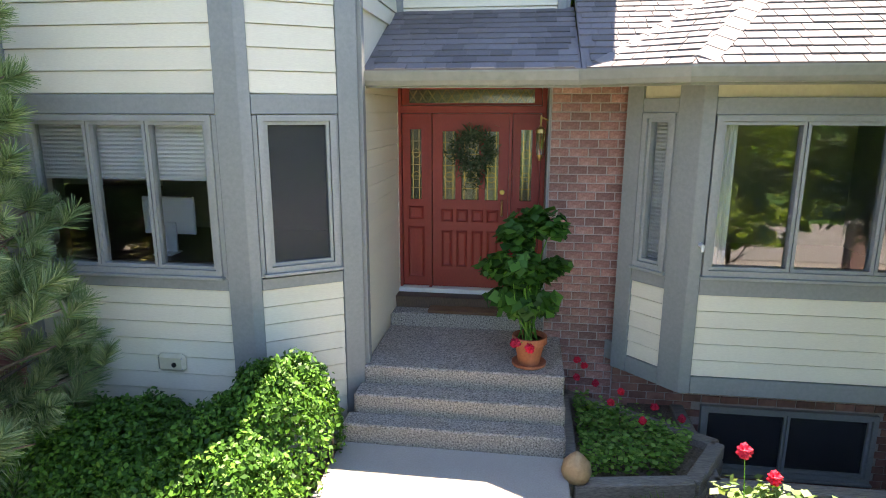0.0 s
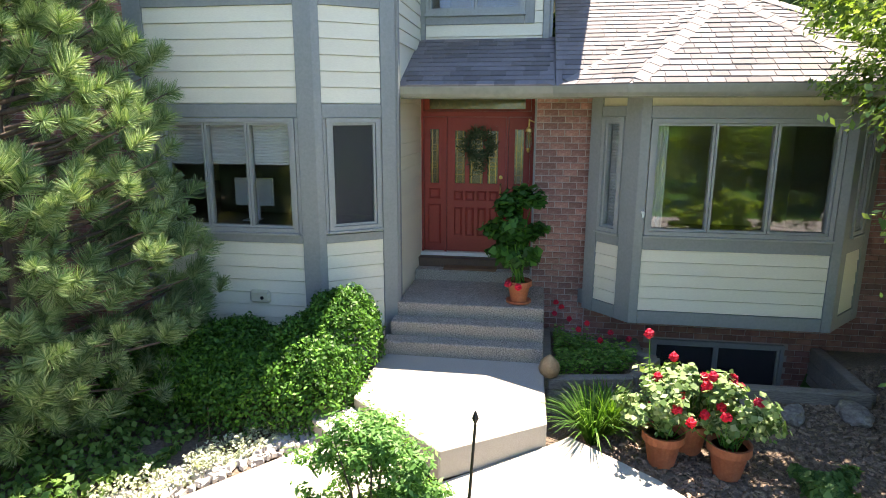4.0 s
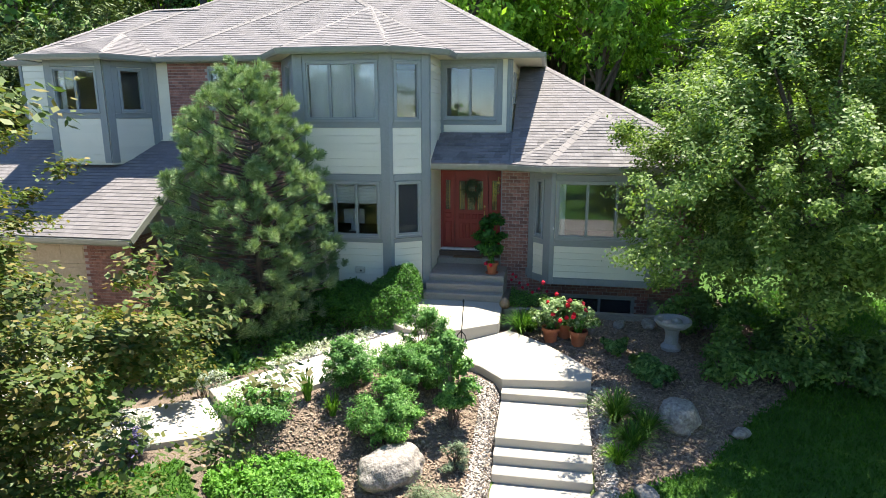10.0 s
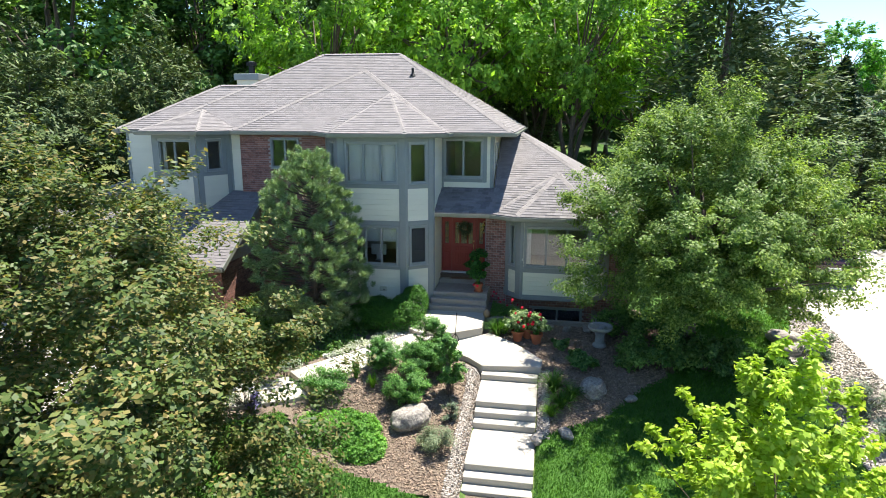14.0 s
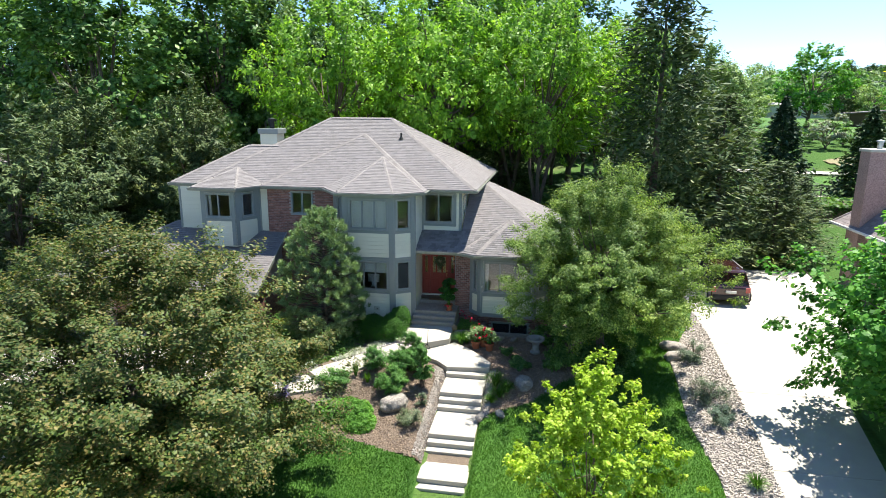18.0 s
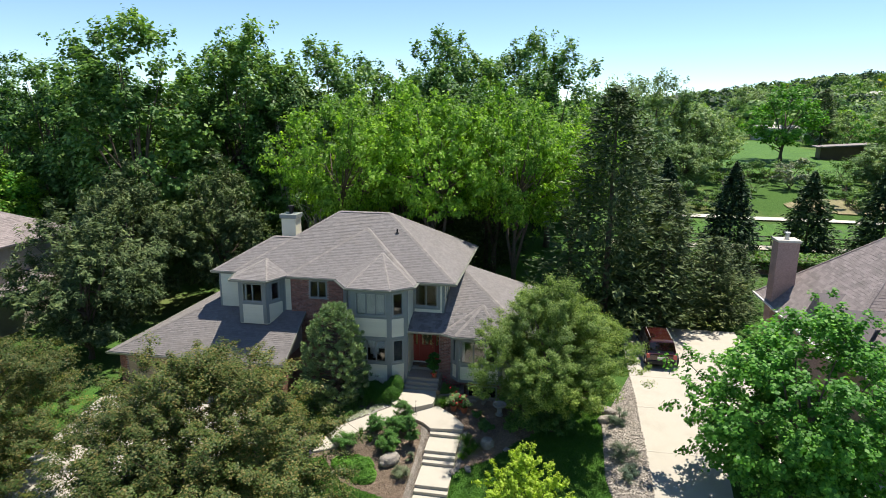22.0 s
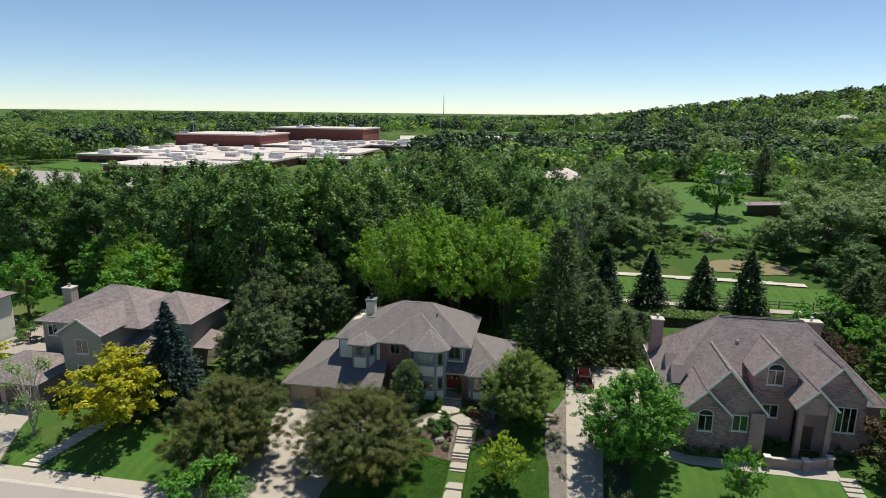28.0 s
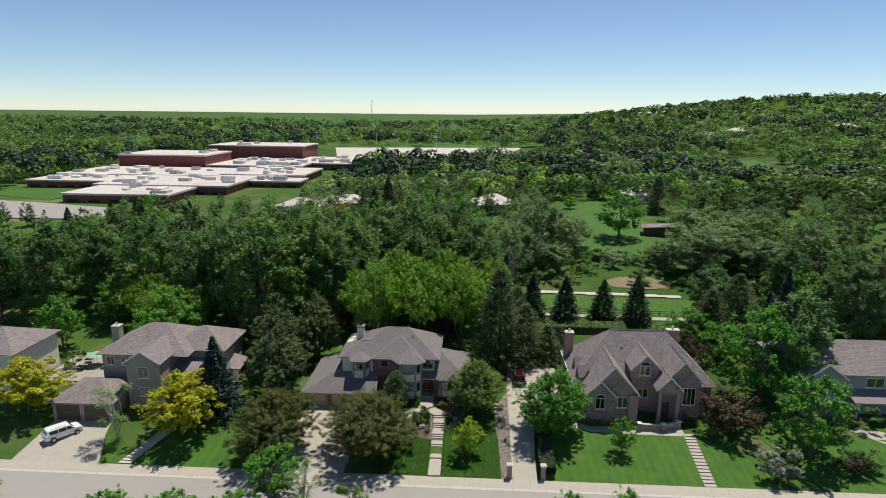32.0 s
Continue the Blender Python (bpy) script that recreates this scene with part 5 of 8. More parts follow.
# brown brick house
bh = thing("brick_house", "large brown-grey brick house with steep gables and shingle roof", "house")
B0 = -2.1
part("wall", Solid().box(22.2, -0.6, B0, 42.0, 10.8, 2.5), NBRICK, bh)
pl, cp = hip(21.6, -1.2, 42.6, 11.4, 2.4, 1.0)
lay(bh, pl, cp, mat=NROOF, tab=(0.35, 0.2), th=0.12, capmat=NROOF)
fA = Face((22.9, -4.75), (26.9, -4.75))
fB = Face((23.5, -4.3), (30.2, -4.3))
gable(22.9, 26.9, -5.1, 3.0, 2.5, 4.5, -4.75, B0, bh, NBRICK, NROOF)
gable(23.4, 30.2, -4.7, 4.0, 2.7, 6.55, -4.35, B0, bh, NBRICK, NROOF)
part("wall", Solid().box(29.0, -4.75, B0, 30.3, -4.36, 2.4), NBRICK, bh)
gable(30.0, 33.9, -1.9, 4.5, 5.4, 7.35, -1.5, B0, bh, NBRICK, NROOF)
gable(34.4, 39.6, -3.2, 3.4, 4.0, 7.0, -2.8, B0, bh, NBRICK, NROOF)
gable(33.1, 36.2, -4.7, 0.0, 3.6, 5.2, -4.4, 2.6, bh, NBRICK, NROOF)
part("medallion", Solid().tube([(26.8 + 0.42 * math.cos(k * math.pi / 10), -4.38, 4.5 + 0.42 * math.sin(k * math.pi / 10)) for k in range(21)], [0.06] * 21, 6), NBRICK, bh, "round brick medallion")
for x in (33.4, 35.9):
    part("porch_pillar", Solid().box(x - 0.24, -4.55, B0, x + 0.24, -4.1, 3.6), NBRICK, bh)
fC, fD, fE = Face((26.9, -4.36), (30.2, -4.36)), Face((30.0, -1.5), (33.9, -1.5)), Face((36.2, -2.8), (39.6, -2.8))
house_window(bh, fA, 1.4, 2.75, 0.2, 1.85, arch=True)
house_window(bh, Face((27.4, -4.36), (29.0, -4.36)), 0.1, 1.5, 0.3, 1.95)
house_window(bh, fD, 1.1, 2.6, 4.05, 5.6, arch=True)
house_window(bh, fD, 1.0, 2.5, 0.6, 2.0)
house_window(bh, fE, 0.9, 2.7, 0.3, 2.9, arch=False, lights=3)
part("front_door", Solid().box(34.2, -2.86, B0 + 0.3, 35.3, -2.8, 0.6), DARKWOOD, bh, "dark wooden front door in shade")
courses(bh, fA, 0.0, fA.len, B0 + 0.3, 2.45, NBRICK, [(1.3, 2.85, 0.1, 2.7)])
courses(bh, fC, 0.0, fC.len, B0 + 0.3, 2.6, NBRICK, [(0.5, 2.1, 0.2, 2.1)])
courses(bh, fD, 0.0, fD.len, 2.6, 5.3, NBRICK, [(1.0, 2.7, 3.9, 6.4)])
courses(bh, fE, 0.0, fE.len, B0 + 0.3, 3.9, NBRICK, [(0.8, 2.8, 0.2, 3.0)])
# little dormers on the side slope
for y in (0.2, 3.4):
    d = Solid().add([(22.4, y - 1.2, 3.2), (22.4, y + 1.2, 3.2), (22.4, y, 4.7), (24.4, y, 4.7), (23.2, y - 1.2, 3.2), (23.2, y + 1.2, 3.2)], [(0, 2, 1), (0, 4, 3, 2), (1, 2, 3, 5)])
    part("dormer", d, NROOF, bh)
chimney_of(bh, 21.7, 8.3, 23.0, 9.4, -1.8, 6.6, NBRICK)
chimney_of(bh, 38.2, 9.6, 40.2, 10.6, 2.0, 7.0, NBRICK)
for x, y in ((30.2, 1.6), (31.3, -0.1), (33.0, 2.6), (29.4, 3.0), (36.4, 2.2), (38, 0.4)):
    part("roof_vent", Solid().box(x - 0.16, y - 0.14, 2.4 + y + 1.2 - 0.1, x + 0.16, y + 0.14, 2.4 + y + 1.2 + 0.2), STEEL, bh, "small metal roof vent", bevel=0.03)
part("gutter", Solid().box(21.5, -1.32, 2.28, 22.5, -1.2, 2.4), WHITE, bh)
part("side_gutter", Solid().box(21.48, -1.2, 2.28, 21.6, 11.4, 2.4), WHITE, bh)
gw = thing("garden_wall", "low brick patio wall with pale stone caps", "wall", kind="structure")
pts = [(30.3, -6.3), (33.6, -6.3), (36.0, -5.4)]
for (xa, ya), (xb, yb) in zip(pts, pts[1:]):
    f = Face((xa, ya), (xb, yb))
    part("wall_run", f.block(Solid(), 0.2, f.len - 0.2, -2.1, -1.25, -0.3, 0.0), NBRICK, gw)
    part("coping", f.block(Solid(), 0.2, f.len - 0.2, -1.25, -1.15, -0.34, 0.04), KERB, gw)
for x, y in pts:
    part("post", Solid().box(x - 0.25, y - 0.2, -2.2, x + 0.25, y + 0.3, -1.05), NBRICK, gw)
    part("post_cap", Solid().box(x - 0.32, y - 0.27, -1.05, x + 0.32, y + 0.37, -0.92), WHITE, gw, bevel=0.02)
draped("patio", [(17.0, -5.5), (23.5, -7.0), (30, -7.3), (36.4, -7.4), (36.4, -5.4), (30, -5.8), (23.5, -5.7), (17.0, -4.2)], 0.04, 0.2, CONC, "pale concrete front walk", "walk")
nw = thing("stepping_walk", "pale stepped walk down to the street", "walk", kind="structure")
for k in range(16):
    x, y = 36.9 - 0.04 * k, -6.8 - 0.66 * k
    part("slab", Solid().box(x - 0.75, y - 0.56, gz(x, y) - 0.15, x + 0.75, y, gz(x, y) + 0.05), CONC, nw)

# tan house with a yellow tree before it
th = thing("tan_house", "tan two-storey house with hipped brown roof", "house")
TAN = surface("tan_siding", (0.3, 0.27, 0.22), (0.38, 0.345, 0.29), 4, 0.5, 0.8, 0.1, 0.002)
GREYS = surface("grey_siding", (0.25, 0.27, 0.29), (0.33, 0.35, 0.37), 4, 0.5, 0.8, 0.1, 0.002)
part("wall", Solid().box(-49.6, -1.6, -1.6, -39, 9.2, 5.1).box(-39, 0.6, -1.6, -31.9, 9.2, 5.1), TAN, th)
pl, cp = hip(-50.2, -2.2, -36.0, 9.8, 5.1, 0.52)
lay(th, pl, cp, mat=NROOF, tab=(0.35, 0.2), th=0.1)
pl, cp = hip(-41.0, 0.2, -31.3, 9.8, 5.11, 0.5)
lay(th, pl, cp, mat=NROOF, tab=(0.35, 0.2), th=0.1)
gable(-43.6, -38.6, -5.9, 2.0, 5.6, 7.2, -5.5, -2.0, th, TAN, NROOF)
fT = Face((-43.6, -5.5), (-38.6, -5.5))
house_window(th, fT, 1.7, 3.3, 3.0, 4.7)
house_window(th, fT, 1.7, 3.3, 0.2, 1.6)
house_window(th, Face((-49.6, -1.6), (-44, -1.6)), 0.7, 2.0, 3.2, 4.6)
house_window(th, Face((-49.6, -1.6), (-44, -1.6)), 3.0, 4.3, 3.2, 4.6)
pl, cp = hip(-53.2, -9.4, -43.8, -1.0, 0.7, 0.45)
lay(th, pl, cp, mat=NROOF, tab=(0.35, 0.2), th=0.1)
part("garage_wall", Solid().box(-52.8, -9.0, -2.4, -44.2, -1.7, 0.7), NBRICK, th)
fG = Face((-52.8, -9.0), (-44.2, -9.0))
for a, b in ((0.5, 3.9), (4.6, 8.0)):
    g = part("garage_door", fG.block(Solid(), a, b, -2.35, 0.2, 0.0, 0.05), DARKWOOD, th, "dark brown garage door")
    for r in range(4):
        part("door_panel", fG.block(Solid(), a + 0.08, b - 0.08, -2.27 + 0.63 * r, -1.76 + 0.63 * r, 0.05, 0.075), DARKWOOD, g)
chimney_of(th, -50.6, 3.0, -49.4, 4.2, -1.5, 7.5, TAN)
part("porch_roof", Solid().slab([(-39, -3.5, 2.6), (-34.4, -3.5, 2.6), (-34.4, 0.7, 3.9), (-39, 0.7, 3.9)], 0.12), NROOF, th)
part("porch_roof", Solid().slab([(-31.9, 1.0, 1.9), (-29.4, 1.0, 1.9), (-29.4, 5.0, 2.3), (-31.9, 5.0, 2.9)], 0.12), NROOF, th)
draped("tan_house_drive", [(-53.0, -17.32), (-52.6, -9.0), (-44.4, -9.0), (-43.6, -12.0), (-41.3, -17.32)], 0.04, 0.2, CONC, "pale concrete double drive", "driveway")
tw = thing("stone_steps", "white-edged garden steps climbing a bank", "steps", kind="structure")
for k in range(13):
    x, y = -38.0 + 0.2 * k, -17.0 + 0.55 * k
    part("step", Solid().box(x - 0.8, y - 0.1, gz(x, y) - 0.15, x + 0.8, y + 0.36, gz(x, y) + 0.1), KERB, tw)

# house beyond, to the other side
gh = thing("grey_house", "grey two-storey house with a wide brown roof", "house")
part("wall", Solid().box(54.5, 0.4, -1.8, 78, 11.6, 4.6), GREYS, gh)
pl, cp = hip(53.8, -0.3, 78.7, 12.3, 4.55, 0.5)
lay(gh, pl, cp, mat=NROOF, tab=(0.4, 0.25), th=0.1)
gable(55.3, 60.8, -1.2, 4.0, 4.4, 6.4, -0.8, -1.8, gh, GREYS, NROOF)
house_window(gh, Face((55.3, -0.8), (60.8, -0.8)), 1.2, 4.3, 2.3, 4.0, lights=3)
house_window(gh, Face((54.5, 0.4), (78, 0.4)), 10, 12.6, 2.4, 3.9, lights=2)
part("porch_roof", Solid().slab([(61.5, -2.6, 1.3), (76, -2.6, 1.3), (76, 0.5, 2.2), (61.5, 0.5, 2.2)], 0.15), NROOF, gh)
for x in (62, 69, 75.5):
    part("porch_post", Solid().box(x - 0.15, -2.5, -1.8, x + 0.15, -2.2, 1.25), WHITE, gh)
draped("grey_house_walk", [(60, -4.6), (64, -8.2), (90, -14), (90, -12), (66, -5.6), (62, -3.4)], 0.04, 0.15, CONC, "pale curved walk", "walk")
wh = thing("white_house", "pale house corner by a gravel terrace", "house")
part("wall", Solid().box(-75, -2.0, -1.6, -63.5, 8, 4.6), WHITE, wh)
pl, cp = hip(-75.6, -2.6, -62.9, 8.6, 4.6, 0.45)
lay(wh, pl, cp, mat=NROOF, tab=(0.4, 0.25), th=0.1)
draped("terrace", [(-63, 2), (-63, 13), (-52.5, 13), (-52.5, 2)], 0.05, 0.1, PEBBLE, "sunny tan gravel terrace", "terrace")

# school with flat gravel roofs
sc = thing("school_building", "sprawling red-brick school with flat gravel roofs", "school")


def hall(x0, y0, x1, y1, z0, z1, units=4):
    part("wall", Solid().box(x0, y0, z0, x1, y1, z1), SIGNRED, sc)
    part("roof", Solid().box(x0 - 0.6, y0 - 0.6, z1, x1 + 0.6, y1 + 0.6, z1 + 0.7), FLATROOF, sc)
    f = Face((x0, y0), (x1, y0))
    n = int(f.len / 7)
    for k in range(n):
        s = f.len * (k + 0.5) / n
        part("window", f.block(Solid(), s - 2.2, s + 2.2, z0 + 1.2, z0 + 2.9, -0.1, 0.05), VOID, sc, "dark window band")
    for k in range(units):
        x, y = random.uniform(x0 + 3, x1 - 3), random.uniform(y0 + 3, y1 - 3)
        a, b, h = random.uniform(0.8, 3.0), random.uniform(0.8, 2.5), random.uniform(0.7, 1.8)
        part("roof_unit", Solid().box(x - a, y - b, z1 + 0.7, x + a, y + b, z1 + 0.7 + h), random.choice([STEEL, WHITE, FLATROOF]), sc, bevel=0.1)


for spec in ((-143, 127, -104, 150, 7.2, 12.0, 7), (-184, 164, -147, 185, 7.6, 12.2, 7), (-146, 151, -92, 190, 7.4, 12.5, 16), (-110, 191, -72, 226, 7.8, 13.0, 14), (-184, 186, -112, 222, 7.8, 12.7, 18),
             (-180, 227, -134, 262, 8.0, 18.6, 4), (-133, 228, -84, 275, 8.0, 13.6, 18), (-156, 284, -98, 320, 8.5, 20.6, 5), (-96, 250, -60, 296, 8.3, 13.4, 10), (-91, 176, -70, 190, 7.6, 11.8, 5)):
    spec = (*spec[:4], spec[4] - 1.5, spec[5] - 1.8, spec[6])
    hall(*spec)
draped("car_park", [(-80, 300), (-30, 296), (25, 302), (45, 425), (-110, 425)], 0.3, 0.3, KERB, "wide pale car park behind the school", "car park")
draped("car_park", [(-235, 96), (-112, 98), (-116, 116), (-150, 124), (-235, 140)], 0.3, 0.3, ROAD, "grey car park before the school", "car park")
patch("school_lawn", [(-182, 140), (-182, 160), (-150, 158), (-150, 130)], 0.15, LAWN, "mown lawn before the school", "lawn", 2.0)
draped("far_playing_field", [(-60, 428), (-60, 520), (90, 520), (60, 428)], 0.3, 0.3, LAWN, "green playing field beyond the car park", "grass")


# ---- trees and shrubs ----
rng = np.random.default_rng(7)


def unit(v):
    return v / (np.linalg.norm(v, axis=-1, keepdims=True) + 1e-9)


def leaves(c, out, size, aspect=0.55, up=0.5, wild=0.38):
    """Pointed leaves (n, 4, 3) at c, facing about outwards and up."""
    n = len(c)
    nm = unit(out * 0.85 + np.array([0, 0, up]) + rng.normal(size=(n, 3)) * wild)
    a = unit(np.cross(nm, rng.normal(size=(n, 3))))
    b = np.cross(nm, a)
    s = (size * rng.uniform(0.65, 1.35, n))[:, None]
    return np.stack([c - a * s / 2, c + b * s * aspect / 2 + a * s * 0.05, c + a * s / 2, c - b * s * aspect / 2 + a * s * 0.05], 1)


def lumps(d, k):
    """Uneven outline: a smooth random swell over directions."""
    w = np.zeros(len(d))
    for f, amp in ((2.0, 0.2), (4.5, 0.15), (9.0, 0.1)):
        for _ in range(3):
            w += amp * np.sin(d @ k.normal(size=3) * f + k.uniform(0, 6)) / 1.6
    return 1 + w


def crown(h, r, base, clumps, per, size, inner=0.45, tight=0.15, flat=1.0, up=0.5, aspect=0.55, peak=0.0, rough=1.0, keep=None):
    """A crown between base and h: boughs end on an uneven ellipsoid, clumps of leaves follow their outer parts. peak draws the top to a point."""
    boughs = max(8, clumps // 6)
    d = unit(rng.normal(size=(boughs, 3)) * np.array([1, 1, flat]))
    half = (h - base) / 2
    reach = np.minimum(1 + (lumps(d, rng) - 1) * rough, 1.12) * rng.uniform(0.8, 1.0, boughs)
    tip = d * reach[:, None] * np.array([r, r, half])
    low = tip[:, 2] < -0.55 * half
    tip[low, 2] = -0.55 * half + (tip[low, 2] + 0.55 * half) * 0.35
    tip[:, :2] *= (1 - peak * np.clip(tip[:, 2:3] / half, 0, 1))
    root = np.zeros((boughs, 3))
    root[:, 2] = np.clip(tip[:, 2] - 0.35 * half, -0.8 * half, 0.5 * half)
    i = rng.integers(0, boughs, clumps)
    t = inner + (1.03 - inner) * rng.random(clumps) ** 0.6
    p = root[i] + (tip[i] - root[i]) * t[:, None]
    p[:, 2] += 0.1 * half * np.sin(t * 3.1)
    p += rng.normal(size=(clumps, 3)) * 0.06 * r
    p[:, 2] += base + half
    if keep is not None:
        p = p[keep(p)]
    c = np.repeat(p, per, 0)
    n = len(c)
    spread = np.repeat(rng.uniform(0.6, 1.25, len(p)), per)
    off = unit(rng.normal(size=(n, 3))) * np.array([1, 1, 0.75]) * (1.35 * tight * r * spread * np.sqrt(rng.random(n)))[:, None]
    twig = np.repeat(unit(unit(p - np.array([0, 0, base + half])) + rng.normal(size=(len(p), 3)) * 0.45 + np.array([0, 0, 0.35])), per, 0)
    off += twig * (rng.uniform(-1, 1, n) * 1.1 * tight * r * spread)[:, None]
    q = c + off
    out = unit(unit(q - np.array([0, 0, base + half * 0.5])) * 0.7 + unit(off + np.array([0, 0, 0.3 * tight * r])) * 0.6)
    return leaves(q, out, np.full(n, size), aspect, up, 0.45), p


def limbs(h, r, base, targets, trunk_r, stems=1, mat_seed=0, n=7):
    """A tapered trunk that forks into limbs towards the crown's clumps."""
    s = Solid()
    top = base + (h - base) * 0.62
    for k in range(stems):
        a = 2 * math.pi * k / max(stems, 1) + 0.4
        lean = 0.0 if stems == 1 else 0.25 * r
        pts = [(0.12 * math.cos(a) * (stems > 1), 0.12 * math.sin(a) * (stems > 1), -0.25), (0.05 * math.cos(a), 0.05 * math.sin(a), base * 0.5), (lean * 0.5 * math.cos(a), lean * 0.5 * math.sin(a), base), (lean * math.cos(a) + 0.06 * r, lean * math.sin(a) - 0.04 * r, (base + top) / 2), (lean * math.cos(a), lean * math.sin(a) + 0.05 * r, top)]
        tr = trunk_r / stems ** 0.4
        s.tube(pts, [tr * 1.25, tr, tr * 0.85, tr * 0.55, tr * 0.22], n)
    idx = rng.choice(len(targets), min(len(targets), 16 + 6 * stems), replace=False)
    for i in idx:
        t = targets[i]
        z0 = base * 0.85 + (top - base) * rng.uniform(0.0, 0.75)
        f = (z0 - base) / (top - base + 1e-6)
        a0 = np.array([0, 0, z0])
        m = a0 * 0.45 + t * 0.55 + np.array([0, 0, -0.05 * r + 0.1 * abs(t[2] - z0)])
        rr = trunk_r * 0.4 * (1 - 0.5 * max(f, 0))
        s.tube([a0, m, t], [rr, rr * 0.6, rr * 0.15], 5, False)
    return s


def broad(name, leaf, h, r, base, clumps, per, size, trunk_r=0.16, stems=1, bark=BARK, **k):
    q, p = crown(h, r, base, clumps, per, size, **k)
    return {"crown": quads("crown", q, leaf), "trunk": limbs(h, r, base, p, trunk_r, stems).mesh("trunk", bark, True), "h": h, "r": r}


def conifer(leaf, h, r, rows, arms, per, size, droop=0.25, base=0.3, power=0.9, aspect=0.4, ragged=0.18, trunk_r=0.16):
    """Whorls of drooping arms clothed in sprays of needles."""
    out, tips = [], []
    for i in range(rows):
        f = (i + rng.uniform(0, 0.6)) / rows
        z = base + (h - base) * f
        R = r * (1 - f) ** power + 0.05
        for k in range(arms):
            a = 2 * math.pi * (k + rng.random()) / arms
            L = R * rng.uniform(1 - ragged * 1.6, 1 + ragged)
            n = max(3, int(per * (0.35 + 0.65 * (1 - f))))
            t = rng.uniform(0.25, 1.0, n) ** 0.8
            side = rng.normal(size=n) * 0.17 * L * (1.15 - t)
            x = t * L * math.cos(a) - side * math.sin(a)
            y = t * L * math.sin(a) + side * math.cos(a)
            zz = z - droop * L * t ** 1.3 + rng.normal(size=n) * 0.05 * r + 0.06 * L * (t > 0.85)
            c = np.stack([x, y, zz], 1)
            ax = unit(np.stack([np.full(n, math.cos(a)), np.full(n, math.sin(a)), np.full(n, -droop)], 1) + rng.normal(size=(n, 3)) * 0.45)
            nm = unit(np.array([0, 0, 1.0]) + rng.normal(size=(n, 3)) * 0.5)
            b = unit(np.cross(nm, ax))
            s = (size * rng.uniform(0.6, 1.35, n))[:, None]
            out.append(np.stack([c - ax * s / 2, c + b * s * aspect / 2, c + ax * s / 2, c - b * s * aspect / 2], 1))
    tr = Solid().tube([(0, 0, -0.3), (0, 0, h * 0.5), (0, 0, h * 0.97)], [trunk_r, trunk_r * 0.6, 0.02], 7)
    return {"crown": quads("crown", np.concatenate(out), leaf), "trunk": tr.mesh("trunk", BARK, True), "h": h, "r": r}


def plant(name, tpl, x, y, label, category="tree", height=None, radius=None, turn=None, z=None, group="", kind=""):
    """A tree of its own: its crown and trunk under one base point."""
    t = thing(name, label, category, group, kind)
    sz = (height or tpl["h"]) / tpl["h"]
    sr = (radius / tpl["r"]) if radius else sz
    t.matrix_basis = pose(x, y, gz(x, y) if z is None else z, 0, 0, rng.uniform(0, 360) if turn is None else turn) @ Matrix.Diagonal((sr, sr, sz, 1))
    part("trunk", tpl["trunk"], None, t) if tpl.get("trunk") else None
    part("crown", tpl["crown"], None, t)
    return t


def needles(c, axis, count, length, width, spread=0.9):
    """Shoots like bottle brushes: thin needles that stand forward all along the shoot tips c."""
    n = len(c)
    scale = np.repeat(rng.uniform(0.75, 1.2, n), count)[:, None]
    base, ax = np.repeat(c, count, 0), np.repeat(axis, count, 0)
    around = rng.normal(size=(n * count, 3))
    around = unit(around - ax * (around * ax).sum(1, keepdims=True))
    along = rng.random((n * count, 1))
    d = unit(ax * (0.45 + 0.9 * along) + around * spread + np.array([0, 0, 0.12]))
    L = length * scale * rng.uniform(0.75, 1.1, (n * count, 1)) * (1.05 - 0.25 * along)
    start = base + ax * (along - 0.7) * length * 1.0 * scale
    side = unit(np.cross(d, rng.normal(size=(n * count, 3)))) * width
    return np.stack([start - side / 2, start + side / 2, start + d * L + side * 0.2, start + d * L - side * 0.2], 1)


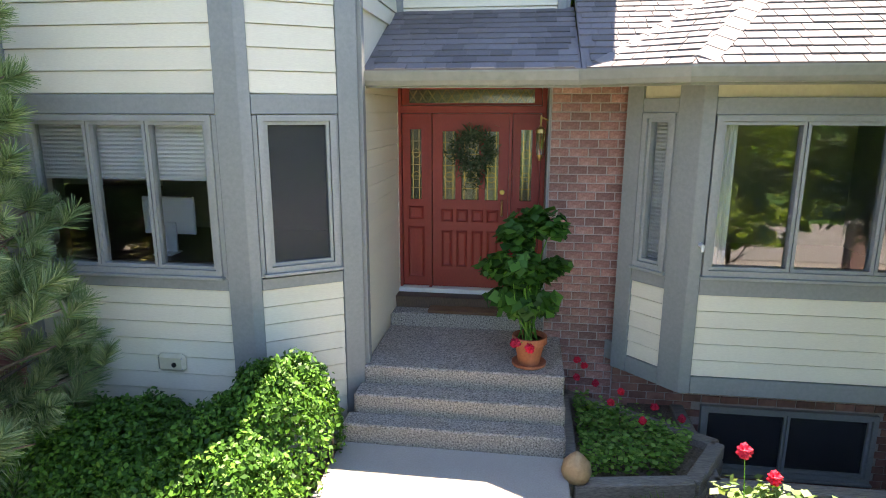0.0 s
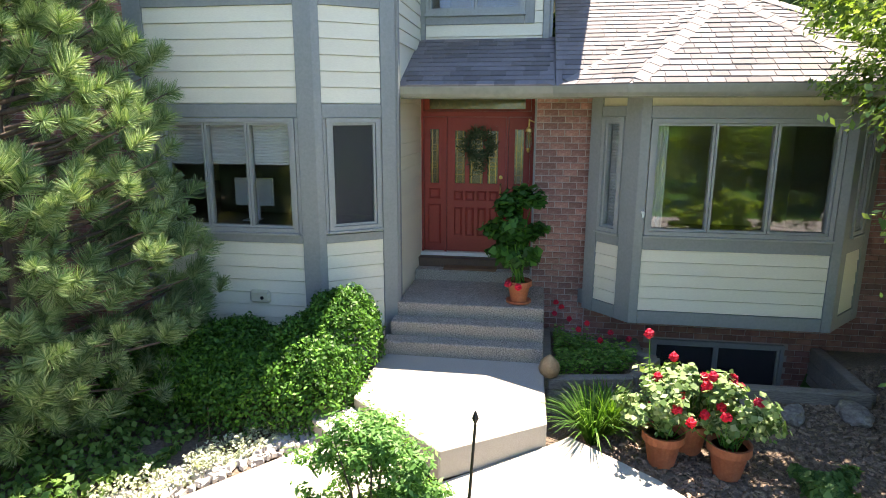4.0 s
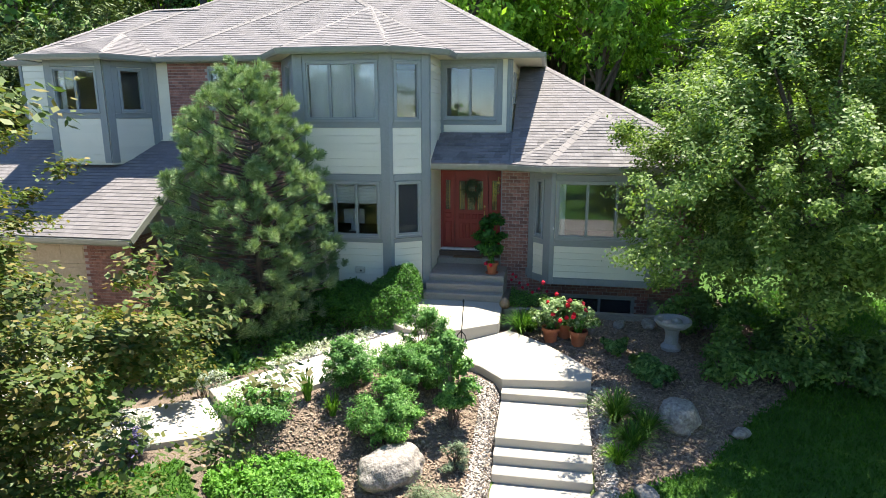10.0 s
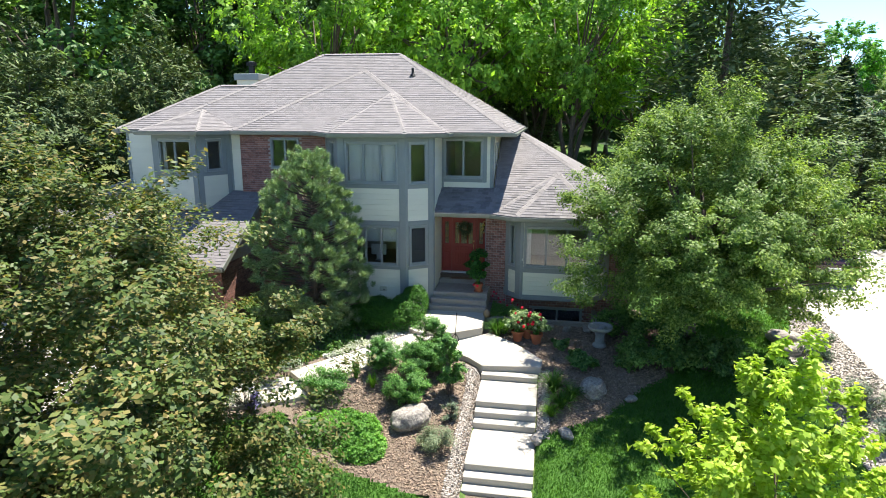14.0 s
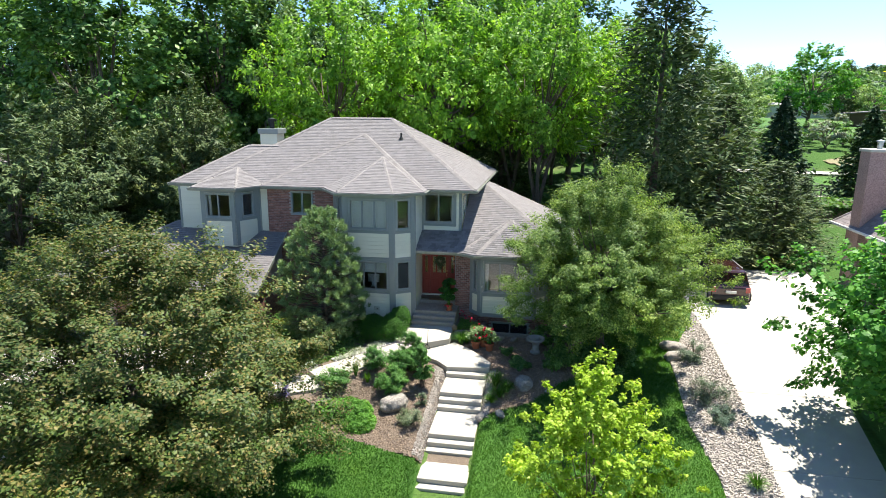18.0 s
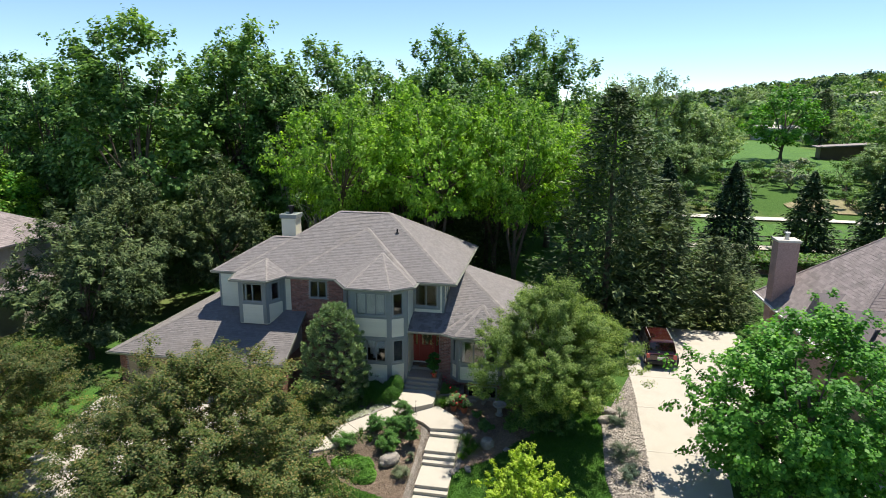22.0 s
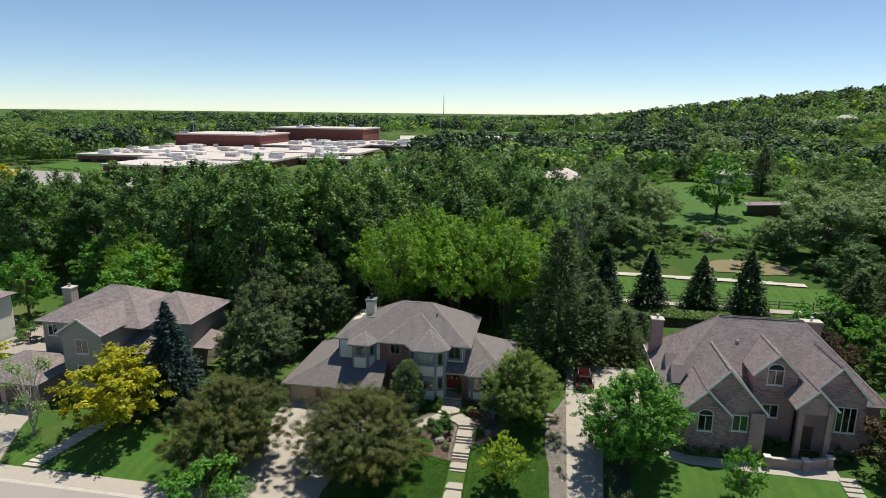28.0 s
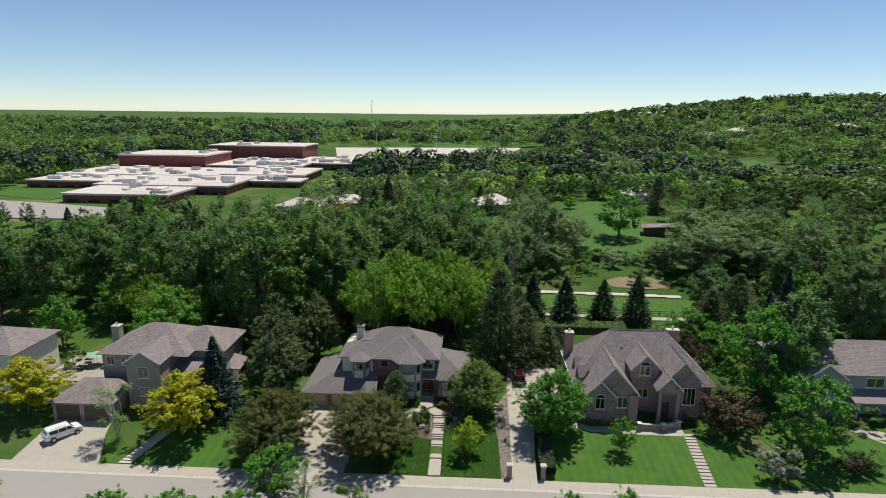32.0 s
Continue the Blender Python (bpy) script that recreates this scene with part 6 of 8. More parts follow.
# pine before the brick wall
def long_needle_pine(h, r, boughs, per, count, length, width, base=0.35):
    """Whorls of rising boughs, each set with separate starry tufts."""
    f = (np.arange(boughs) + rng.random(boughs)) / boughs
    f = f ** 1.15
    prof = np.interp(f, [0, 0.12, 0.35, 0.6, 0.85, 1.0], [0.75, 0.98, 1.0, 0.78, 0.45, 0.12])
    a = np.arange(boughs) * 2.39996 + rng.normal(size=boughs) * 0.3
    L = r * prof * rng.uniform(0.74, 1.02, boughs)
    L *= 1 - 0.34 * np.exp(-(((a + 0.6 + math.pi) % (2 * math.pi) - math.pi) / 0.75) ** 2)
    z0 = base + (h - base) * f * 0.96
    s = Solid().tube([(0, 0, -0.3), (0.04, 0, h * 0.4), (0, 0.03, h * 0.93)], [0.13, 0.09, 0.02], 8)
    cs, axs = [], []
    for k in range(boughs):
        u = np.array([math.cos(a[k]), math.sin(a[k]), 0.0])
        rise = 0.12 + 0.5 * f[k]
        end = u * L[k] + np.array([0, 0, z0[k] + rise * L[k]])
        mid = u * L[k] * 0.55 + np.array([0, 0, z0[k] + rise * L[k] * 0.35])
        s.tube([(0, 0, z0[k]), tuple(mid), tuple(end)], [0.03, 0.018, 0.006], 5, False)
        n = max(3, int(per * (0.4 + 0.6 * prof[k])))
        t = 0.35 + 0.65 * rng.random(n) ** 0.6
        t[0] = 1.0
        side = np.array([-u[1], u[0], 0])
        c = np.outer((1 - t) ** 2, [0, 0, z0[k]]) + np.outer(2 * t * (1 - t), mid) + np.outer(t ** 2, end)
        c += np.outer(rng.normal(size=n) * 0.26 * L[k] * (1.1 - 0.5 * t), side) + np.outer(np.abs(rng.normal(size=n)) * 0.13, [0, 0, 1])
        ax = unit(u * 0.8 + np.array([0, 0, 0.75]) + rng.normal(size=(n, 3)) * 0.3)
        keep = t > 0.3
        cs.append(c[keep])
        axs.append(ax[keep])
    return {"crown": quads("crown", needles(np.concatenate(cs), np.concatenate(axs), count, length, width, 1.2), L_PINE), "trunk": s.mesh("trunk", BARK, True), "h": h, "r": r}


plant("pine_tree", long_needle_pine(6.1, 2.1, 210, 7, 200, 0.17, 0.0075), -4.3, -3.85, "young long-needled pine tree with open whorled branches", turn=0, z=-1.5)

# pear tree over the right bed, crab apples by the garage drive
pear = broad("pear", L_PEAR, 7.5, 4.4, 1.2, 1650, 175, 0.078, 0.17, tight=0.045, inner=0.26, aspect=0.5, peak=0.42, rough=1.3, keep=lambda q: ((q[:, 0] > -3.5) | (q[:, 2] < 2.4)) & ((q[:, 0] > -1.7) | (q[:, 1] < 1.7)))
plant("pear_tree", pear, 7.25, -3.5, "spreading ornamental pear tree with fresh olive-green leaves", height=7.7, radius=4.8, turn=0, z=-1.4)
crab = broad("crab", L_CRAB, 8.4, 5.9, 0.4, 1900, 185, 0.092, 0.18, stems=3, tight=0.04, inner=0.26, aspect=0.55, rough=1.5, keep=lambda q: np.hypot(q[:, 0], q[:, 1]) < 5.85)
plant("crabapple_tree", crab, -6.5, -13.2, "crab apple tree with bronze-green leaves beside the drive", height=7.45, radius=6.7, turn=0, group="crab apples by the drive")
plant("crabapple_tree", crab, -19.4, -13.8, "crab apple tree with bronze-green leaves beside the drive", height=7.9, radius=6.2, turn=130, group="crab apples by the drive")
plant("golden_tree", broad("gold", L_YGREEN, 5.3, 2.25, 0.5, 560, 46, 0.115, 0.05, tight=0.045, inner=0.25, peak=0.6, up=0.3), 6.3, -13.2, "young golden-green maple tree on the lawn", turn=0)
maple = broad("maple", L_MAPLE, 8.0, 4.3, 0.5, 1500, 36, 0.15, 0.2, tight=0.048, inner=0.4, aspect=0.8)
plant("maple_tree", maple, 17.9, -7.9, "dense round maple tree with bright green leaves", height=9.0, radius=5.0, turn=0)

# shared kinds for the many trees further off
KIND = {}
for i in range(3):
    KIND["cotton", i] = broad("c", L_WOOD, 18, 5.2, 1.5, 950, 22, 0.33, 0.3, rough=0.7, tight=0.075, inner=0.45, aspect=0.7)
    KIND["willow", i] = broad("w", L_WILLOW, 13, 6.0, 0.8, 950, 24, 0.3, 0.3, tight=0.06, inner=0.4, aspect=0.6, rough=1.3)
    KIND["fcotton", i] = broad("c", L_FAR if i else L_WOOD, 18, 5.6, 1.5, 420, 13, 0.48, 0.3, tight=0.07, inner=0.5, aspect=0.75)
for i in range(2):
    KIND["locust", i] = broad("l", L_LOCUST, 13, 6.3, 4.5, 820, 30, 0.27, 0.26, stems=3, tight=0.045, inner=0.4, flat=0.8)
    KIND["maple", i] = broad("m", L_MAPLE, 10, 4.5, 1.0, 520, 20, 0.28, 0.22, tight=0.06, inner=0.45, aspect=0.75)
    KIND["fmaple", i] = broad("m", L_FAR if i else L_MAPLE, 10, 4.8, 0.8, 340, 13, 0.4, 0.22, tight=0.075, inner=0.5, aspect=0.75)
    KIND["fwillow", i] = broad("w", L_WILLOW, 13, 6.2, 0.8, 340, 13, 0.46, 0.3, tight=0.075, inner=0.5)
    KIND["spruce", i] = conifer(L_SPRUCE, 11, 4.2, 34, 12, 26, 0.55, power=0.8)
    KIND["dpine", i] = conifer(L_DPINE, 15, 4.2, 40, 13, 40, 0.46, droop=-0.02, base=0.6, power=0.5, aspect=0.26, ragged=0.32, trunk_r=0.24)
    KIND["fdpine", i] = broad("p", L_DPINE, 15, 4.0, 0.5, 300, 14, 0.55, 0.24, tight=0.075, inner=0.35, aspect=0.35, peak=0.5, up=0.7)
KIND["street", 0] = broad("m", L_MAPLE, 7, 3.2, 0.9, 620, 44, 0.13, 0.15, tight=0.06, inner=0.35, aspect=0.75, rough=1.3)
KIND["rpine", 0] = broad("p", L_DPINE, 10, 4.8, 0.2, 1100, 26, 0.36, 0.2, tight=0.045, inner=0.3, aspect=0.24, peak=0.35, up=0.7)
KIND["bspruce", 0] = conifer(L_BSPRUCE, 11, 3.5, 36, 11, 24, 0.42)
KIND["grey", 0] = broad("g", L_GREY, 6, 3.0, 0.6, 110, 20, 0.33, 0.15, stems=2, tight=0.13)
KIND["yellow", 0] = broad("y", L_YELLOW, 9, 4.3, 1.0, 640, 24, 0.3, 0.18, tight=0.06, inner=0.3)
KIND["purple", 0] = broad("p", L_PURPLE, 6, 3.8, 0.4, 380, 24, 0.24, 0.15, stems=3, tight=0.065)
KIND["sparse", 0] = broad("s", L_WILLOW, 9, 3.0, 1.5, 110, 16, 0.24, 0.12, stems=3, bark=PALEBARK, tight=0.13)
KIND["shrub", 0] = broad("b", L_WOOD, 3, 2.0, 0.1, 90, 26, 0.22, 0.06, stems=3, tight=0.14)
SAY = {"cotton": ("cottonwood_tree", "tall cottonwood tree in full green leaf"), "willow": ("willow_tree", "pale grey-green spreading willow tree"), "locust": ("locust_tree", "honey locust with airy bright green canopy"),
       "maple": ("shade_tree", "round shade tree in green leaf"), "spruce": ("spruce_tree", "dark green conical spruce tree"), "dpine": ("austrian_pine", "tall dark pine with ragged branches"), "rpine": ("austrian_pine", "broad rounded grey-green pine beside the garage"), "bspruce": ("blue_spruce", "blue-grey conical spruce tree"),
       "grey": ("olive_tree", "silvery-leaved russian olive tree"), "yellow": ("golden_locust", "golden yellow locust tree"), "purple": ("plum_tree", "dark purple-leaved plum tree"), "sparse": ("birch_tree", "thin pale-stemmed tree with sparse leaves"), "shrub": ("shrub", "rounded leafy green garden shrub")}
for far, near_kind in (("street", "maple"), ("fcotton", "cotton"), ("fmaple", "maple"), ("fwillow", "willow"), ("fdpine", "dpine")):
    SAY[far] = SAY[near_kind]
COUNT = {k[0]: sum(1 for j in KIND if j[0] == k[0]) for k in KIND}


def tree(kind, x, y, h=None, r=None, label=None, group=""):
    name, say = SAY[kind]
    return plant(name, KIND[kind, int(rng.integers(COUNT[kind]))], x, y, label or say, "shrub" if kind == "shrub" else "tree", h, r, group=group)


# behind the house: locusts, tall pine, spruce row
for x, y, h, r in ((-10.3, 14.8, 16.6, 6.0), (-2.5, 15.4, 17.2, 6.6), (4.2, 15.2, 15.8, 5.6), (-6.5, 21, 17.5, 6.2), (2.0, 21.5, 17.2, 6.2), (9.0, 22, 15, 5.2)):
    tree("locust", x, y, h, r, group="locusts behind the house")
for x, y, h, r in ((-31, 17.5, 24, 6.8), (-24, 24, 23, 6.4), (-38, 22, 21.5, 6.4), (-17, 31, 21, 6.2), (-5, 39, 22, 6.0), (3, 41, 21.5, 5.8), (-28, 36, 20.5, 6.2)):
    tree("cotton", x, y, h, r, group="wood behind the houses")
for x, y, h, r in ((-19.5, 24, 19.5, 3.4), (-15.5, 25, 17, 3.0), (11.5, 38, 18.5, 3.6), (15, 41, 17.5, 3.4), (-14, 19, 13, 2.6)):
    tree("sparse", x, y, h, r, "tall thin poplar with sparse grey-green leaves")
for x, y, h, r in ((11.2, 10.8, 17.3, 5.2), (14.5, 18, 12, 3.6), (15.6, 13.4, 10.5, 4.0), (19.6, 14.6, 6.8, 3.0), (22.0, 17.5, 5.5, 2.6)):
    tree("dpine", x, y, h, r)
for x, y, h in ((25.0, 30.9, 9.4), (32.7, 32.2, 8.4), (39.2, 31.6, 9.7), (18.4, 30.3, 9.8), (16.0, 25, 8)):
    tree("spruce", x, y, h, 3.7, group="spruce row by the creek")
tree("rpine", -22.8, -0.2, 10.4, 5.0)
for x, y, h, r in ((-25.5, 8, 11.5, 5.2), (-29, 13, 11.5, 4.8), (-20, 12.5, 12, 4.8)):
    tree("rpine", x, y, h, r, "broad rounded dark pine behind the garage")
tree("bspruce", -30.3, -5.8, 11.4, 4.7)
tree("bspruce", 66, 28, 13, 3.4)
tree("yellow", -33.0, -10.6, 8.8, 5.2)
tree("yellow", -57.5, -7.5, 8.0, 5.4)
tree("sparse", -41.2, -13.0, 9.0, 3.0)
tree("maple", -45.4, 11.5, 12.5, 6)
tree("locust", -46.5, 15.5, 12, 5.8)
tree("maple", -67, 14, 10, 4)
for x, y, h, r in ((-66, 0, 4.0, 2.2), (-60, 6.5, 3.2, 1.9), (-62, -2, 3.0, 2.0)):
    tree("shrub", x, y, h, r)
tree("maple", 26.7, -11.4, 5.4, 1.7)
tree("purple", 42.5, -6.0, 6.0, 4.6)
tree("maple", 50.5, 2.5, 16.0, 6.2)
tree("cotton", 57.0, 6.0, 17.0, 6.2)
tree("maple", 51.5, -10.5, 11.0, 5.0)
tree("grey", 45.5, -14.8, 4.4, 3.0)
tree("shrub", 40.5, -6.2, 2.0, 1.5)
for x, y, h, r in ((62, -3.5, 3.0, 2.4), (57, -13, 3.2, 2.2), (66, -5.5, 2.0, 1.6), (46, 3, 3.5, 2.6), (44, 9, 4, 2.4)):
    tree("shrub", x, y, h, r)
tree("purple", 55.5, -13.5, 2.6, 2.2)
for x, y, h, r in ((23.6, -5.5, 1.0, 0.8), (25.0, -5.6, 0.8, 0.9), (26.6, -5.5, 1.1, 0.8), (28.2, -5.4, 0.9, 0.8), (29.4, -5.5, 0.8, 0.7), (31.2, -2.6, 1.2, 0.9), (32.4, -2.5, 1.0, 0.8), (37.2, -4.0, 1.1, 0.9), (38.6, -4.0, 1.0, 0.9), (47.5, -2.5, 2.6, 2.0), (50.0, -5.5, 2.2, 1.9), (53.0, -3.0, 2.8, 2.2)):
    tree("shrub", x, y, h, r)
for x, y, h, r in ((20.8, 50, 3.6, 2.6), (24.0, 53, 3.0, 2.4), (45.0, 51.5, 2.4, 2.6), (62.0, 46, 4.2, 3.0), (66.0, 40, 4.6, 3.2), (58.0, 44, 3.0, 2.4), (70.0, 47, 5.0, 3.4), (16.5, 53, 4.5, 3.0)):
    tree("shrub", x, y, h, r, "rough willow scrub on the creek bank")
tree("purple", 44.5, 12.5, 5.5, 2.6)
# across the street, near the camera's line
tree("maple", -16.5, -22.6, 6.8, 3.2)
tree("sparse", -12.5, -24.2, 6.0, 2.2)
tree("shrub", -7.0, -23.6, 2.8, 1.8)
tree("shrub", -50, -26, 2.6, 2.4)
tree("street", 17.5, -31, 7.6, 3.0)
tree("street", 23.0, -31, 8.0, 3.4)
for x, y, h, r in ((12.5, -31.5, 6.7, 3.0), (7.5, -32, 6.5, 2.8), (28, -32, 6.7, 3.2), (-18, -31.5, 6.6, 3.2), (-24.5, -32, 6.7, 3.4), (-31, -32, 6.6, 3.4), (-11, -32.5, 6.6, 3.0)):
    tree("street", x, y, h, r, group="trees across the street")

# across the street, mirrored in the windows
for x, y, h, r in ((-14, -38, 8, 4.0), (-6, -40, 8, 4), (2, -38, 7.5, 3.2), (8, -39, 8, 3.4), (-24, -41, 8, 4.2), (30, -42, 8, 4), (14, -42, 8, 3.8), (-34, -43, 8, 4)):
    tree("street", x, y, h, r, group="trees across the street")

# behind the brown brick house
for k, x, y, h, r in (("maple", 47, 24, 7, 4), ("dpine", 52, 27, 9, 4), ("cotton", 54, 33, 11, 4.6), ("maple", 50, 17, 7, 4), ("dpine", 58, 30, 11, 4.2), ("bspruce", 60, 22, 11, 4.2), ("maple", 43, 22, 5, 3.2), ("purple", 45, 18, 4.5, 2.4)):
    tree(k, x, y, h, r)

# park: great tree, olives, creek edge
tree("maple", 48.3, 88, 13.5, 6.8, "great round shade tree alone on the park lawn")
tree("grey", 41.5, 62.8, 4.6, 2.8)
tree("dpine", 70, 127, 13, 4.5)
tree("willow", 70, 180, 17, 9)
tree("maple", 41, 132, 5, 2.8)
for x, y, h, r in ((60, 58, 13.5, 8.6), (69, 66, 14, 9), (64, 76, 13, 8), (53, 63, 7, 4.5), (74, 56, 11, 7), (22, 66, 15.5, 7.6), (29, 70, 13, 6.8), (17, 58, 14.5, 7), (26, 58, 8, 5), (80, 74, 12, 8), (88, 62, 12, 7), (34, 76, 8, 5), (14, 66, 12, 6.5), (10, 56, 12, 6)):
    tree("willow", x, y, h, r)
for x, y, h, r in ((36, 152, 9, 4.5), (58, 158, 11, 5.5), (76, 140, 12, 5), (84, 122, 12, 6), (90, 100, 12, 6), (98, 140, 12, 6), (112, 130, 12, 6.5), (126, 145, 11, 6), (30, 128, 9, 5), (24, 140, 10, 5)):
    tree("fcotton", x, y, h, r, group="wood behind the houses")
for x, y, h, r in ((32, 60, 2.8, 2.4), (35, 58, 2.2, 2.0), (47, 58, 2.6, 2.4), (52, 57, 3.0, 2.6), (27, 49, 2.4, 2.2), (40, 68, 3.0, 2.6), (55, 67, 4.5, 3.2), (33, 66, 3.2, 2.6), (37, 67, 3.0, 2.8), (45, 66, 3.2, 2.6), (49, 65, 3.6, 2.8), (30, 52, 2.5, 2.0), (56, 50, 3.5, 2.8), (13, 50, 4, 3)):
    tree("shrub", x, y, h, r)


def clear(x, y):
    """Open places where no wood grows."""
    if 9 < x < 72 and y < 70:
        return False
    if 30 < x < 68 and 66 < y < 152:
        return False
    if -190 < x < -56 and 118 < y < 326 or -238 < x < -108 and 92 < y < 142:
        return False
    if -115 < x < 60 and 294 < y < 428:
        return False
    if 134 < x < 186 and 205 < y < 310:
        return False
    if -56 < x < -28 and -20 < y < 12:
        return False
    if 20 < x < 80 and -20 < y < 16:
        return False
    if -24 < x < 24 and y < 24:
        return False
    return True


def r_hill(x, y):
    """Whether a place lies below the rise of the far hill."""
    return gz(x, y) < 9.5


for ring, (xa, xb, ya, yb, n, gap) in enumerate(((-95, 100, 22, 75, 130, 5.6), (-140, 170, 75, 140, 170, 6.5), (-60, 260, 140, 300, 170, 9.0))):
    put = []
    tries = 0
    while len(put) < n and tries < 9000:
        tries += 1
        x, y = rng.uniform(xa, xb), rng.uniform(ya, yb)
        if not clear(x, y) or any((x - a) ** 2 + (y - b) ** 2 < gap ** 2 for a, b in put):
            continue
        put.append((x, y))
        roll = rng.random()
        if ring == 0:
            kind = "cotton" if roll < 0.5 else "willow" if roll < 0.66 else "dpine" if roll < 0.78 else "maple" if roll < 0.93 else "locust"
        else:
            kind = "cotton" if roll < 0.4 else "willow" if roll < 0.58 else "maple" if roll < 0.78 else "dpine" if roll < 0.88 else "spruce" if roll < 0.95 else "yellow" if roll < 0.965 else "locust"
        hh = {"cotton": 22.5, "willow": 11, "dpine": 14, "maple": 10.5, "locust": 12, "spruce": 11, "yellow": 8}[kind] * rng.uniform(0.8, 1.1)
        top = 21.0 if y < 60 else 20.0 - 0.012 * y
        if x > 8:
            top = 16.5
        if x < -45 and y > 45:
            top = 14.5
        hh = min(hh, (top - gz(x, y)) * rng.uniform(0.8, 1.0)) if r_hill(x, y) else hh * 0.62
        if ring or y > 42:
            kind = {"cotton": "fcotton", "maple": "fmaple", "willow": "fwillow", "dpine": "fdpine", "locust": "fmaple"}.get(kind, kind)
        tree(kind, x, y, hh, group="wood behind the houses")


# far woods out to the plains, as one body
def far_woods(n, leaf, seed, y0, y1, hmin, hmax, name, label):
    g = np.random.default_rng(seed)
    u = g.random(n * 2)
    y = y0 + (y1 - y0) * u ** 1.6
    x = (g.random(n * 2) - 0.5) * 2 * (0.95 * (y + 85))
    ok = np.array([clear(a, b) for a, b in zip(x, y)])
    dens = np.sin(x * 0.011 + seed) * np.cos(y * 0.008 + seed * 2) + 0.3 * np.sin(x * 0.05) + ease(0, 500, x) * 0.6
    ok &= dens > -0.35 + ease(450, 1500, y) * 0.55
    x, y = x[ok][:n], y[ok][:n]
    m = len(x)
    h = g.uniform(hmin, hmax, m)
    z = land(x, y)
    per = np.where(y < 500, 120, 40)
    tot = int(per.sum())
    idx = np.repeat(np.arange(m), per)
    d = unit(g.normal(size=(tot, 3)))
    d[:, 2] = np.abs(d[:, 2]) * 1.0 - 0.35
    lump = 1 + 0.22 * np.sin(d[:, 0] * 5 + idx) * np.sin(d[:, 1] * 5 + 2 * idx) * np.cos(d[:, 2] * 4 + idx)
    rad = h[idx] * g.uniform(0.36, 0.46, tot) * lump
    c = np.stack([x[idx] + d[:, 0] * rad, y[idx] + d[:, 1] * rad, z[idx] + h[idx] * 0.55 + d[:, 2] * h[idx] * 0.5], 1)
    size = h[idx] * np.where(per[idx] > 50, 0.13, 0.21)
    nm = unit(d + np.array([0, 0, 0.35]) + g.normal(size=(tot, 3)) * 0.35)
    a = unit(np.cross(nm, g.normal(size=(tot, 3))))
    b = np.cross(nm, a)
    s = (size * g.uniform(0.6, 1.3, tot))[:, None]
    q = np.stack([c - a * s / 2, c + b * s * 0.4, c + a * s / 2, c - b * s * 0.4], 1)
    whole(name, quads(name, q, leaf), leaf, label, "woods", kind="stuff")


far_woods(1900, L_FAR, 1, 135, 1500, 7, 14, "far_woods", "green broadleaf woods running to the skyline")
far_woods(1300, L_WOOD, 5, 150, 1300, 7, 13, "far_woods", "fresh green trees among the distant woods")
far_woods(600, L_LOCUST, 6, 150, 1200, 6, 11, "far_woods", "pale green locusts among the distant woods")
far_woods(1500, L_SPRUCE, 2, 180, 1400, 8, 15, "far_woods", "dark conifers among the distant woods")
far_woods(1200, L_WILLOW, 3, 135, 1300, 6, 11, "far_woods", "pale willows among the distant woods")
far_woods(90, L_YELLOW, 4, 160, 1200, 6, 10, "far_woods", "yellow trees dotted through the distant woods")


# ---- planting near the walks ----
def mound(x0, x1, y0, y1, top, n, size, leaf, name, label, category="shrub", shell=0.22, aspect=0.6, ground=None):
    """A hedge-like mass: leaves in a ragged shell under top(x, y), which may be below the ground to leave it out."""
    x, y = rng.uniform(x0, x1, n * 3), rng.uniform(y0, y1, n * 3)
    t = top(x, y)
    g = land(x, y) if ground is None else np.full(len(x), ground)
    keep = t - g > 0.05
    x, y, t, g = x[keep][:n], y[keep][:n], t[keep][:n], g[keep][:n]
    m = len(x)
    sprig = 0.06 * np.sin(x * 9.1 + 1.7 * np.sin(y * 7)) * np.sin(y * 8.3) + 0.05 * np.sin(x * 23) * np.sin(y * 21)
    z = np.maximum(t + sprig - shell * rng.random(m) ** 1.8 * 1.6, g + 0.02 * rng.random(m))
    e = 0.04
    sx, sy = (top(x + e, y) - top(x - e, y)) / (2 * e), (top(x, y + e) - top(x, y - e)) / (2 * e)
    out = unit(np.stack([-np.clip(sx, -3, 3), -np.clip(sy, -3, 3), np.ones(m)], 1))
    c = np.stack([x, y, z], 1) + rng.normal(size=(m, 3)) * 0.02
    q = leaves(c, out, np.full(m, size), aspect, 0.35, 0.75)
    t_ob = thing(name, label, category)
    part("foliage", quads("foliage", q, leaf), leaf, t_ob)
    stems = Solid()
    for _ in range(26):
        i = int(rng.integers(m))
        stems.tube([(x[i], y[i], g[i] - 0.05), (x[i] + rng.normal() * 0.05, y[i] + rng.normal() * 0.05, max(z[i] - 0.05, g[i] + 0.03))], [0.012, 0.005], 5, False)
    tagged(part("stem", stems, BARK, t_ob), kind="stuff")
    return t_ob


def dome(cx, cy, rx, ry, h, base, square=2.4):
    def f(x, y):
        r = (np.abs((x - cx) / rx) ** square + np.abs((y - cy) / ry) ** square)
        return np.where(r < 1, base + h * np.clip(1 - r, 0, 1) ** 0.42, -99.0)
    return f


def joined(*fs):
    return lambda x, y: np.maximum.reduce([f(x, y) for f in fs])


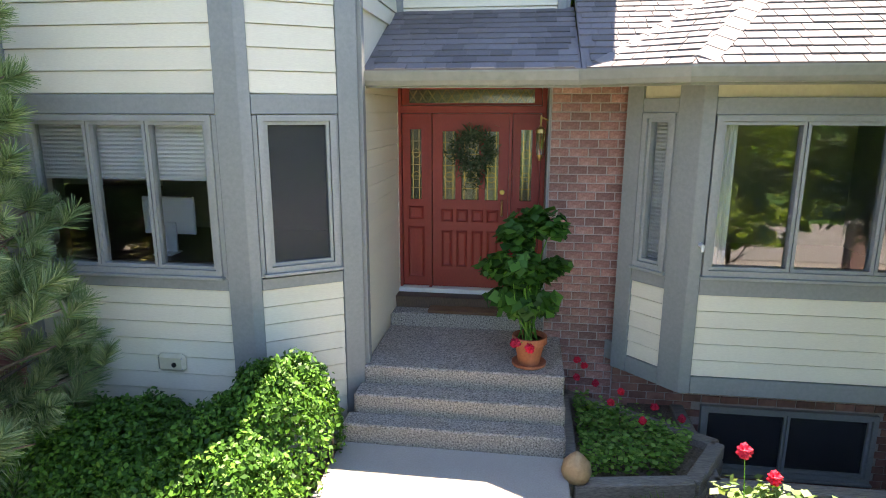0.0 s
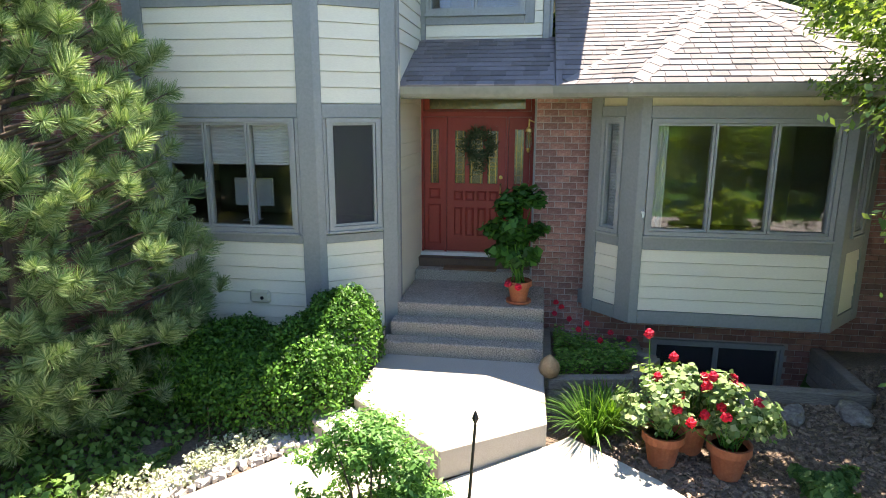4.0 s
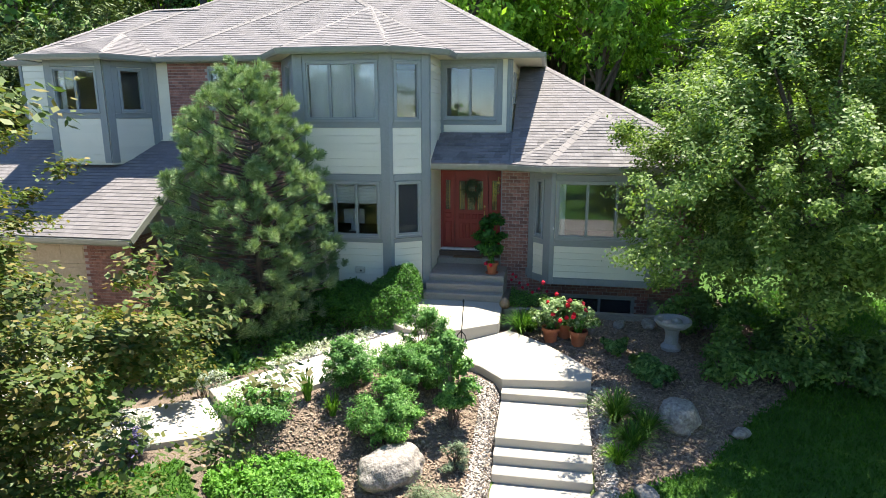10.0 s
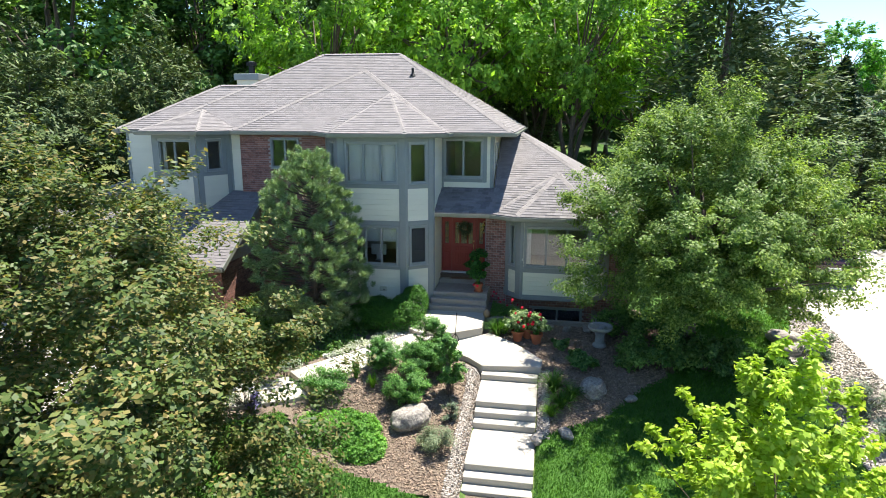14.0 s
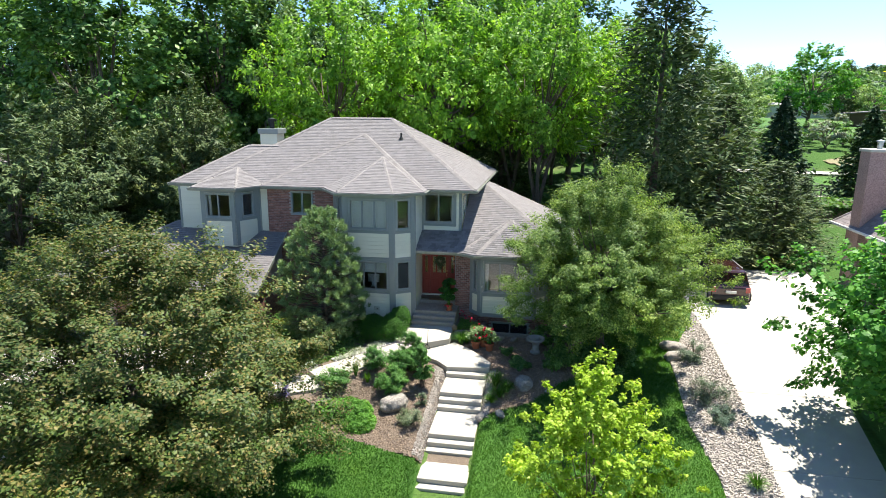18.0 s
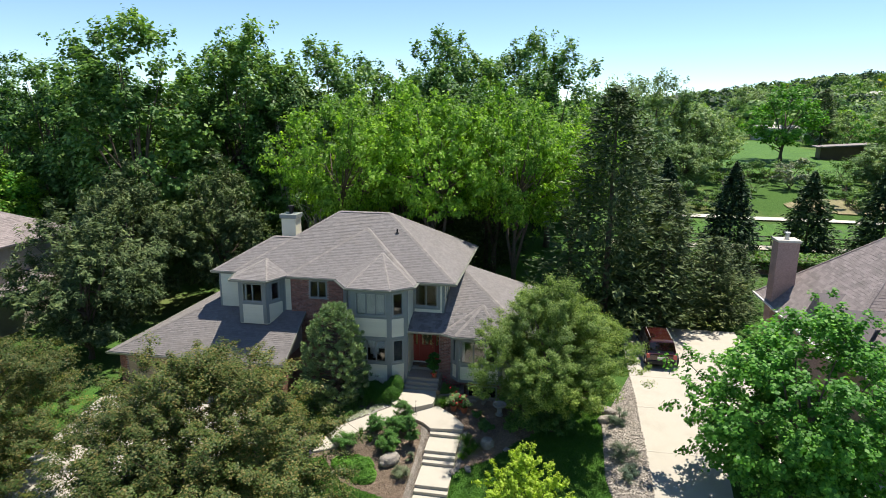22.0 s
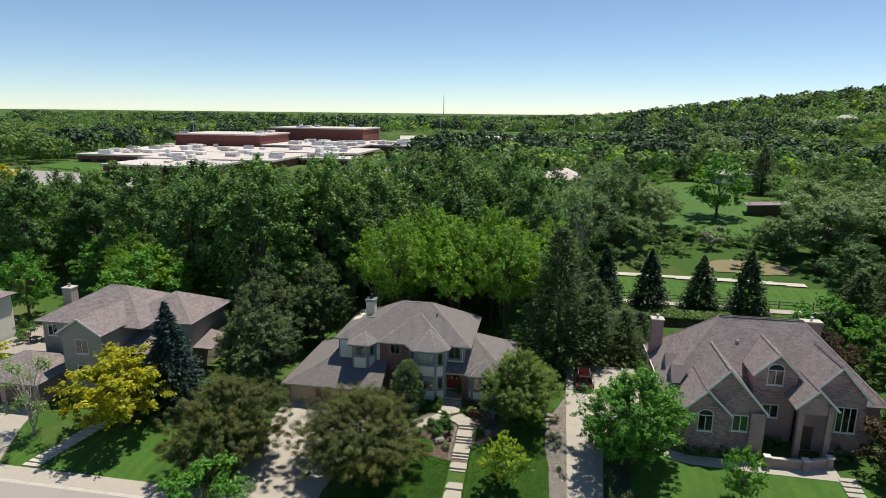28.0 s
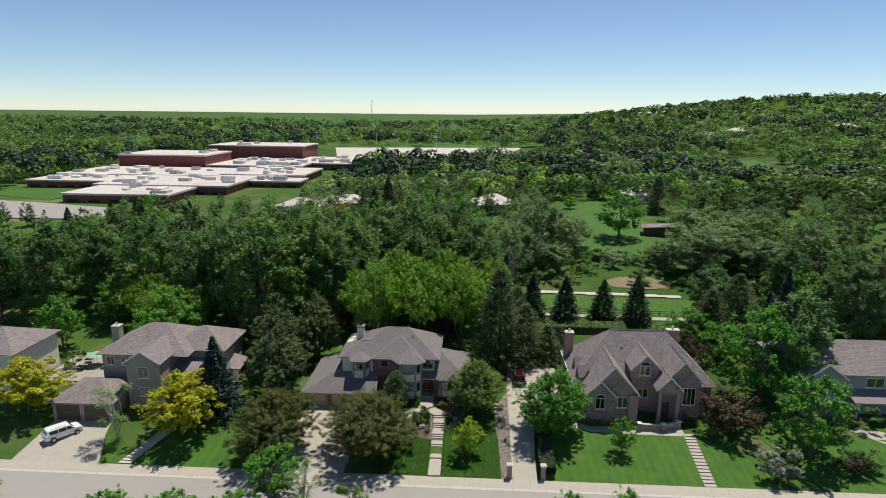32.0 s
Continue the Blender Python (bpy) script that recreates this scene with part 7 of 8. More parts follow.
# dark ground cover below the pine
mound(-7.1, -2.6, -6.4, -2.4, lambda x, y: np.where((y + 4.3 > 1.32 * (x + 2.5)) & (y > -6.2), land(x, y) + 0.14 + 0.08 * np.sin(3.1 * x + 1) * np.sin(2.7 * y) + 0.05 * np.sin(7 * x) * np.sin(6 * y), -99.0), 15000, 0.085, L_WOOD, "vinca_ground_cover", "dark leafy ground cover in the shade of the pine", "plant", shell=0.14)

# evergreen bushes under the bay
tops = joined(dome(-1.3, -2.62, 0.5, 0.6, 1.12, -1.0), dome(-1.55, -3.05, 0.66, 0.72, 0.95, -1.1), dome(-2.1, -3.15, 0.75, 0.65, 0.75, -1.1), dome(-2.6, -2.85, 0.9, 0.7, 0.8, -1.1), dome(-3.5, -2.8, 0.9, 0.65, 0.66, -1.15), dome(-4.3, -2.6, 0.9, 0.6, 0.6, -1.2))
mound(-5.2, -0.86, -3.85, -2.2, tops, 70000, 0.047, L_BUSH, "boxwood_bush", "dense glossy green boxwood bushes below the bay window")


def bushy(name, label, x, y, h, r, n, size, leaf, aspect=0.4, category="shrub", lift=0.0, up=0.4, tight=0.2, z=None):
    """A free-standing shrub: sprays of leaves on stems."""
    t = thing(name, label, category)
    z0 = gz(x, y) if z is None else z
    q, p = crown(h, r, 0.08 * h + lift, max(30, n // 45), 45, size, 0.25, tight, 1.0, up, aspect)
    t.matrix_basis = pose(x, y, z0, 0, 0, float(rng.uniform(0, 360)))
    part("foliage", quads("foliage", q, leaf), leaf, t)
    s = Solid()
    for i in rng.choice(len(p), min(len(p), 22), replace=False):
        s.tube([(rng.normal() * 0.04, rng.normal() * 0.04, -0.05), tuple(p[i] * np.array([0.5, 0.5, 0.55])), tuple(p[i])], [0.012, 0.008, 0.003], 5, False)
    tagged(part("stem", s, BARK, t), kind="stuff")
    return t


for x, y, h, r in ((-0.2, -5.35, 1.15, 0.56), (-1.32, -6.5, 0.95, 0.5), (-0.4, -6.3, 1.0, 0.56), (-0.55, -7.3, 1.05, 0.6), (0.1, -5.9, 0.95, 0.48)):
    bushy("garden_shrub", "leafy green shrub in the mulch bed", x, y, h, r, 15000, 0.05, L_SHRUB, 0.42, tight=0.12)
bushy("clematis_vine", "tall twining green vine on a stake", 0.55, -6.75, 1.75, 0.42, 13000, 0.06, L_SHRUB, 0.5, tight=0.13)
bushy("lavender_bush", "rounded grey-green lavender mound", 0.62, -8.85, 0.62, 0.52, 4200, 0.075, L_LAV, 0.16, up=0.9)
bushy("lavender_bush", "small grey-green lavender mound", 0.75, -7.75, 0.4, 0.26, 1500, 0.07, L_LAV, 0.16, up=0.9)
bushy("low_shrub", "low spreading bright green shrub beside the walk", -2.55, -7.75, 0.6, 0.6, 7000, 0.055, L_SHRUB, 0.45)
mound(-3.4, -0.6, -10.0, -7.6, joined(dome(-1.85, -8.55, 1.05, 0.72, 0.62, -2.15), dome(-1.2, -9.05, 0.7, 0.6, 0.5, -2.25), dome(-2.6, -8.5, 0.6, 0.5, 0.45, -2.05)), 24000, 0.055, L_LIME, "ground_cover", "bright green mounded ground cover", aspect=0.7)
for x, y, h, r in ((5.0, -2.6, 1.0, 0.6), (6.0, -2.3, 1.1, 0.8), (5.9, -4.2, 0.85, 0.75), (5.4, -4.9, 0.7, 0.55), (4.2, -5.0, 0.45, 0.4), (3.9, -4.7, 0.4, 0.3), (6.6, -4.9, 0.8, 0.6), (3.55, -3.9, 0.35, 0.25), (7.6, -4.6, 0.7, 0.8), (6.8, -3.6, 0.8, 0.8), (8.3, -4.0, 0.7, 0.7)):
    bushy("shade_shrub", "green shrub in the shade of the pear tree", x, y, h, r, 3000, 0.1, L_WOOD, 0.55)
for x, y, h, r in ((11.0, -3.4, 0.9, 0.6), (10.9, -6.2, 0.8, 0.75), (11.0, -7.4, 0.75, 0.6)):
    bushy("border_shrub", "feathery grey-green shrub in the gravel strip", x, y, h, r, 2600, 0.1, L_LAV, 0.2, up=0.9)
for x, y, h, r in ((-6.4, -6.3, 1.0, 0.8), (-5.6, -4.6, 0.9, 0.7), (-6.6, -3.0, 1.2, 0.9), (-5.3, -7.6, 0.6, 0.5)):
    bushy("shade_shrub", "dark green shrub in the shade of the pine", x, y, h, r, 2600, 0.09, L_WOOD, 0.5)
for x, y in ((-3.4, -10.2), (-4.6, -10.6), (-5.2, -9.9)):
    bushy("burning_bush", "green and bronze-tipped shrub by the drive", x, y, 1.3, 0.85, 4200, 0.085, L_CRAB, 0.5)
bushy("catmint", "grey-green catmint with violet flowers", -4.35, -8.55, 0.55, 0.42, 1800, 0.07, L_LAV, 0.2, up=0.9)
bushy("catmint", "spray of violet catmint flowers", -4.1, -8.8, 0.68, 0.34, 420, 0.04, L_VIOLET, 0.5, up=0.9)


def blades(name, label, x, y, h, r, n, leaf, width=0.016, category="plant", z=None):
    """A tuft of arching strap leaves."""
    t = thing(name, label, category)
    t.matrix_basis = pose(x, y, gz(x, y) if z is None else z)
    a = rng.uniform(0, 2 * math.pi, n)
    L = h * rng.uniform(0.75, 1.25, n)
    reach = r * rng.uniform(0.25, 1.1, n)
    out = []
    seg = 5
    for k in range(seg):
        f0, f1 = k / seg, (k + 1) / seg
        row = []
        for f, sgn in ((f0, -1), (f0, 1), (f1, 1), (f1, -1)):
            rad = 0.05 + reach * f ** 1.4
            zz = L * (f - 0.55 * (reach / r) * f ** 3)
            w = width * (1 - f ** 2.5) * 0.5 * sgn + 0.0006 * sgn
            row.append(np.stack([rad * np.cos(a) - w * np.sin(a), rad * np.sin(a) + w * np.cos(a), zz], 1))
        out.append(np.stack(row, 1))
    part("leaves", quads("leaves", np.concatenate(out), leaf), leaf, t)
    return t


for x, y, h, r in ((1.55, -3.25, 0.68, 0.6), (1.75, -3.05, 0.6, 0.5), (3.3, -6.3, 0.65, 0.6), (3.5, -6.95, 0.5, 0.45), (3.25, -7.3, 0.35, 0.3), (11.35, -10.3, 0.5, 0.4), (3.75, -6.6, 0.5, 0.42)):
    blades("daylily", "clump of arching green daylily leaves", x, y, h, r, 210, L_BLADE)
for x, y, h in ((-1.95, -7.0, 0.62), (-1.45, -7.15, 0.45), (-4.1, -5.5, 0.5), (-4.4, -5.9, 0.45)):
    blades("iris_clump", "upright green iris leaves", x, y, h, 0.16, 90, L_BLADE, 0.02)
mound(-3.3, -1.5, -5.75, -3.4, lambda x, y: np.where(np.abs((y + 4.6) - 1.32 * (x + 2.42)) < 0.34, land(x, y) + 0.1 + 0.04 * np.sin(9 * x) * np.sin(8 * y), -99.0), 5200, 0.04, L_SILVER, "snow_in_summer", "edging of white-flowering silver ground cover", "plant", shell=0.06)
mound(-4.3, -3.5, -7.3, -6.5, dome(-4.0, -6.5, 0.35, 0.3, 0.3, -1.35), 1500, 0.04, L_SILVER, "snow_in_summer", "tuft of silver ground cover beside the walk", "plant", shell=0.06)


def boulder(x, y, rx, ry, rz, name, label, mat=ROCK, sink=0.3, seed=0):
    bm = bmesh.new()
    bmesh.ops.create_icosphere(bm, subdivisions=4, radius=1.0)
    for v in bm.verts:
        d = v.co.normalized()
        k = 1 + 0.22 * noise.noise(d * 1.3 + Vector((seed, 3, 1))) + 0.1 * noise.noise(d * 3.1 + Vector((seed, 0, 5))) + 0.03 * noise.noise(d * 9)
        v.co = Vector((d.x * rx, d.y * ry, d.z * rz)) * k
        if v.co.z > 0.72 * rz:
            v.co.z = 0.72 * rz + (v.co.z - 0.72 * rz) * 0.3
    me = bpy.data.meshes.new(name)
    bm.to_mesh(me)
    bm.free()
    me.shade_smooth()
    me.materials.append(mat)
    return whole(name, me, mat, label, "boulder", at=pose(x, y, gz(x, y) + rz * (1 - sink) * 0.6, 0, 0, seed * 40))


boulder(-0.2, -8.05, 0.55, 0.36, 0.34, "boulder", "flat-topped pale granite boulder in the bed", seed=1)
boulder(4.35, -6.2, 0.36, 0.32, 0.32, "boulder", "grey rounded boulder in the shady bed", seed=2)
for i, (x, y, s) in enumerate(((3.1, -2.5, 0.18), (3.75, -2.5, 0.15), (4.4, -2.4, 0.17), (5.0, -2.45, 0.15), (5.7, -2.3, 0.18), (5.3, -6.4, 0.14), (2.95, -8.1, 0.2), (3.6, -8.0, 0.18), (10.35, -2.4, 0.4), (10.3, -3.2, 0.35))):
    boulder(x, y, s * 1.3, s * 0.8, s * 0.7, "edging_stone", "rough pale stone edging the bed", ROCK, seed=i + 5)


def scatter(name, label, poly, n, size, mat, lift=0.0, flat=0.4, category="gravel"):
    """Loose pieces strewn over an area: small uneven lumps in one body."""
    xs, ys = [p[0] for p in poly], [p[1] for p in poly]
    x, y = rng.uniform(min(xs), max(xs), n * 2), rng.uniform(min(ys), max(ys), n * 2)
    k = poly_has(poly)(x, y)
    x, y = x[k][:n], y[k][:n]
    m = len(x)
    c = np.stack([x, y, land(x, y) + lift], 1)
    a = rng.uniform(0, 6.28, m)
    s = size * rng.uniform(0.5, 1.5, m)
    l, w = s, s * rng.uniform(0.3, 0.8, m)
    ux, uy = np.stack([np.cos(a), np.sin(a), rng.normal(size=m) * 0.25], 1) * l[:, None] / 2, np.stack([-np.sin(a), np.cos(a), rng.normal(size=m) * 0.25], 1) * w[:, None] / 2
    top = np.array([0, 0, 1.0]) * (s * flat)[:, None]
    b = [c - ux - uy, c + ux - uy * 0.8, c + ux * 0.9 + uy, c - ux * 0.9 + uy * 0.9]
    t = [p * 0.75 + c * 0.25 + top for p in b]
    q = [np.stack(t, 1)] + [np.stack([b[i], b[(i + 1) % 4], t[(i + 1) % 4], t[i]], 1) for i in range(4)]
    whole(name, quads(name, np.concatenate(q), mat), mat, label, category, kind="stuff")


front_bed = [(-3.2, -8.4), (-2.0, -9.6), (0.2, -10.2), (1.25, -10.5), (1.25, -5.6), (0.8, -5.2), (0.0, -4.75), (-0.75, -5.3), (-2.1, -6.9), (-2.9, -7.9)]
side_bed = [(1.4, -3.4), (2.1, -3.95), (3.0, -4.9), (2.95, -8.2), (4.6, -7.2), (5.6, -5.95), (6.4, -5.3), (6.8, -3.0), (6.3, -0.9), (2.4, -1.7), (1.4, -2.3)]
scatter("bark_chips", "loose brown bark chips strewn over the bed", front_bed, 9000, 0.06, CHIP, -0.015, 0.25, "mulch")
scatter("bark_chips", "loose brown bark chips strewn over the shady bed", side_bed, 12000, 0.06, CHIP, -0.015, 0.25, "mulch")
scatter("pebbles", "pale pebbles along the walk", [(0.75, -5.25), (1.28, -5.6), (1.28, -10.4), (0.95, -10.3), (0.95, -6.2)], 2600, 0.05, PEBBLE, -0.01, 0.5)
scatter("pebbles", "pale pebbles along the walk", [(2.9, -5.3), (3.2, -5.3), (3.2, -8.2), (2.9, -8.2)], 1400, 0.05, PEBBLE, -0.01, 0.5)
scatter("pebbles", "river pebbles along the drive", [(12.0, -17.3), (12.1, -1.5), (12.2, 2.5), (11.2, -0.5), (10.1, -3.5), (10.0, -7.5), (10.4, -10), (10.6, -17.3)], 14000, 0.09, PEBBLE, 0.015, 0.4)
scatter("white_stones", "white stones along the shady edge of the walk", [(-1.5, -3.5), (-1.2, -3.75), (-3.2, -5.85), (-3.5, -5.5)], 900, 0.08, STONE, 0.0, 0.5)


def turf(name, label, poly, n, h=0.06):
    """Blades over a lawn."""
    xs, ys = [p[0] for p in poly], [p[1] for p in poly]
    x, y = rng.uniform(min(xs), max(xs), n * 2), rng.uniform(min(ys), max(ys), n * 2)
    k = poly_has(poly)(x, y)
    x, y = x[k][:n], y[k][:n]
    m = len(x)
    c = np.stack([x, y, land(x, y) - 0.005], 1)
    a = rng.uniform(0, 6.28, m)
    w = 0.012 * np.stack([np.cos(a), np.sin(a), np.zeros(m)], 1)
    tip = np.stack([rng.normal(size=m) * 0.03, rng.normal(size=m) * 0.03, h * rng.uniform(0.5, 1.3, m)], 1)
    whole(name, quads(name, np.stack([c - w, c + w, c + w * 0.3 + tip, c - w * 0.3 + tip], 1), L_GRASS), L_GRASS, label, "grass", kind="stuff")


turf("grass_blades", "short mown grass blades", [(-3.4, -8.6), (-2.0, -9.7), (0.2, -10.3), (1.25, -10.6), (1.25, -17.3), (-5.6, -17.3), (-6.2, -13), (-5.5, -10)], 60000)
turf("grass_blades", "short mown grass blades", [(2.9, -8.3), (3.2, -7.98), (4.6, -7.15), (5.6, -5.85), (6.4, -5.2), (6.8, -3.0), (6.4, -0.4), (9.5, 1.5), (11.0, -0.8), (10.05, -3.5), (10.0, -7.5), (10.4, -10), (10.6, -17.3), (2.9, -17.3)], 100000)


# ---- things by the door ----
def flowers(parent, pts, r=0.03, mat=PINK, n=26):
    """Round heads of small petals, each a bloom of its own on one of three shapes."""
    heads = []
    for k in range(3):
        bm = bmesh.new()
        bmesh.ops.create_icosphere(bm, subdivisions=3, radius=r * 1.25)
        for v in bm.verts:
            d = v.co.normalized()
            v.co *= 1 + 0.75 * noise.noise(d * 3.4 + Vector((k * 7, 2, 1)))
        me = bpy.data.meshes.new("bloom")
        bm.to_mesh(me)
        bm.free()
        me.materials.append(mat)
        heads.append(me)
    for i, p in enumerate(pts):
        part("bloom", heads[i % 3], mat, parent, "bright pink-red bloom").location = p


def potted(name, label, x, y, z, rim, height, plant_h, plant_r, n, leaf, blooms, saucer=True, size=0.075):
    t = thing(name, label, "potted plant")
    t.matrix_basis = pose(x, y, z)
    h0 = 0.025 if saucer else 0.0
    pot = part("pot", Solid().lathe([(rim * 0.62, h0), (rim * 0.86, height * 0.76), (rim, height * 0.77), (rim, height), (rim * 0.88, height), (rim * 0.82, height * 0.86)], 28), TERRA, t, "terracotta pot", smooth=False)
    part("soil", Solid().lathe([(rim * 0.81, height * 0.8), (rim * 0.8, height * 0.86)], 20), SOIL, t)
    if saucer:
        part("saucer", Solid().lathe([(rim * 0.75, 0.0), (rim * 0.98, 0.012), (rim, 0.04), (rim * 0.94, 0.04), (rim * 0.8, 0.024)], 24), TERRA, t)
    q, p = crown(plant_h, plant_r, 0.12, max(24, n // 18), 18, size, 0.2, 0.19, 1.0, 0.5, 0.95)
    q = q + np.array([0, 0, height * 0.85])
    p = p + np.array([0, 0, height * 0.85])
    part("leaves", quads("leaves", q, leaf), leaf, t)
    s = Solid()
    for i in rng.choice(len(p), min(len(p), 20), replace=False):
        s.tube([(rng.normal() * 0.04, rng.normal() * 0.04, height * 0.82), tuple(p[i] * np.array([0.5, 0.5, 0.8])), tuple(p[i])], [0.009, 0.007, 0.004], 5, False)
    tagged(part("stem", s, L_MAPLE, t), kind="stuff")
    if len(blooms):
        flowers(t, blooms, 0.032)
    for b_ in blooms:
        part("flower_stalk", Solid().tube([(b_[0] * 0.3, b_[1] * 0.3, height * 0.85), (b_[0] * 0.8, b_[1] * 0.8, (height + b_[2]) * 0.5), tuple(b_)], [0.005, 0.004, 0.003], 5), L_MAPLE, t)
    return t


potted("potted_geranium", "tall geranium with red blooms in a terracotta pot on the stoop", 0.72, -1.42, -0.3, 0.165, 0.3, 1.2, 0.36, 2600, L_BUSH, [(-0.19, -0.18, 1.13), (0.0, -0.34, 0.3), (-0.13, -0.28, 0.32)], size=0.115)
for x, y, hh in ((2.2, -3.45, 0.62), (2.78, -3.55, 0.7), (2.5, -3.2, 0.6)):
    bl = [(rng.uniform(-0.4, 0.4), rng.uniform(-0.4, 0.3), rng.uniform(0.5, 1.0)) for _ in range(6)] + [(-0.2, 0.02, 1.32 if x < 2.4 else 0.98)]
    potted("potted_geranium", "pink geraniums in a terracotta pot by the walk", x, y, gz(x, y) - 0.02, 0.2, 0.34, hh, 0.4, 1700, L_GERANIUM, bl, False, 0.062)

mat_ob = whole("doormat", Solid().box(-0.42, -0.49, -0.149, 0.36, -0.12, -0.115), COIR, "worn brown coir doormat before the threshold", "doormat", bevel=0.006)
wr_t = thing("door_wreath", "green leafy wreath hanging on the red door", "wreath")
a = rng.uniform(0, 2 * math.pi, 1100)
rr_ = 0.185 + rng.normal(size=1100) * 0.05
wc = np.stack([0.04 + rr_ * np.cos(a), -0.05 - np.abs(rng.normal(size=1100)) * 0.035, 1.66 + rr_ * np.sin(a)], 1)
droop = np.stack([0.06 + rng.normal(size=150) * 0.09, np.full(150, -0.06), 1.38 + rng.normal(size=150) * 0.07], 1)
part("leaves", quads("leaves", leaves(np.concatenate([wc, droop]), np.tile([0, -1.0, 0], (1250, 1)), np.full(1250, 0.085), 0.16, 0.1, 0.9), L_WREATH), L_WREATH, wr_t)
part("hoop", Solid().tube([(0.04 + 0.19 * math.cos(k * math.pi / 12), -0.03, 1.66 + 0.19 * math.sin(k * math.pi / 12)) for k in range(25)], [0.014] * 25, 6), BARK, wr_t)
cov = thing("utility_cover", "cream plastic wall outlet cover on the siding", "vent cover")
part("plate", Solid().box(-2.61, -2.235, -0.225, -2.34, -2.165, -0.055), SOFFIT, cov, bevel=0.03)
part("port", Solid().tube([(-2.44, -2.245, -0.15), (-2.44, -2.22, -0.15)], [0.022, 0.022], 12), IRON, cov, "dark round port")
for dx in (-0.11, 0.11):
    for dz in (-0.05, 0.05):
        part("screw", Solid().tube([(-2.475 + dx, -2.241, -0.14 + dz), (-2.475 + dx, -2.23, -0.14 + dz)], [0.006, 0.006], 8), STEEL, cov)
lan = thing("wall_lantern", "small brass lantern on the brick beside the door", "lantern")
part("arm", Solid().tube([(0.87, -0.5, 1.98), (0.78, -0.5, 2.02), (0.77, -0.5, 1.93)], [0.01] * 3, 8), BRASS, lan)
part("globe", Solid().lathe([(0.035, 1.64), (0.045, 1.7), (0.045, 1.86)], 12, (0.77, -0.5, 0)), GLASS, lan, "clear glass globe")
part("cap", Solid().lathe([(0.05, 1.86), (0.045, 1.9), (0.012, 1.93), (0.006, 2.04)], 12, (0.77, -0.5, 0)), BRASS, lan)
part("base", Solid().lathe([(0.012, 1.58), (0.03, 1.62), (0.036, 1.64)], 12, (0.77, -0.5, 0)), BRASS, lan)
tap = thing("wall_tap", "small white hose tap on the bay trim", "tap")
part("spout", Solid().tube([(2.2, -1.38, 0.92), (2.2, -1.46, 0.92), (2.2, -1.47, 0.87)], [0.02, 0.018, 0.014], 8), WHITE, tap)

# timber planter with geraniums, and an ornament
tp = thing("timber_planter", "weathered landscape-timber planter of red geraniums", "planter")
ring = [(1.1, -0.75), (2.45, -1.62), (2.08, -2.25), (1.1, -2.42)]
for lvl in range(3):
    for (xa, ya), (xb, yb) in zip(ring, ring[1:] + ring[:1]):
        part("timber", Solid().bar((xa, ya, -1.24 + 0.15 * lvl), (xb, yb, -1.24 + 0.15 * lvl), 0.13, 0.143), TIMBER, tp, bevel=0.012)
part("soil", Solid().prism(ring[::-1], -1.2, -0.95), SOIL, tp)
pq = rng.uniform(size=(5200, 2)) * np.array([1.2, 1.5]) + np.array([1.15, -2.3])
inside = poly_has([(1.2, -0.95), (2.25, -1.6), (2.0, -2.1), (1.2, -2.28)])(pq[:, 0], pq[:, 1])
pq = pq[inside]
pc = np.stack([pq[:, 0], pq[:, 1], -0.83 + rng.normal(size=len(pq)) * 0.06], 1)
part("leaves", quads("leaves", leaves(pc, np.tile([0, 0, 1.0], (len(pc), 1)), np.full(len(pc), 0.046), 0.95), L_SHRUB), L_SHRUB, tp)
flowers(tp, [(1.4, -1.1, -0.6), (1.62, -1.3, -0.58), (1.9, -1.5, -0.62), (1.75, -1.75, -0.64), (1.5, -1.5, -0.6), (1.3, -0.9, -0.5), (2.1, -1.7, -0.62), (1.2, -1.2, -0.5), (1.22, -0.95, -0.42)], 0.025)
orn = whole("stone_ornament", Solid().lathe([(0.05, 0.0), (0.1, 0.03), (0.125, 0.1), (0.11, 0.17), (0.06, 0.23), (0.015, 0.27)], 18, (1.12, -2.42, -0.87)), surface("gourd_glaze", (0.3, 0.17, 0.08), (0.48, 0.32, 0.17), 18, 5, 0.6, 0.3, 0.004), "brown teardrop garden ornament on the planter corner", "ornament", smooth=True)
ww = thing("window_well", "timber-edged sunken window well", "window well", kind="structure")
for p0, p1 in (((2.3, -2.1), (2.3, -0.7)), ((2.3, -2.1), (4.7, -2.1)), ((4.7, -2.1), (4.7, -0.7))):
    for lvl in range(5):
        part("timber", Solid().bar((*p0, -1.06 - 0.2 * lvl), (*p1, -1.06 - 0.2 * lvl), 0.14, 0.192), TIMBER, ww, bevel=0.012)

# bird bath, garden hook
bb = thing("bird_bath", "grey cast-concrete bird bath in the shady bed", "bird bath")
z0 = gz(4.7, -3.5)
part("pedestal", Solid().lathe([(0.2, 0.0), (0.21, 0.06), (0.14, 0.14), (0.13, 0.34), (0.17, 0.46)], 20, (4.7, -3.5, z0)), CAST, bb)
part("bowl", Solid().lathe([(0.16, 0.45), (0.3, 0.52), (0.37, 0.6), (0.37, 0.66), (0.32, 0.66), (0.2, 0.58)], 28, (4.7, -3.5, z0)), CAST, bb)
part("perch", Solid().lathe([(0.11, 0.585), (0.1, 0.64), (0.03, 0.68)], 12, (4.78, -3.45, z0)), CAST, bb)
hk = thing("garden_hook", "black wrought-iron garden hook by the walk", "garden hook")
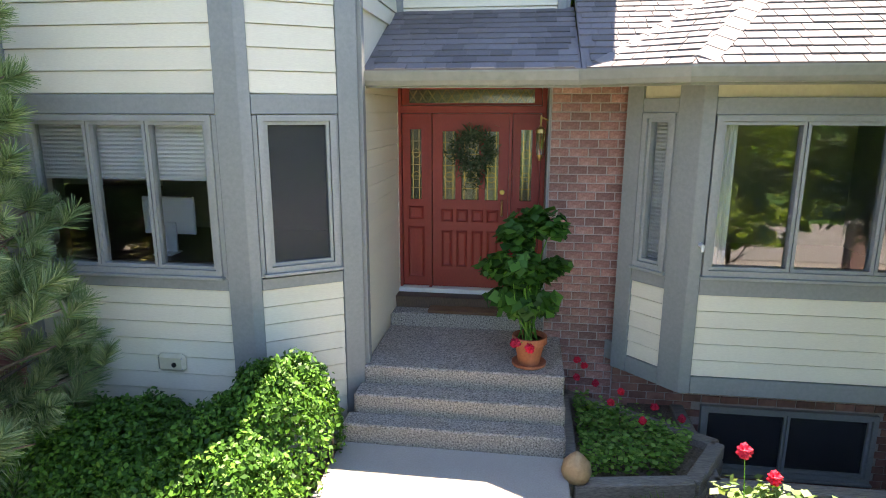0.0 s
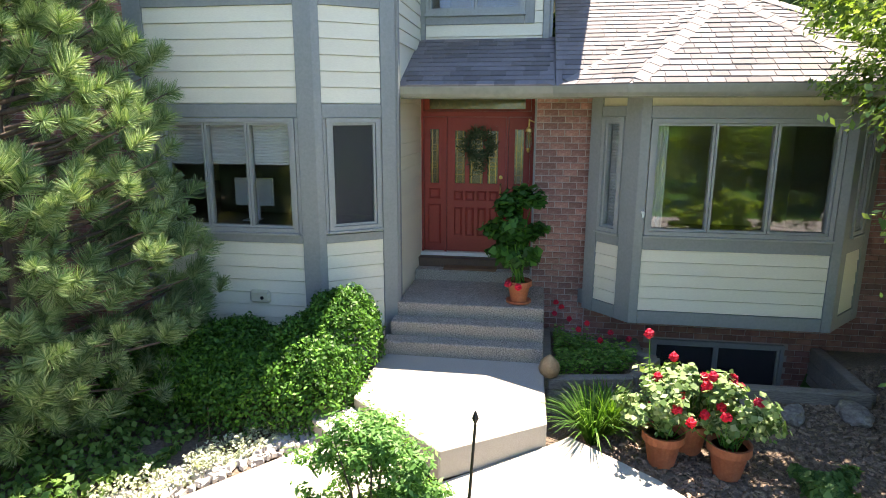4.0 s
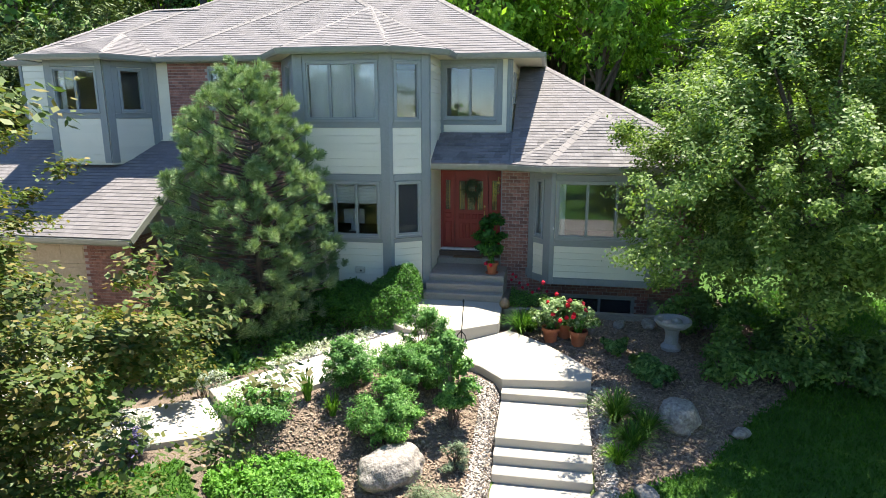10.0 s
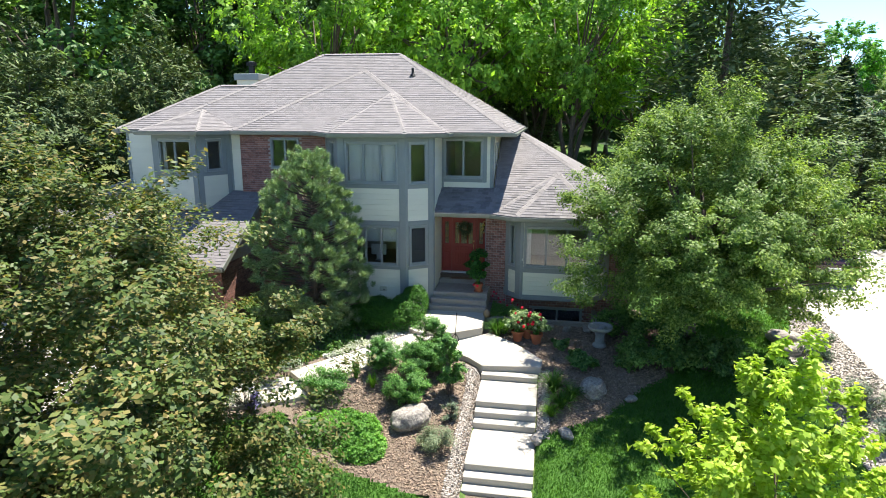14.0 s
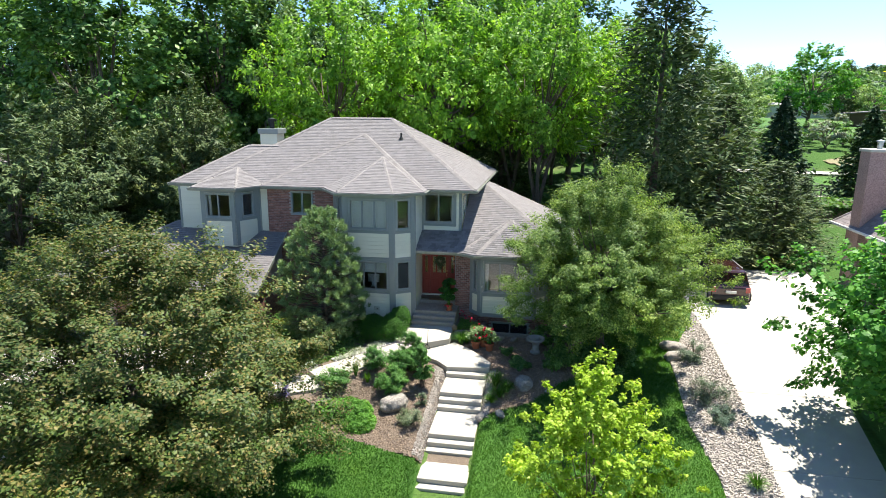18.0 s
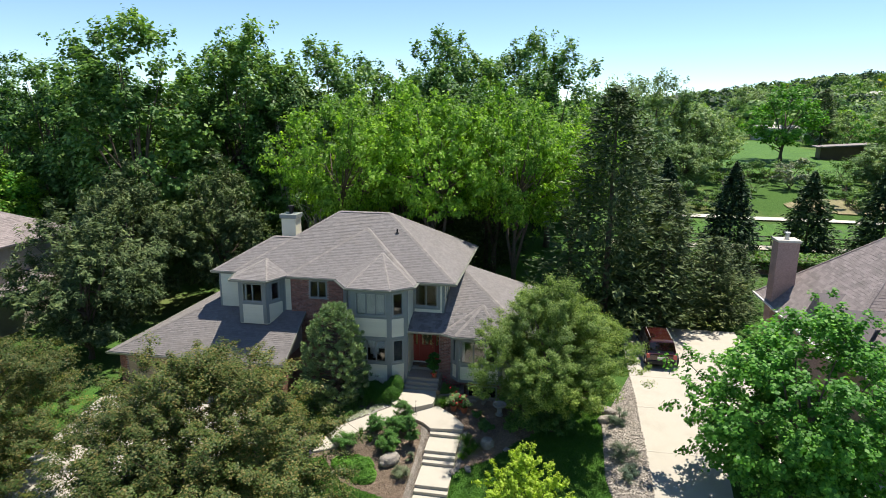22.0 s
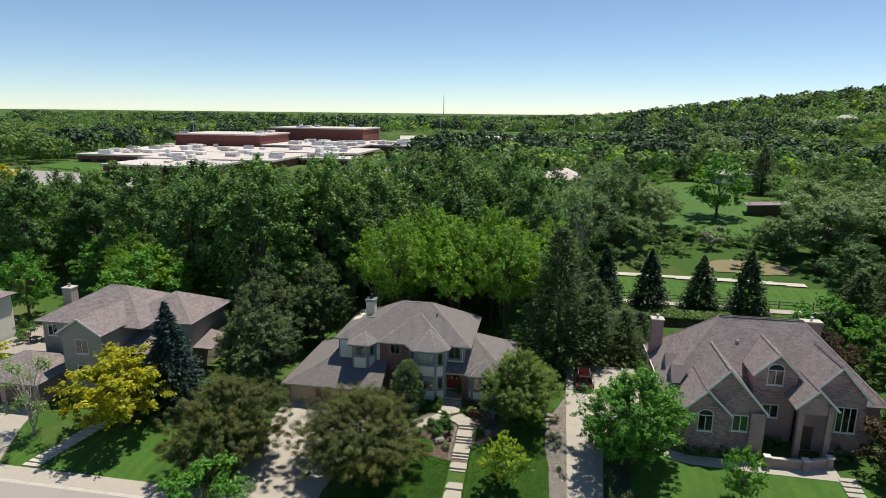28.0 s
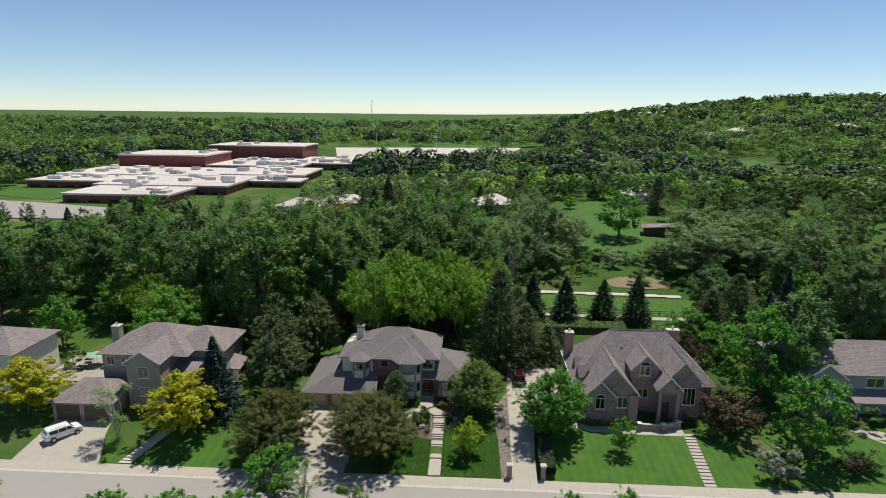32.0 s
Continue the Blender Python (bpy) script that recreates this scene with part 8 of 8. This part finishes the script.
part("pole", Solid().tube([(0.48, -5.62, -1.35), (0.58, -5.68, 0.24)], [0.012, 0.009], 8), IRON, hk)
for side in (-1, 1):
    part("hook", Solid().tube([(0.54, -5.65, -0.3), (0.54 + 0.07 * side, -5.65, -0.38), (0.54 + 0.1 * side, -5.65, -0.5), (0.54 + 0.05 * side, -5.65, -0.54), (0.54 + 0.03 * side, -5.65, -0.46)], [0.011] * 5, 6), IRON, hk)
part("finial", Solid().lathe([(0.004, 0.0), (0.022, 0.04), (0.004, 0.09)], 8, (0.58, -5.68, 0.24)), IRON, hk)

# study behind the bay window
dk = thing("desk", "dark wooden desk inside the bay window", "desk")
part("desk_top", Solid().box(-3.7, -1.85, 0.68, -1.9, -1.2, 0.72), DARKWOOD, dk, bevel=0.005)
for x in (-3.62, -1.98):
    for y in (-1.78, -1.28):
        part("leg", Solid().box(x - 0.03, y - 0.03, -0.02, x + 0.03, y + 0.03, 0.68), DARKWOOD, dk)
im = thing("computer", "silver all-in-one computer seen from behind", "computer")
part("screen", Solid().box(-3.07, -1.53, 0.9, -2.53, -1.5, 1.27), PLASTIC, im, bevel=0.01)
part("stand", Solid().prism([(-2.88, -1.56), (-2.72, -1.56), (-2.72, -1.53), (-2.88, -1.53)], 0.73, 1.02), PLASTIC, im, bevel=0.005)
part("foot", Solid().box(-2.9, -1.7, 0.72, -2.7, -1.5, 0.735), PLASTIC, im, bevel=0.004)


# ---- vehicles, hedge, street furniture ----
def vehicle(name, label, x, y, turn, paint, length=4.6, width=1.85, height=1.68, tail=0.0):
    t = thing(name, label, "car", at=(x, y, gz(x, y) + 0.04), turn=turn)
    L, W, H = length / 2, width / 2, height
    prof = [(-L, 0.35), (-L, 0.95), (-L + 0.12, 1.05), (-L + 0.32, H - 0.06), (-L + 0.6, H), (0.35, H), (0.75, H - 0.08), (1.25, 1.08), (L - 0.35, 0.98), (L - 0.05, 0.8), (L, 0.4), (L - 0.2, 0.28), (-L + 0.2, 0.28)]
    n = len(prof)

    def inset(z):
        return W - max(0, (z - 0.95)) * 0.26
    pts = [(px_, -inset(pz), pz) for px_, pz in prof] + [(px_, inset(pz), pz) for px_, pz in prof]
    body = Solid().add(pts, [tuple(range(n)), tuple(range(2 * n - 1, n - 1, -1))] + [(i, n + i, n + (i + 1) % n, (i + 1) % n) for i in range(n)])
    b = part("body", body, paint, t, bevel=0.05)
    for s in (-1, 1):
        for x0, x1 in ((-L + 0.5, -0.75), (-0.68, 0.25), (0.32, 0.85)):
            zt, zb = H - 0.16, 1.06
            tilt = 0.14 if x0 > 0.3 else 0.0
            q = [(x0, s * (inset(zb) + 0.012), zb), (x1 + tilt * 2, s * (inset(zb) + 0.012), zb), (x1 - tilt, s * (inset(zt) + 0.012), zt), (x0, s * (inset(zt) + 0.012), zt)]
            q2 = [(a, b_ - s * 0.02, c) for a, b_, c in q]
            part("side_window", Solid().add(q + q2, [(0, 1, 2, 3)[::s], (0, 4, 5, 1)[::s], (1, 5, 6, 2)[::s], (2, 6, 7, 3)[::s], (3, 7, 4, 0)[::s]]), VOID, t, "dark side window")
        for xw in (-L + 0.85, L - 0.85):
            w = part("wheel", Solid().lathe([(0.2, 0), (0.33, 0.02), (0.35, 0.08), (0.35, 0.16), (0.33, 0.22), (0.2, 0.22)], 22), RUBBER, t)
            w.matrix_basis = pose(xw, s * (W - 0.2) if s > 0 else -W - 0.02, 0.35, 90, 0, 0) if s < 0 else pose(xw, W + 0.02, 0.35, 90, 0, 0)
            rim = part("rim", Solid().lathe([(0.21, 0.0), (0.2, 0.235), (0.06, 0.25)], 14), STEEL, w)
            rim.location = (0, 0, -0.01)
    part("rear_window", Solid().add([(-L + 0.13, -W + 0.2, 1.1), (-L + 0.13, W - 0.2, 1.1), (-L + 0.33, W - 0.32, H - 0.12), (-L + 0.33, -W + 0.32, H - 0.12), (-L + 0.2, -W + 0.2, 1.1), (-L + 0.2, W - 0.2, 1.1), (-L + 0.4, W - 0.32, H - 0.12), (-L + 0.4, -W + 0.32, H - 0.12)], [(3, 2, 1, 0), (4, 5, 6, 7), (0, 1, 5, 4), (2, 3, 7, 6)]), VOID, t, "dark rear window")
    part("windscreen", Solid().add([(1.22, -W + 0.16, 1.12), (1.22, W - 0.16, 1.12), (0.8, W - 0.3, H - 0.1), (0.8, -W + 0.3, H - 0.1), (1.1, -W + 0.16, 1.1), (1.1, W - 0.16, 1.1), (0.7, W - 0.3, H - 0.12), (0.7, -W + 0.3, H - 0.12)], [(0, 1, 2, 3), (7, 6, 5, 4), (1, 0, 4, 5), (3, 2, 6, 7)]), VOID, t, "dark windscreen")
    part("bumper", Solid().box(-L - 0.06, -W + 0.08, 0.32, -L + 0.05, W - 0.08, 0.58), RUBBER if paint is CARRED else paint, t, bevel=0.03)
    for s in (-1, 1):
        part("tail_lamp", Solid().box(-L - 0.02, s * (W - 0.12) - 0.11, 0.72, -L + 0.06, s * (W - 0.12) + 0.11, 0.98), TAIL, t, "red tail lamp", bevel=0.01)
        part("roof_rail", Solid().bar((-L + 0.7, s * (W - 0.28), H + 0.04), (0.3, s * (W - 0.28), H + 0.04), 0.04), STEEL, t)
    part("plate_bar", Solid().box(-L - 0.07, -0.25, 0.68, -L + 0.01, 0.25, 0.8), WHITE, t, "pale blank plate")
    return t


vehicle("suv", "dark red sport utility car parked in tree shade", 14.2, 6.1, 90, CARRED, 4.7, 1.85, 1.78)
vehicle("white_suv", "white sport utility car on the drive", -49.3, -12.3, 52, CARWHITE, 4.6)


def boxhedge(x0, x1, y0, y1, h, leaf, name, label, n, size):
    x, y = rng.uniform(x0, x1, n), rng.uniform(y0, y1, n)
    z = h * rng.random(n) ** 0.35
    f = rng.integers(0, 5, n)
    x = np.where(f == 0, x0, np.where(f == 1, x1, x)) + rng.normal(size=n) * 0.05
    y = np.where(f == 2, y0, np.where(f == 3, y1, y)) + rng.normal(size=n) * 0.05
    z = np.where(f == 4, h, z) + rng.normal(size=n) * 0.04
    c = np.stack([x, y, z + land(x, y)], 1)
    t = thing(name, label, "hedge")
    part("foliage", quads("foliage", leaves(c, np.tile([0, 0, 1.0], (n, 1)), np.full(n, size), 0.8, 0.5, 0.6), leaf), leaf, t)
    part("core", Solid().prism([(x0 + 0.1, y0 + 0.1), (x1 - 0.1, y0 + 0.1), (x1 - 0.1, y1 - 0.1), (x0 + 0.1, y1 - 0.1)], [gz(a, b) - 0.1 for a, b in ((x0, y0), (x1, y0), (x1, y1), (x0, y1))], [gz(a, b) + h - 0.15 for a, b in ((x0, y0), (x1, y0), (x1, y1), (x0, y1))]), BARK, t)


boxhedge(15.5, 17.3, -16.6, -10.5, 1.5, L_SPRUCE, "clipped_hedge", "dark green clipped hedge beside the drive", 9000, 0.14)
boxhedge(16, 36, 26.2, 28.8, 1.3, L_WOOD, "clipped_hedge", "long low clipped hedge behind the gardens", 9000, 0.3)
for x, y in ((11.55, -17.0), (15.75, -16.95)):
    pp = thing("gate_pillar", "stone pillar with a pale cap at the drive mouth", "pillar")
    part("shaft", Solid().box(x - 0.28, y - 0.28, -3.6, x + 0.28, y + 0.28, -1.6), NBRICK, pp)
    part("cap", Solid().box(x - 0.36, y - 0.36, -1.6, x + 0.36, y + 0.36, -1.42), WHITE, pp, bevel=0.02)
    part("lamp", Solid().box(x - 0.3, y - 0.3, -1.42, x + 0.3, y + 0.3, -1.36), KERB, pp)

# creek, path and rail fence behind
patch("creek_path", [(13, 33.2), (13, 34.6), (40, 34.4), (60, 33.2), (60, 31.8), (40, 33.0)], 0.08, CONC, "pale gravel creek path", "path", 0.7)
patch("dry_bank", [(38, 49.5), (44, 48.6), (51, 49), (53, 53), (47, 56.5), (41, 55.5), (37.5, 53)], 0.08, surface("dry_grass", (0.13, 0.12, 0.055), (0.29, 0.24, 0.14), 6, 0.3, 0.95, 0.8, 0.05, stain=(0.1, 0.14, 0.045)), "dry brown grass on the creek bank", "grass", 0.5)
patch("creek", [(21, 44.8), (21, 46.2), (38, 45.9), (52, 45.1), (52, 43.8), (38, 44.6)], 0.12, KERB, "white stony creek bed", "creek", 0.35)
fn = thing("rail_fence", "weathered two-rail timber fence along the path", "fence")
for k in range(20):
    x = 16 + 2.4 * k
    y = 35.0 - 0.02 * k
    part("post", Solid().box(x - 0.07, y - 0.07, gz(x, y) - 0.1, x + 0.07, y + 0.07, gz(x, y) + 1.1), TIMBER, fn)
    for h in (0.5, 0.95):
        part("rail", Solid().bar((x, y, gz(x, y) + h), (x + 2.4, y - 0.02, gz(x + 2.4, y) + h), 0.05, 0.12), TIMBER, fn)
um = thing("patio_umbrella", "green canvas patio umbrella on the terrace", "umbrella")
part("canopy", Solid().lathe([(1.6, 2.0), (0.8, 2.35), (0.05, 2.6)], 8, (-57, 8, -1.5)), TEAL, um)
part("pole", Solid().tube([(-57, 8, -1.5), (-57, 8, 1.0)], [0.03, 0.03], 8), STEEL, um)
for x, y in ((-55, 7), (-58.5, 6), (-59, 9)):
    tb = thing("patio_table", "dark patio table on the terrace", "table", at=(x, y, gz(x, y) + 0.05))
    part("table_top", Solid().box(-0.6, -0.5, 0.7, 0.6, 0.5, 0.75), IRON, tb)
    for a_, b_ in ((-0.5, -0.4), (0.5, -0.4), (0.5, 0.4), (-0.5, 0.4)):
        part("leg", Solid().box(a_ - 0.03, b_ - 0.03, 0, a_ + 0.03, b_ + 0.03, 0.7), IRON, tb)

# distance: masts, lamp posts, scattered houses
hut = thing("park_hut", "low dark park shelter with a sloping roof", "shelter", at=(61, 93, gz(61, 93)), turn=-12)
part("wall", Solid().box(-4.2, -2.4, -0.3, 4.2, 2.4, 2.5), DARKWOOD, hut)
part("roof", Solid().slab([(-4.9, -3.1, 2.4), (4.9, -3.1, 3.2), (4.9, 3.1, 3.2), (-4.9, 3.1, 2.4)], 0.2), NROOF, hut)
ma = thing("radio_mast", "thin radio mast on the skyline", "mast")
part("shaft", Solid().tube([(-207, 1196, gz(-207, 1196)), (-207, 1196, 62)], [1.0, 0.5], 6), STEEL, ma)
for x, y in ((-130, 330), (-105, 345), (-60, 330), (-20, 345), (25, 360), (-190, 260)):
    lp_ = thing("lamp_post", "tall car park lamp post", "lamp post", group="car park lamps")
    g0 = gz(x, y)
    part("pole", Solid().tube([(x, y, g0), (x, y, g0 + 16)], [0.25, 0.15], 6), STEEL, lp_)
    part("lamp_head", Solid().box(x - 1.2, y - 0.4, g0 + 16, x + 1.2, y + 0.4, g0 + 16.4), STEEL, lp_)
far_roofs = [(-8, 201), (13.5, 124), (-50, 112), (-38, 120), (88, 357), (192, 409), (72, 152), (5, 190), (26, 215), (130, 190), (180, 200), (110, 330), (240, 300), (140, 460), (40, 480), (-30, 560), (-90, 620), (220, 430), (70, 560), (300, 420), (62, 240), (160, 150)]
for i, (x, y) in enumerate(far_roofs):
    hh = thing("distant_house", "distant low house among the trees", "house", group="distant houses", at=(x, y, gz(x, y)), turn=float(rng.uniform(-30, 30)))
    a_, b_ = rng.uniform(6, 10), rng.uniform(4.5, 6)
    part("wall", Solid().box(-a_, -b_, -1, a_, b_, 3.4), random.choice([TAN, GREYS, WHITE, NBRICK]), hh)
    pl, _ = hip(-a_ - 0.6, -b_ - 0.6, a_ + 0.6, b_ + 0.6, 3.4, 0.45)
    rf = Solid()
    for q in pl:
        rf.slab(q, 0.15)
    part("roof", rf, random.choice([NROOF, FLATROOF, SHINGLE]), hh)
    for k in range(3):
        part("window", Solid().box(-a_ + 2 + k * a_ * 0.6, -b_ - 0.05, 1.0, -a_ + 3.4 + k * a_ * 0.6, -b_ + 0.02, 2.4), VOID, hh)
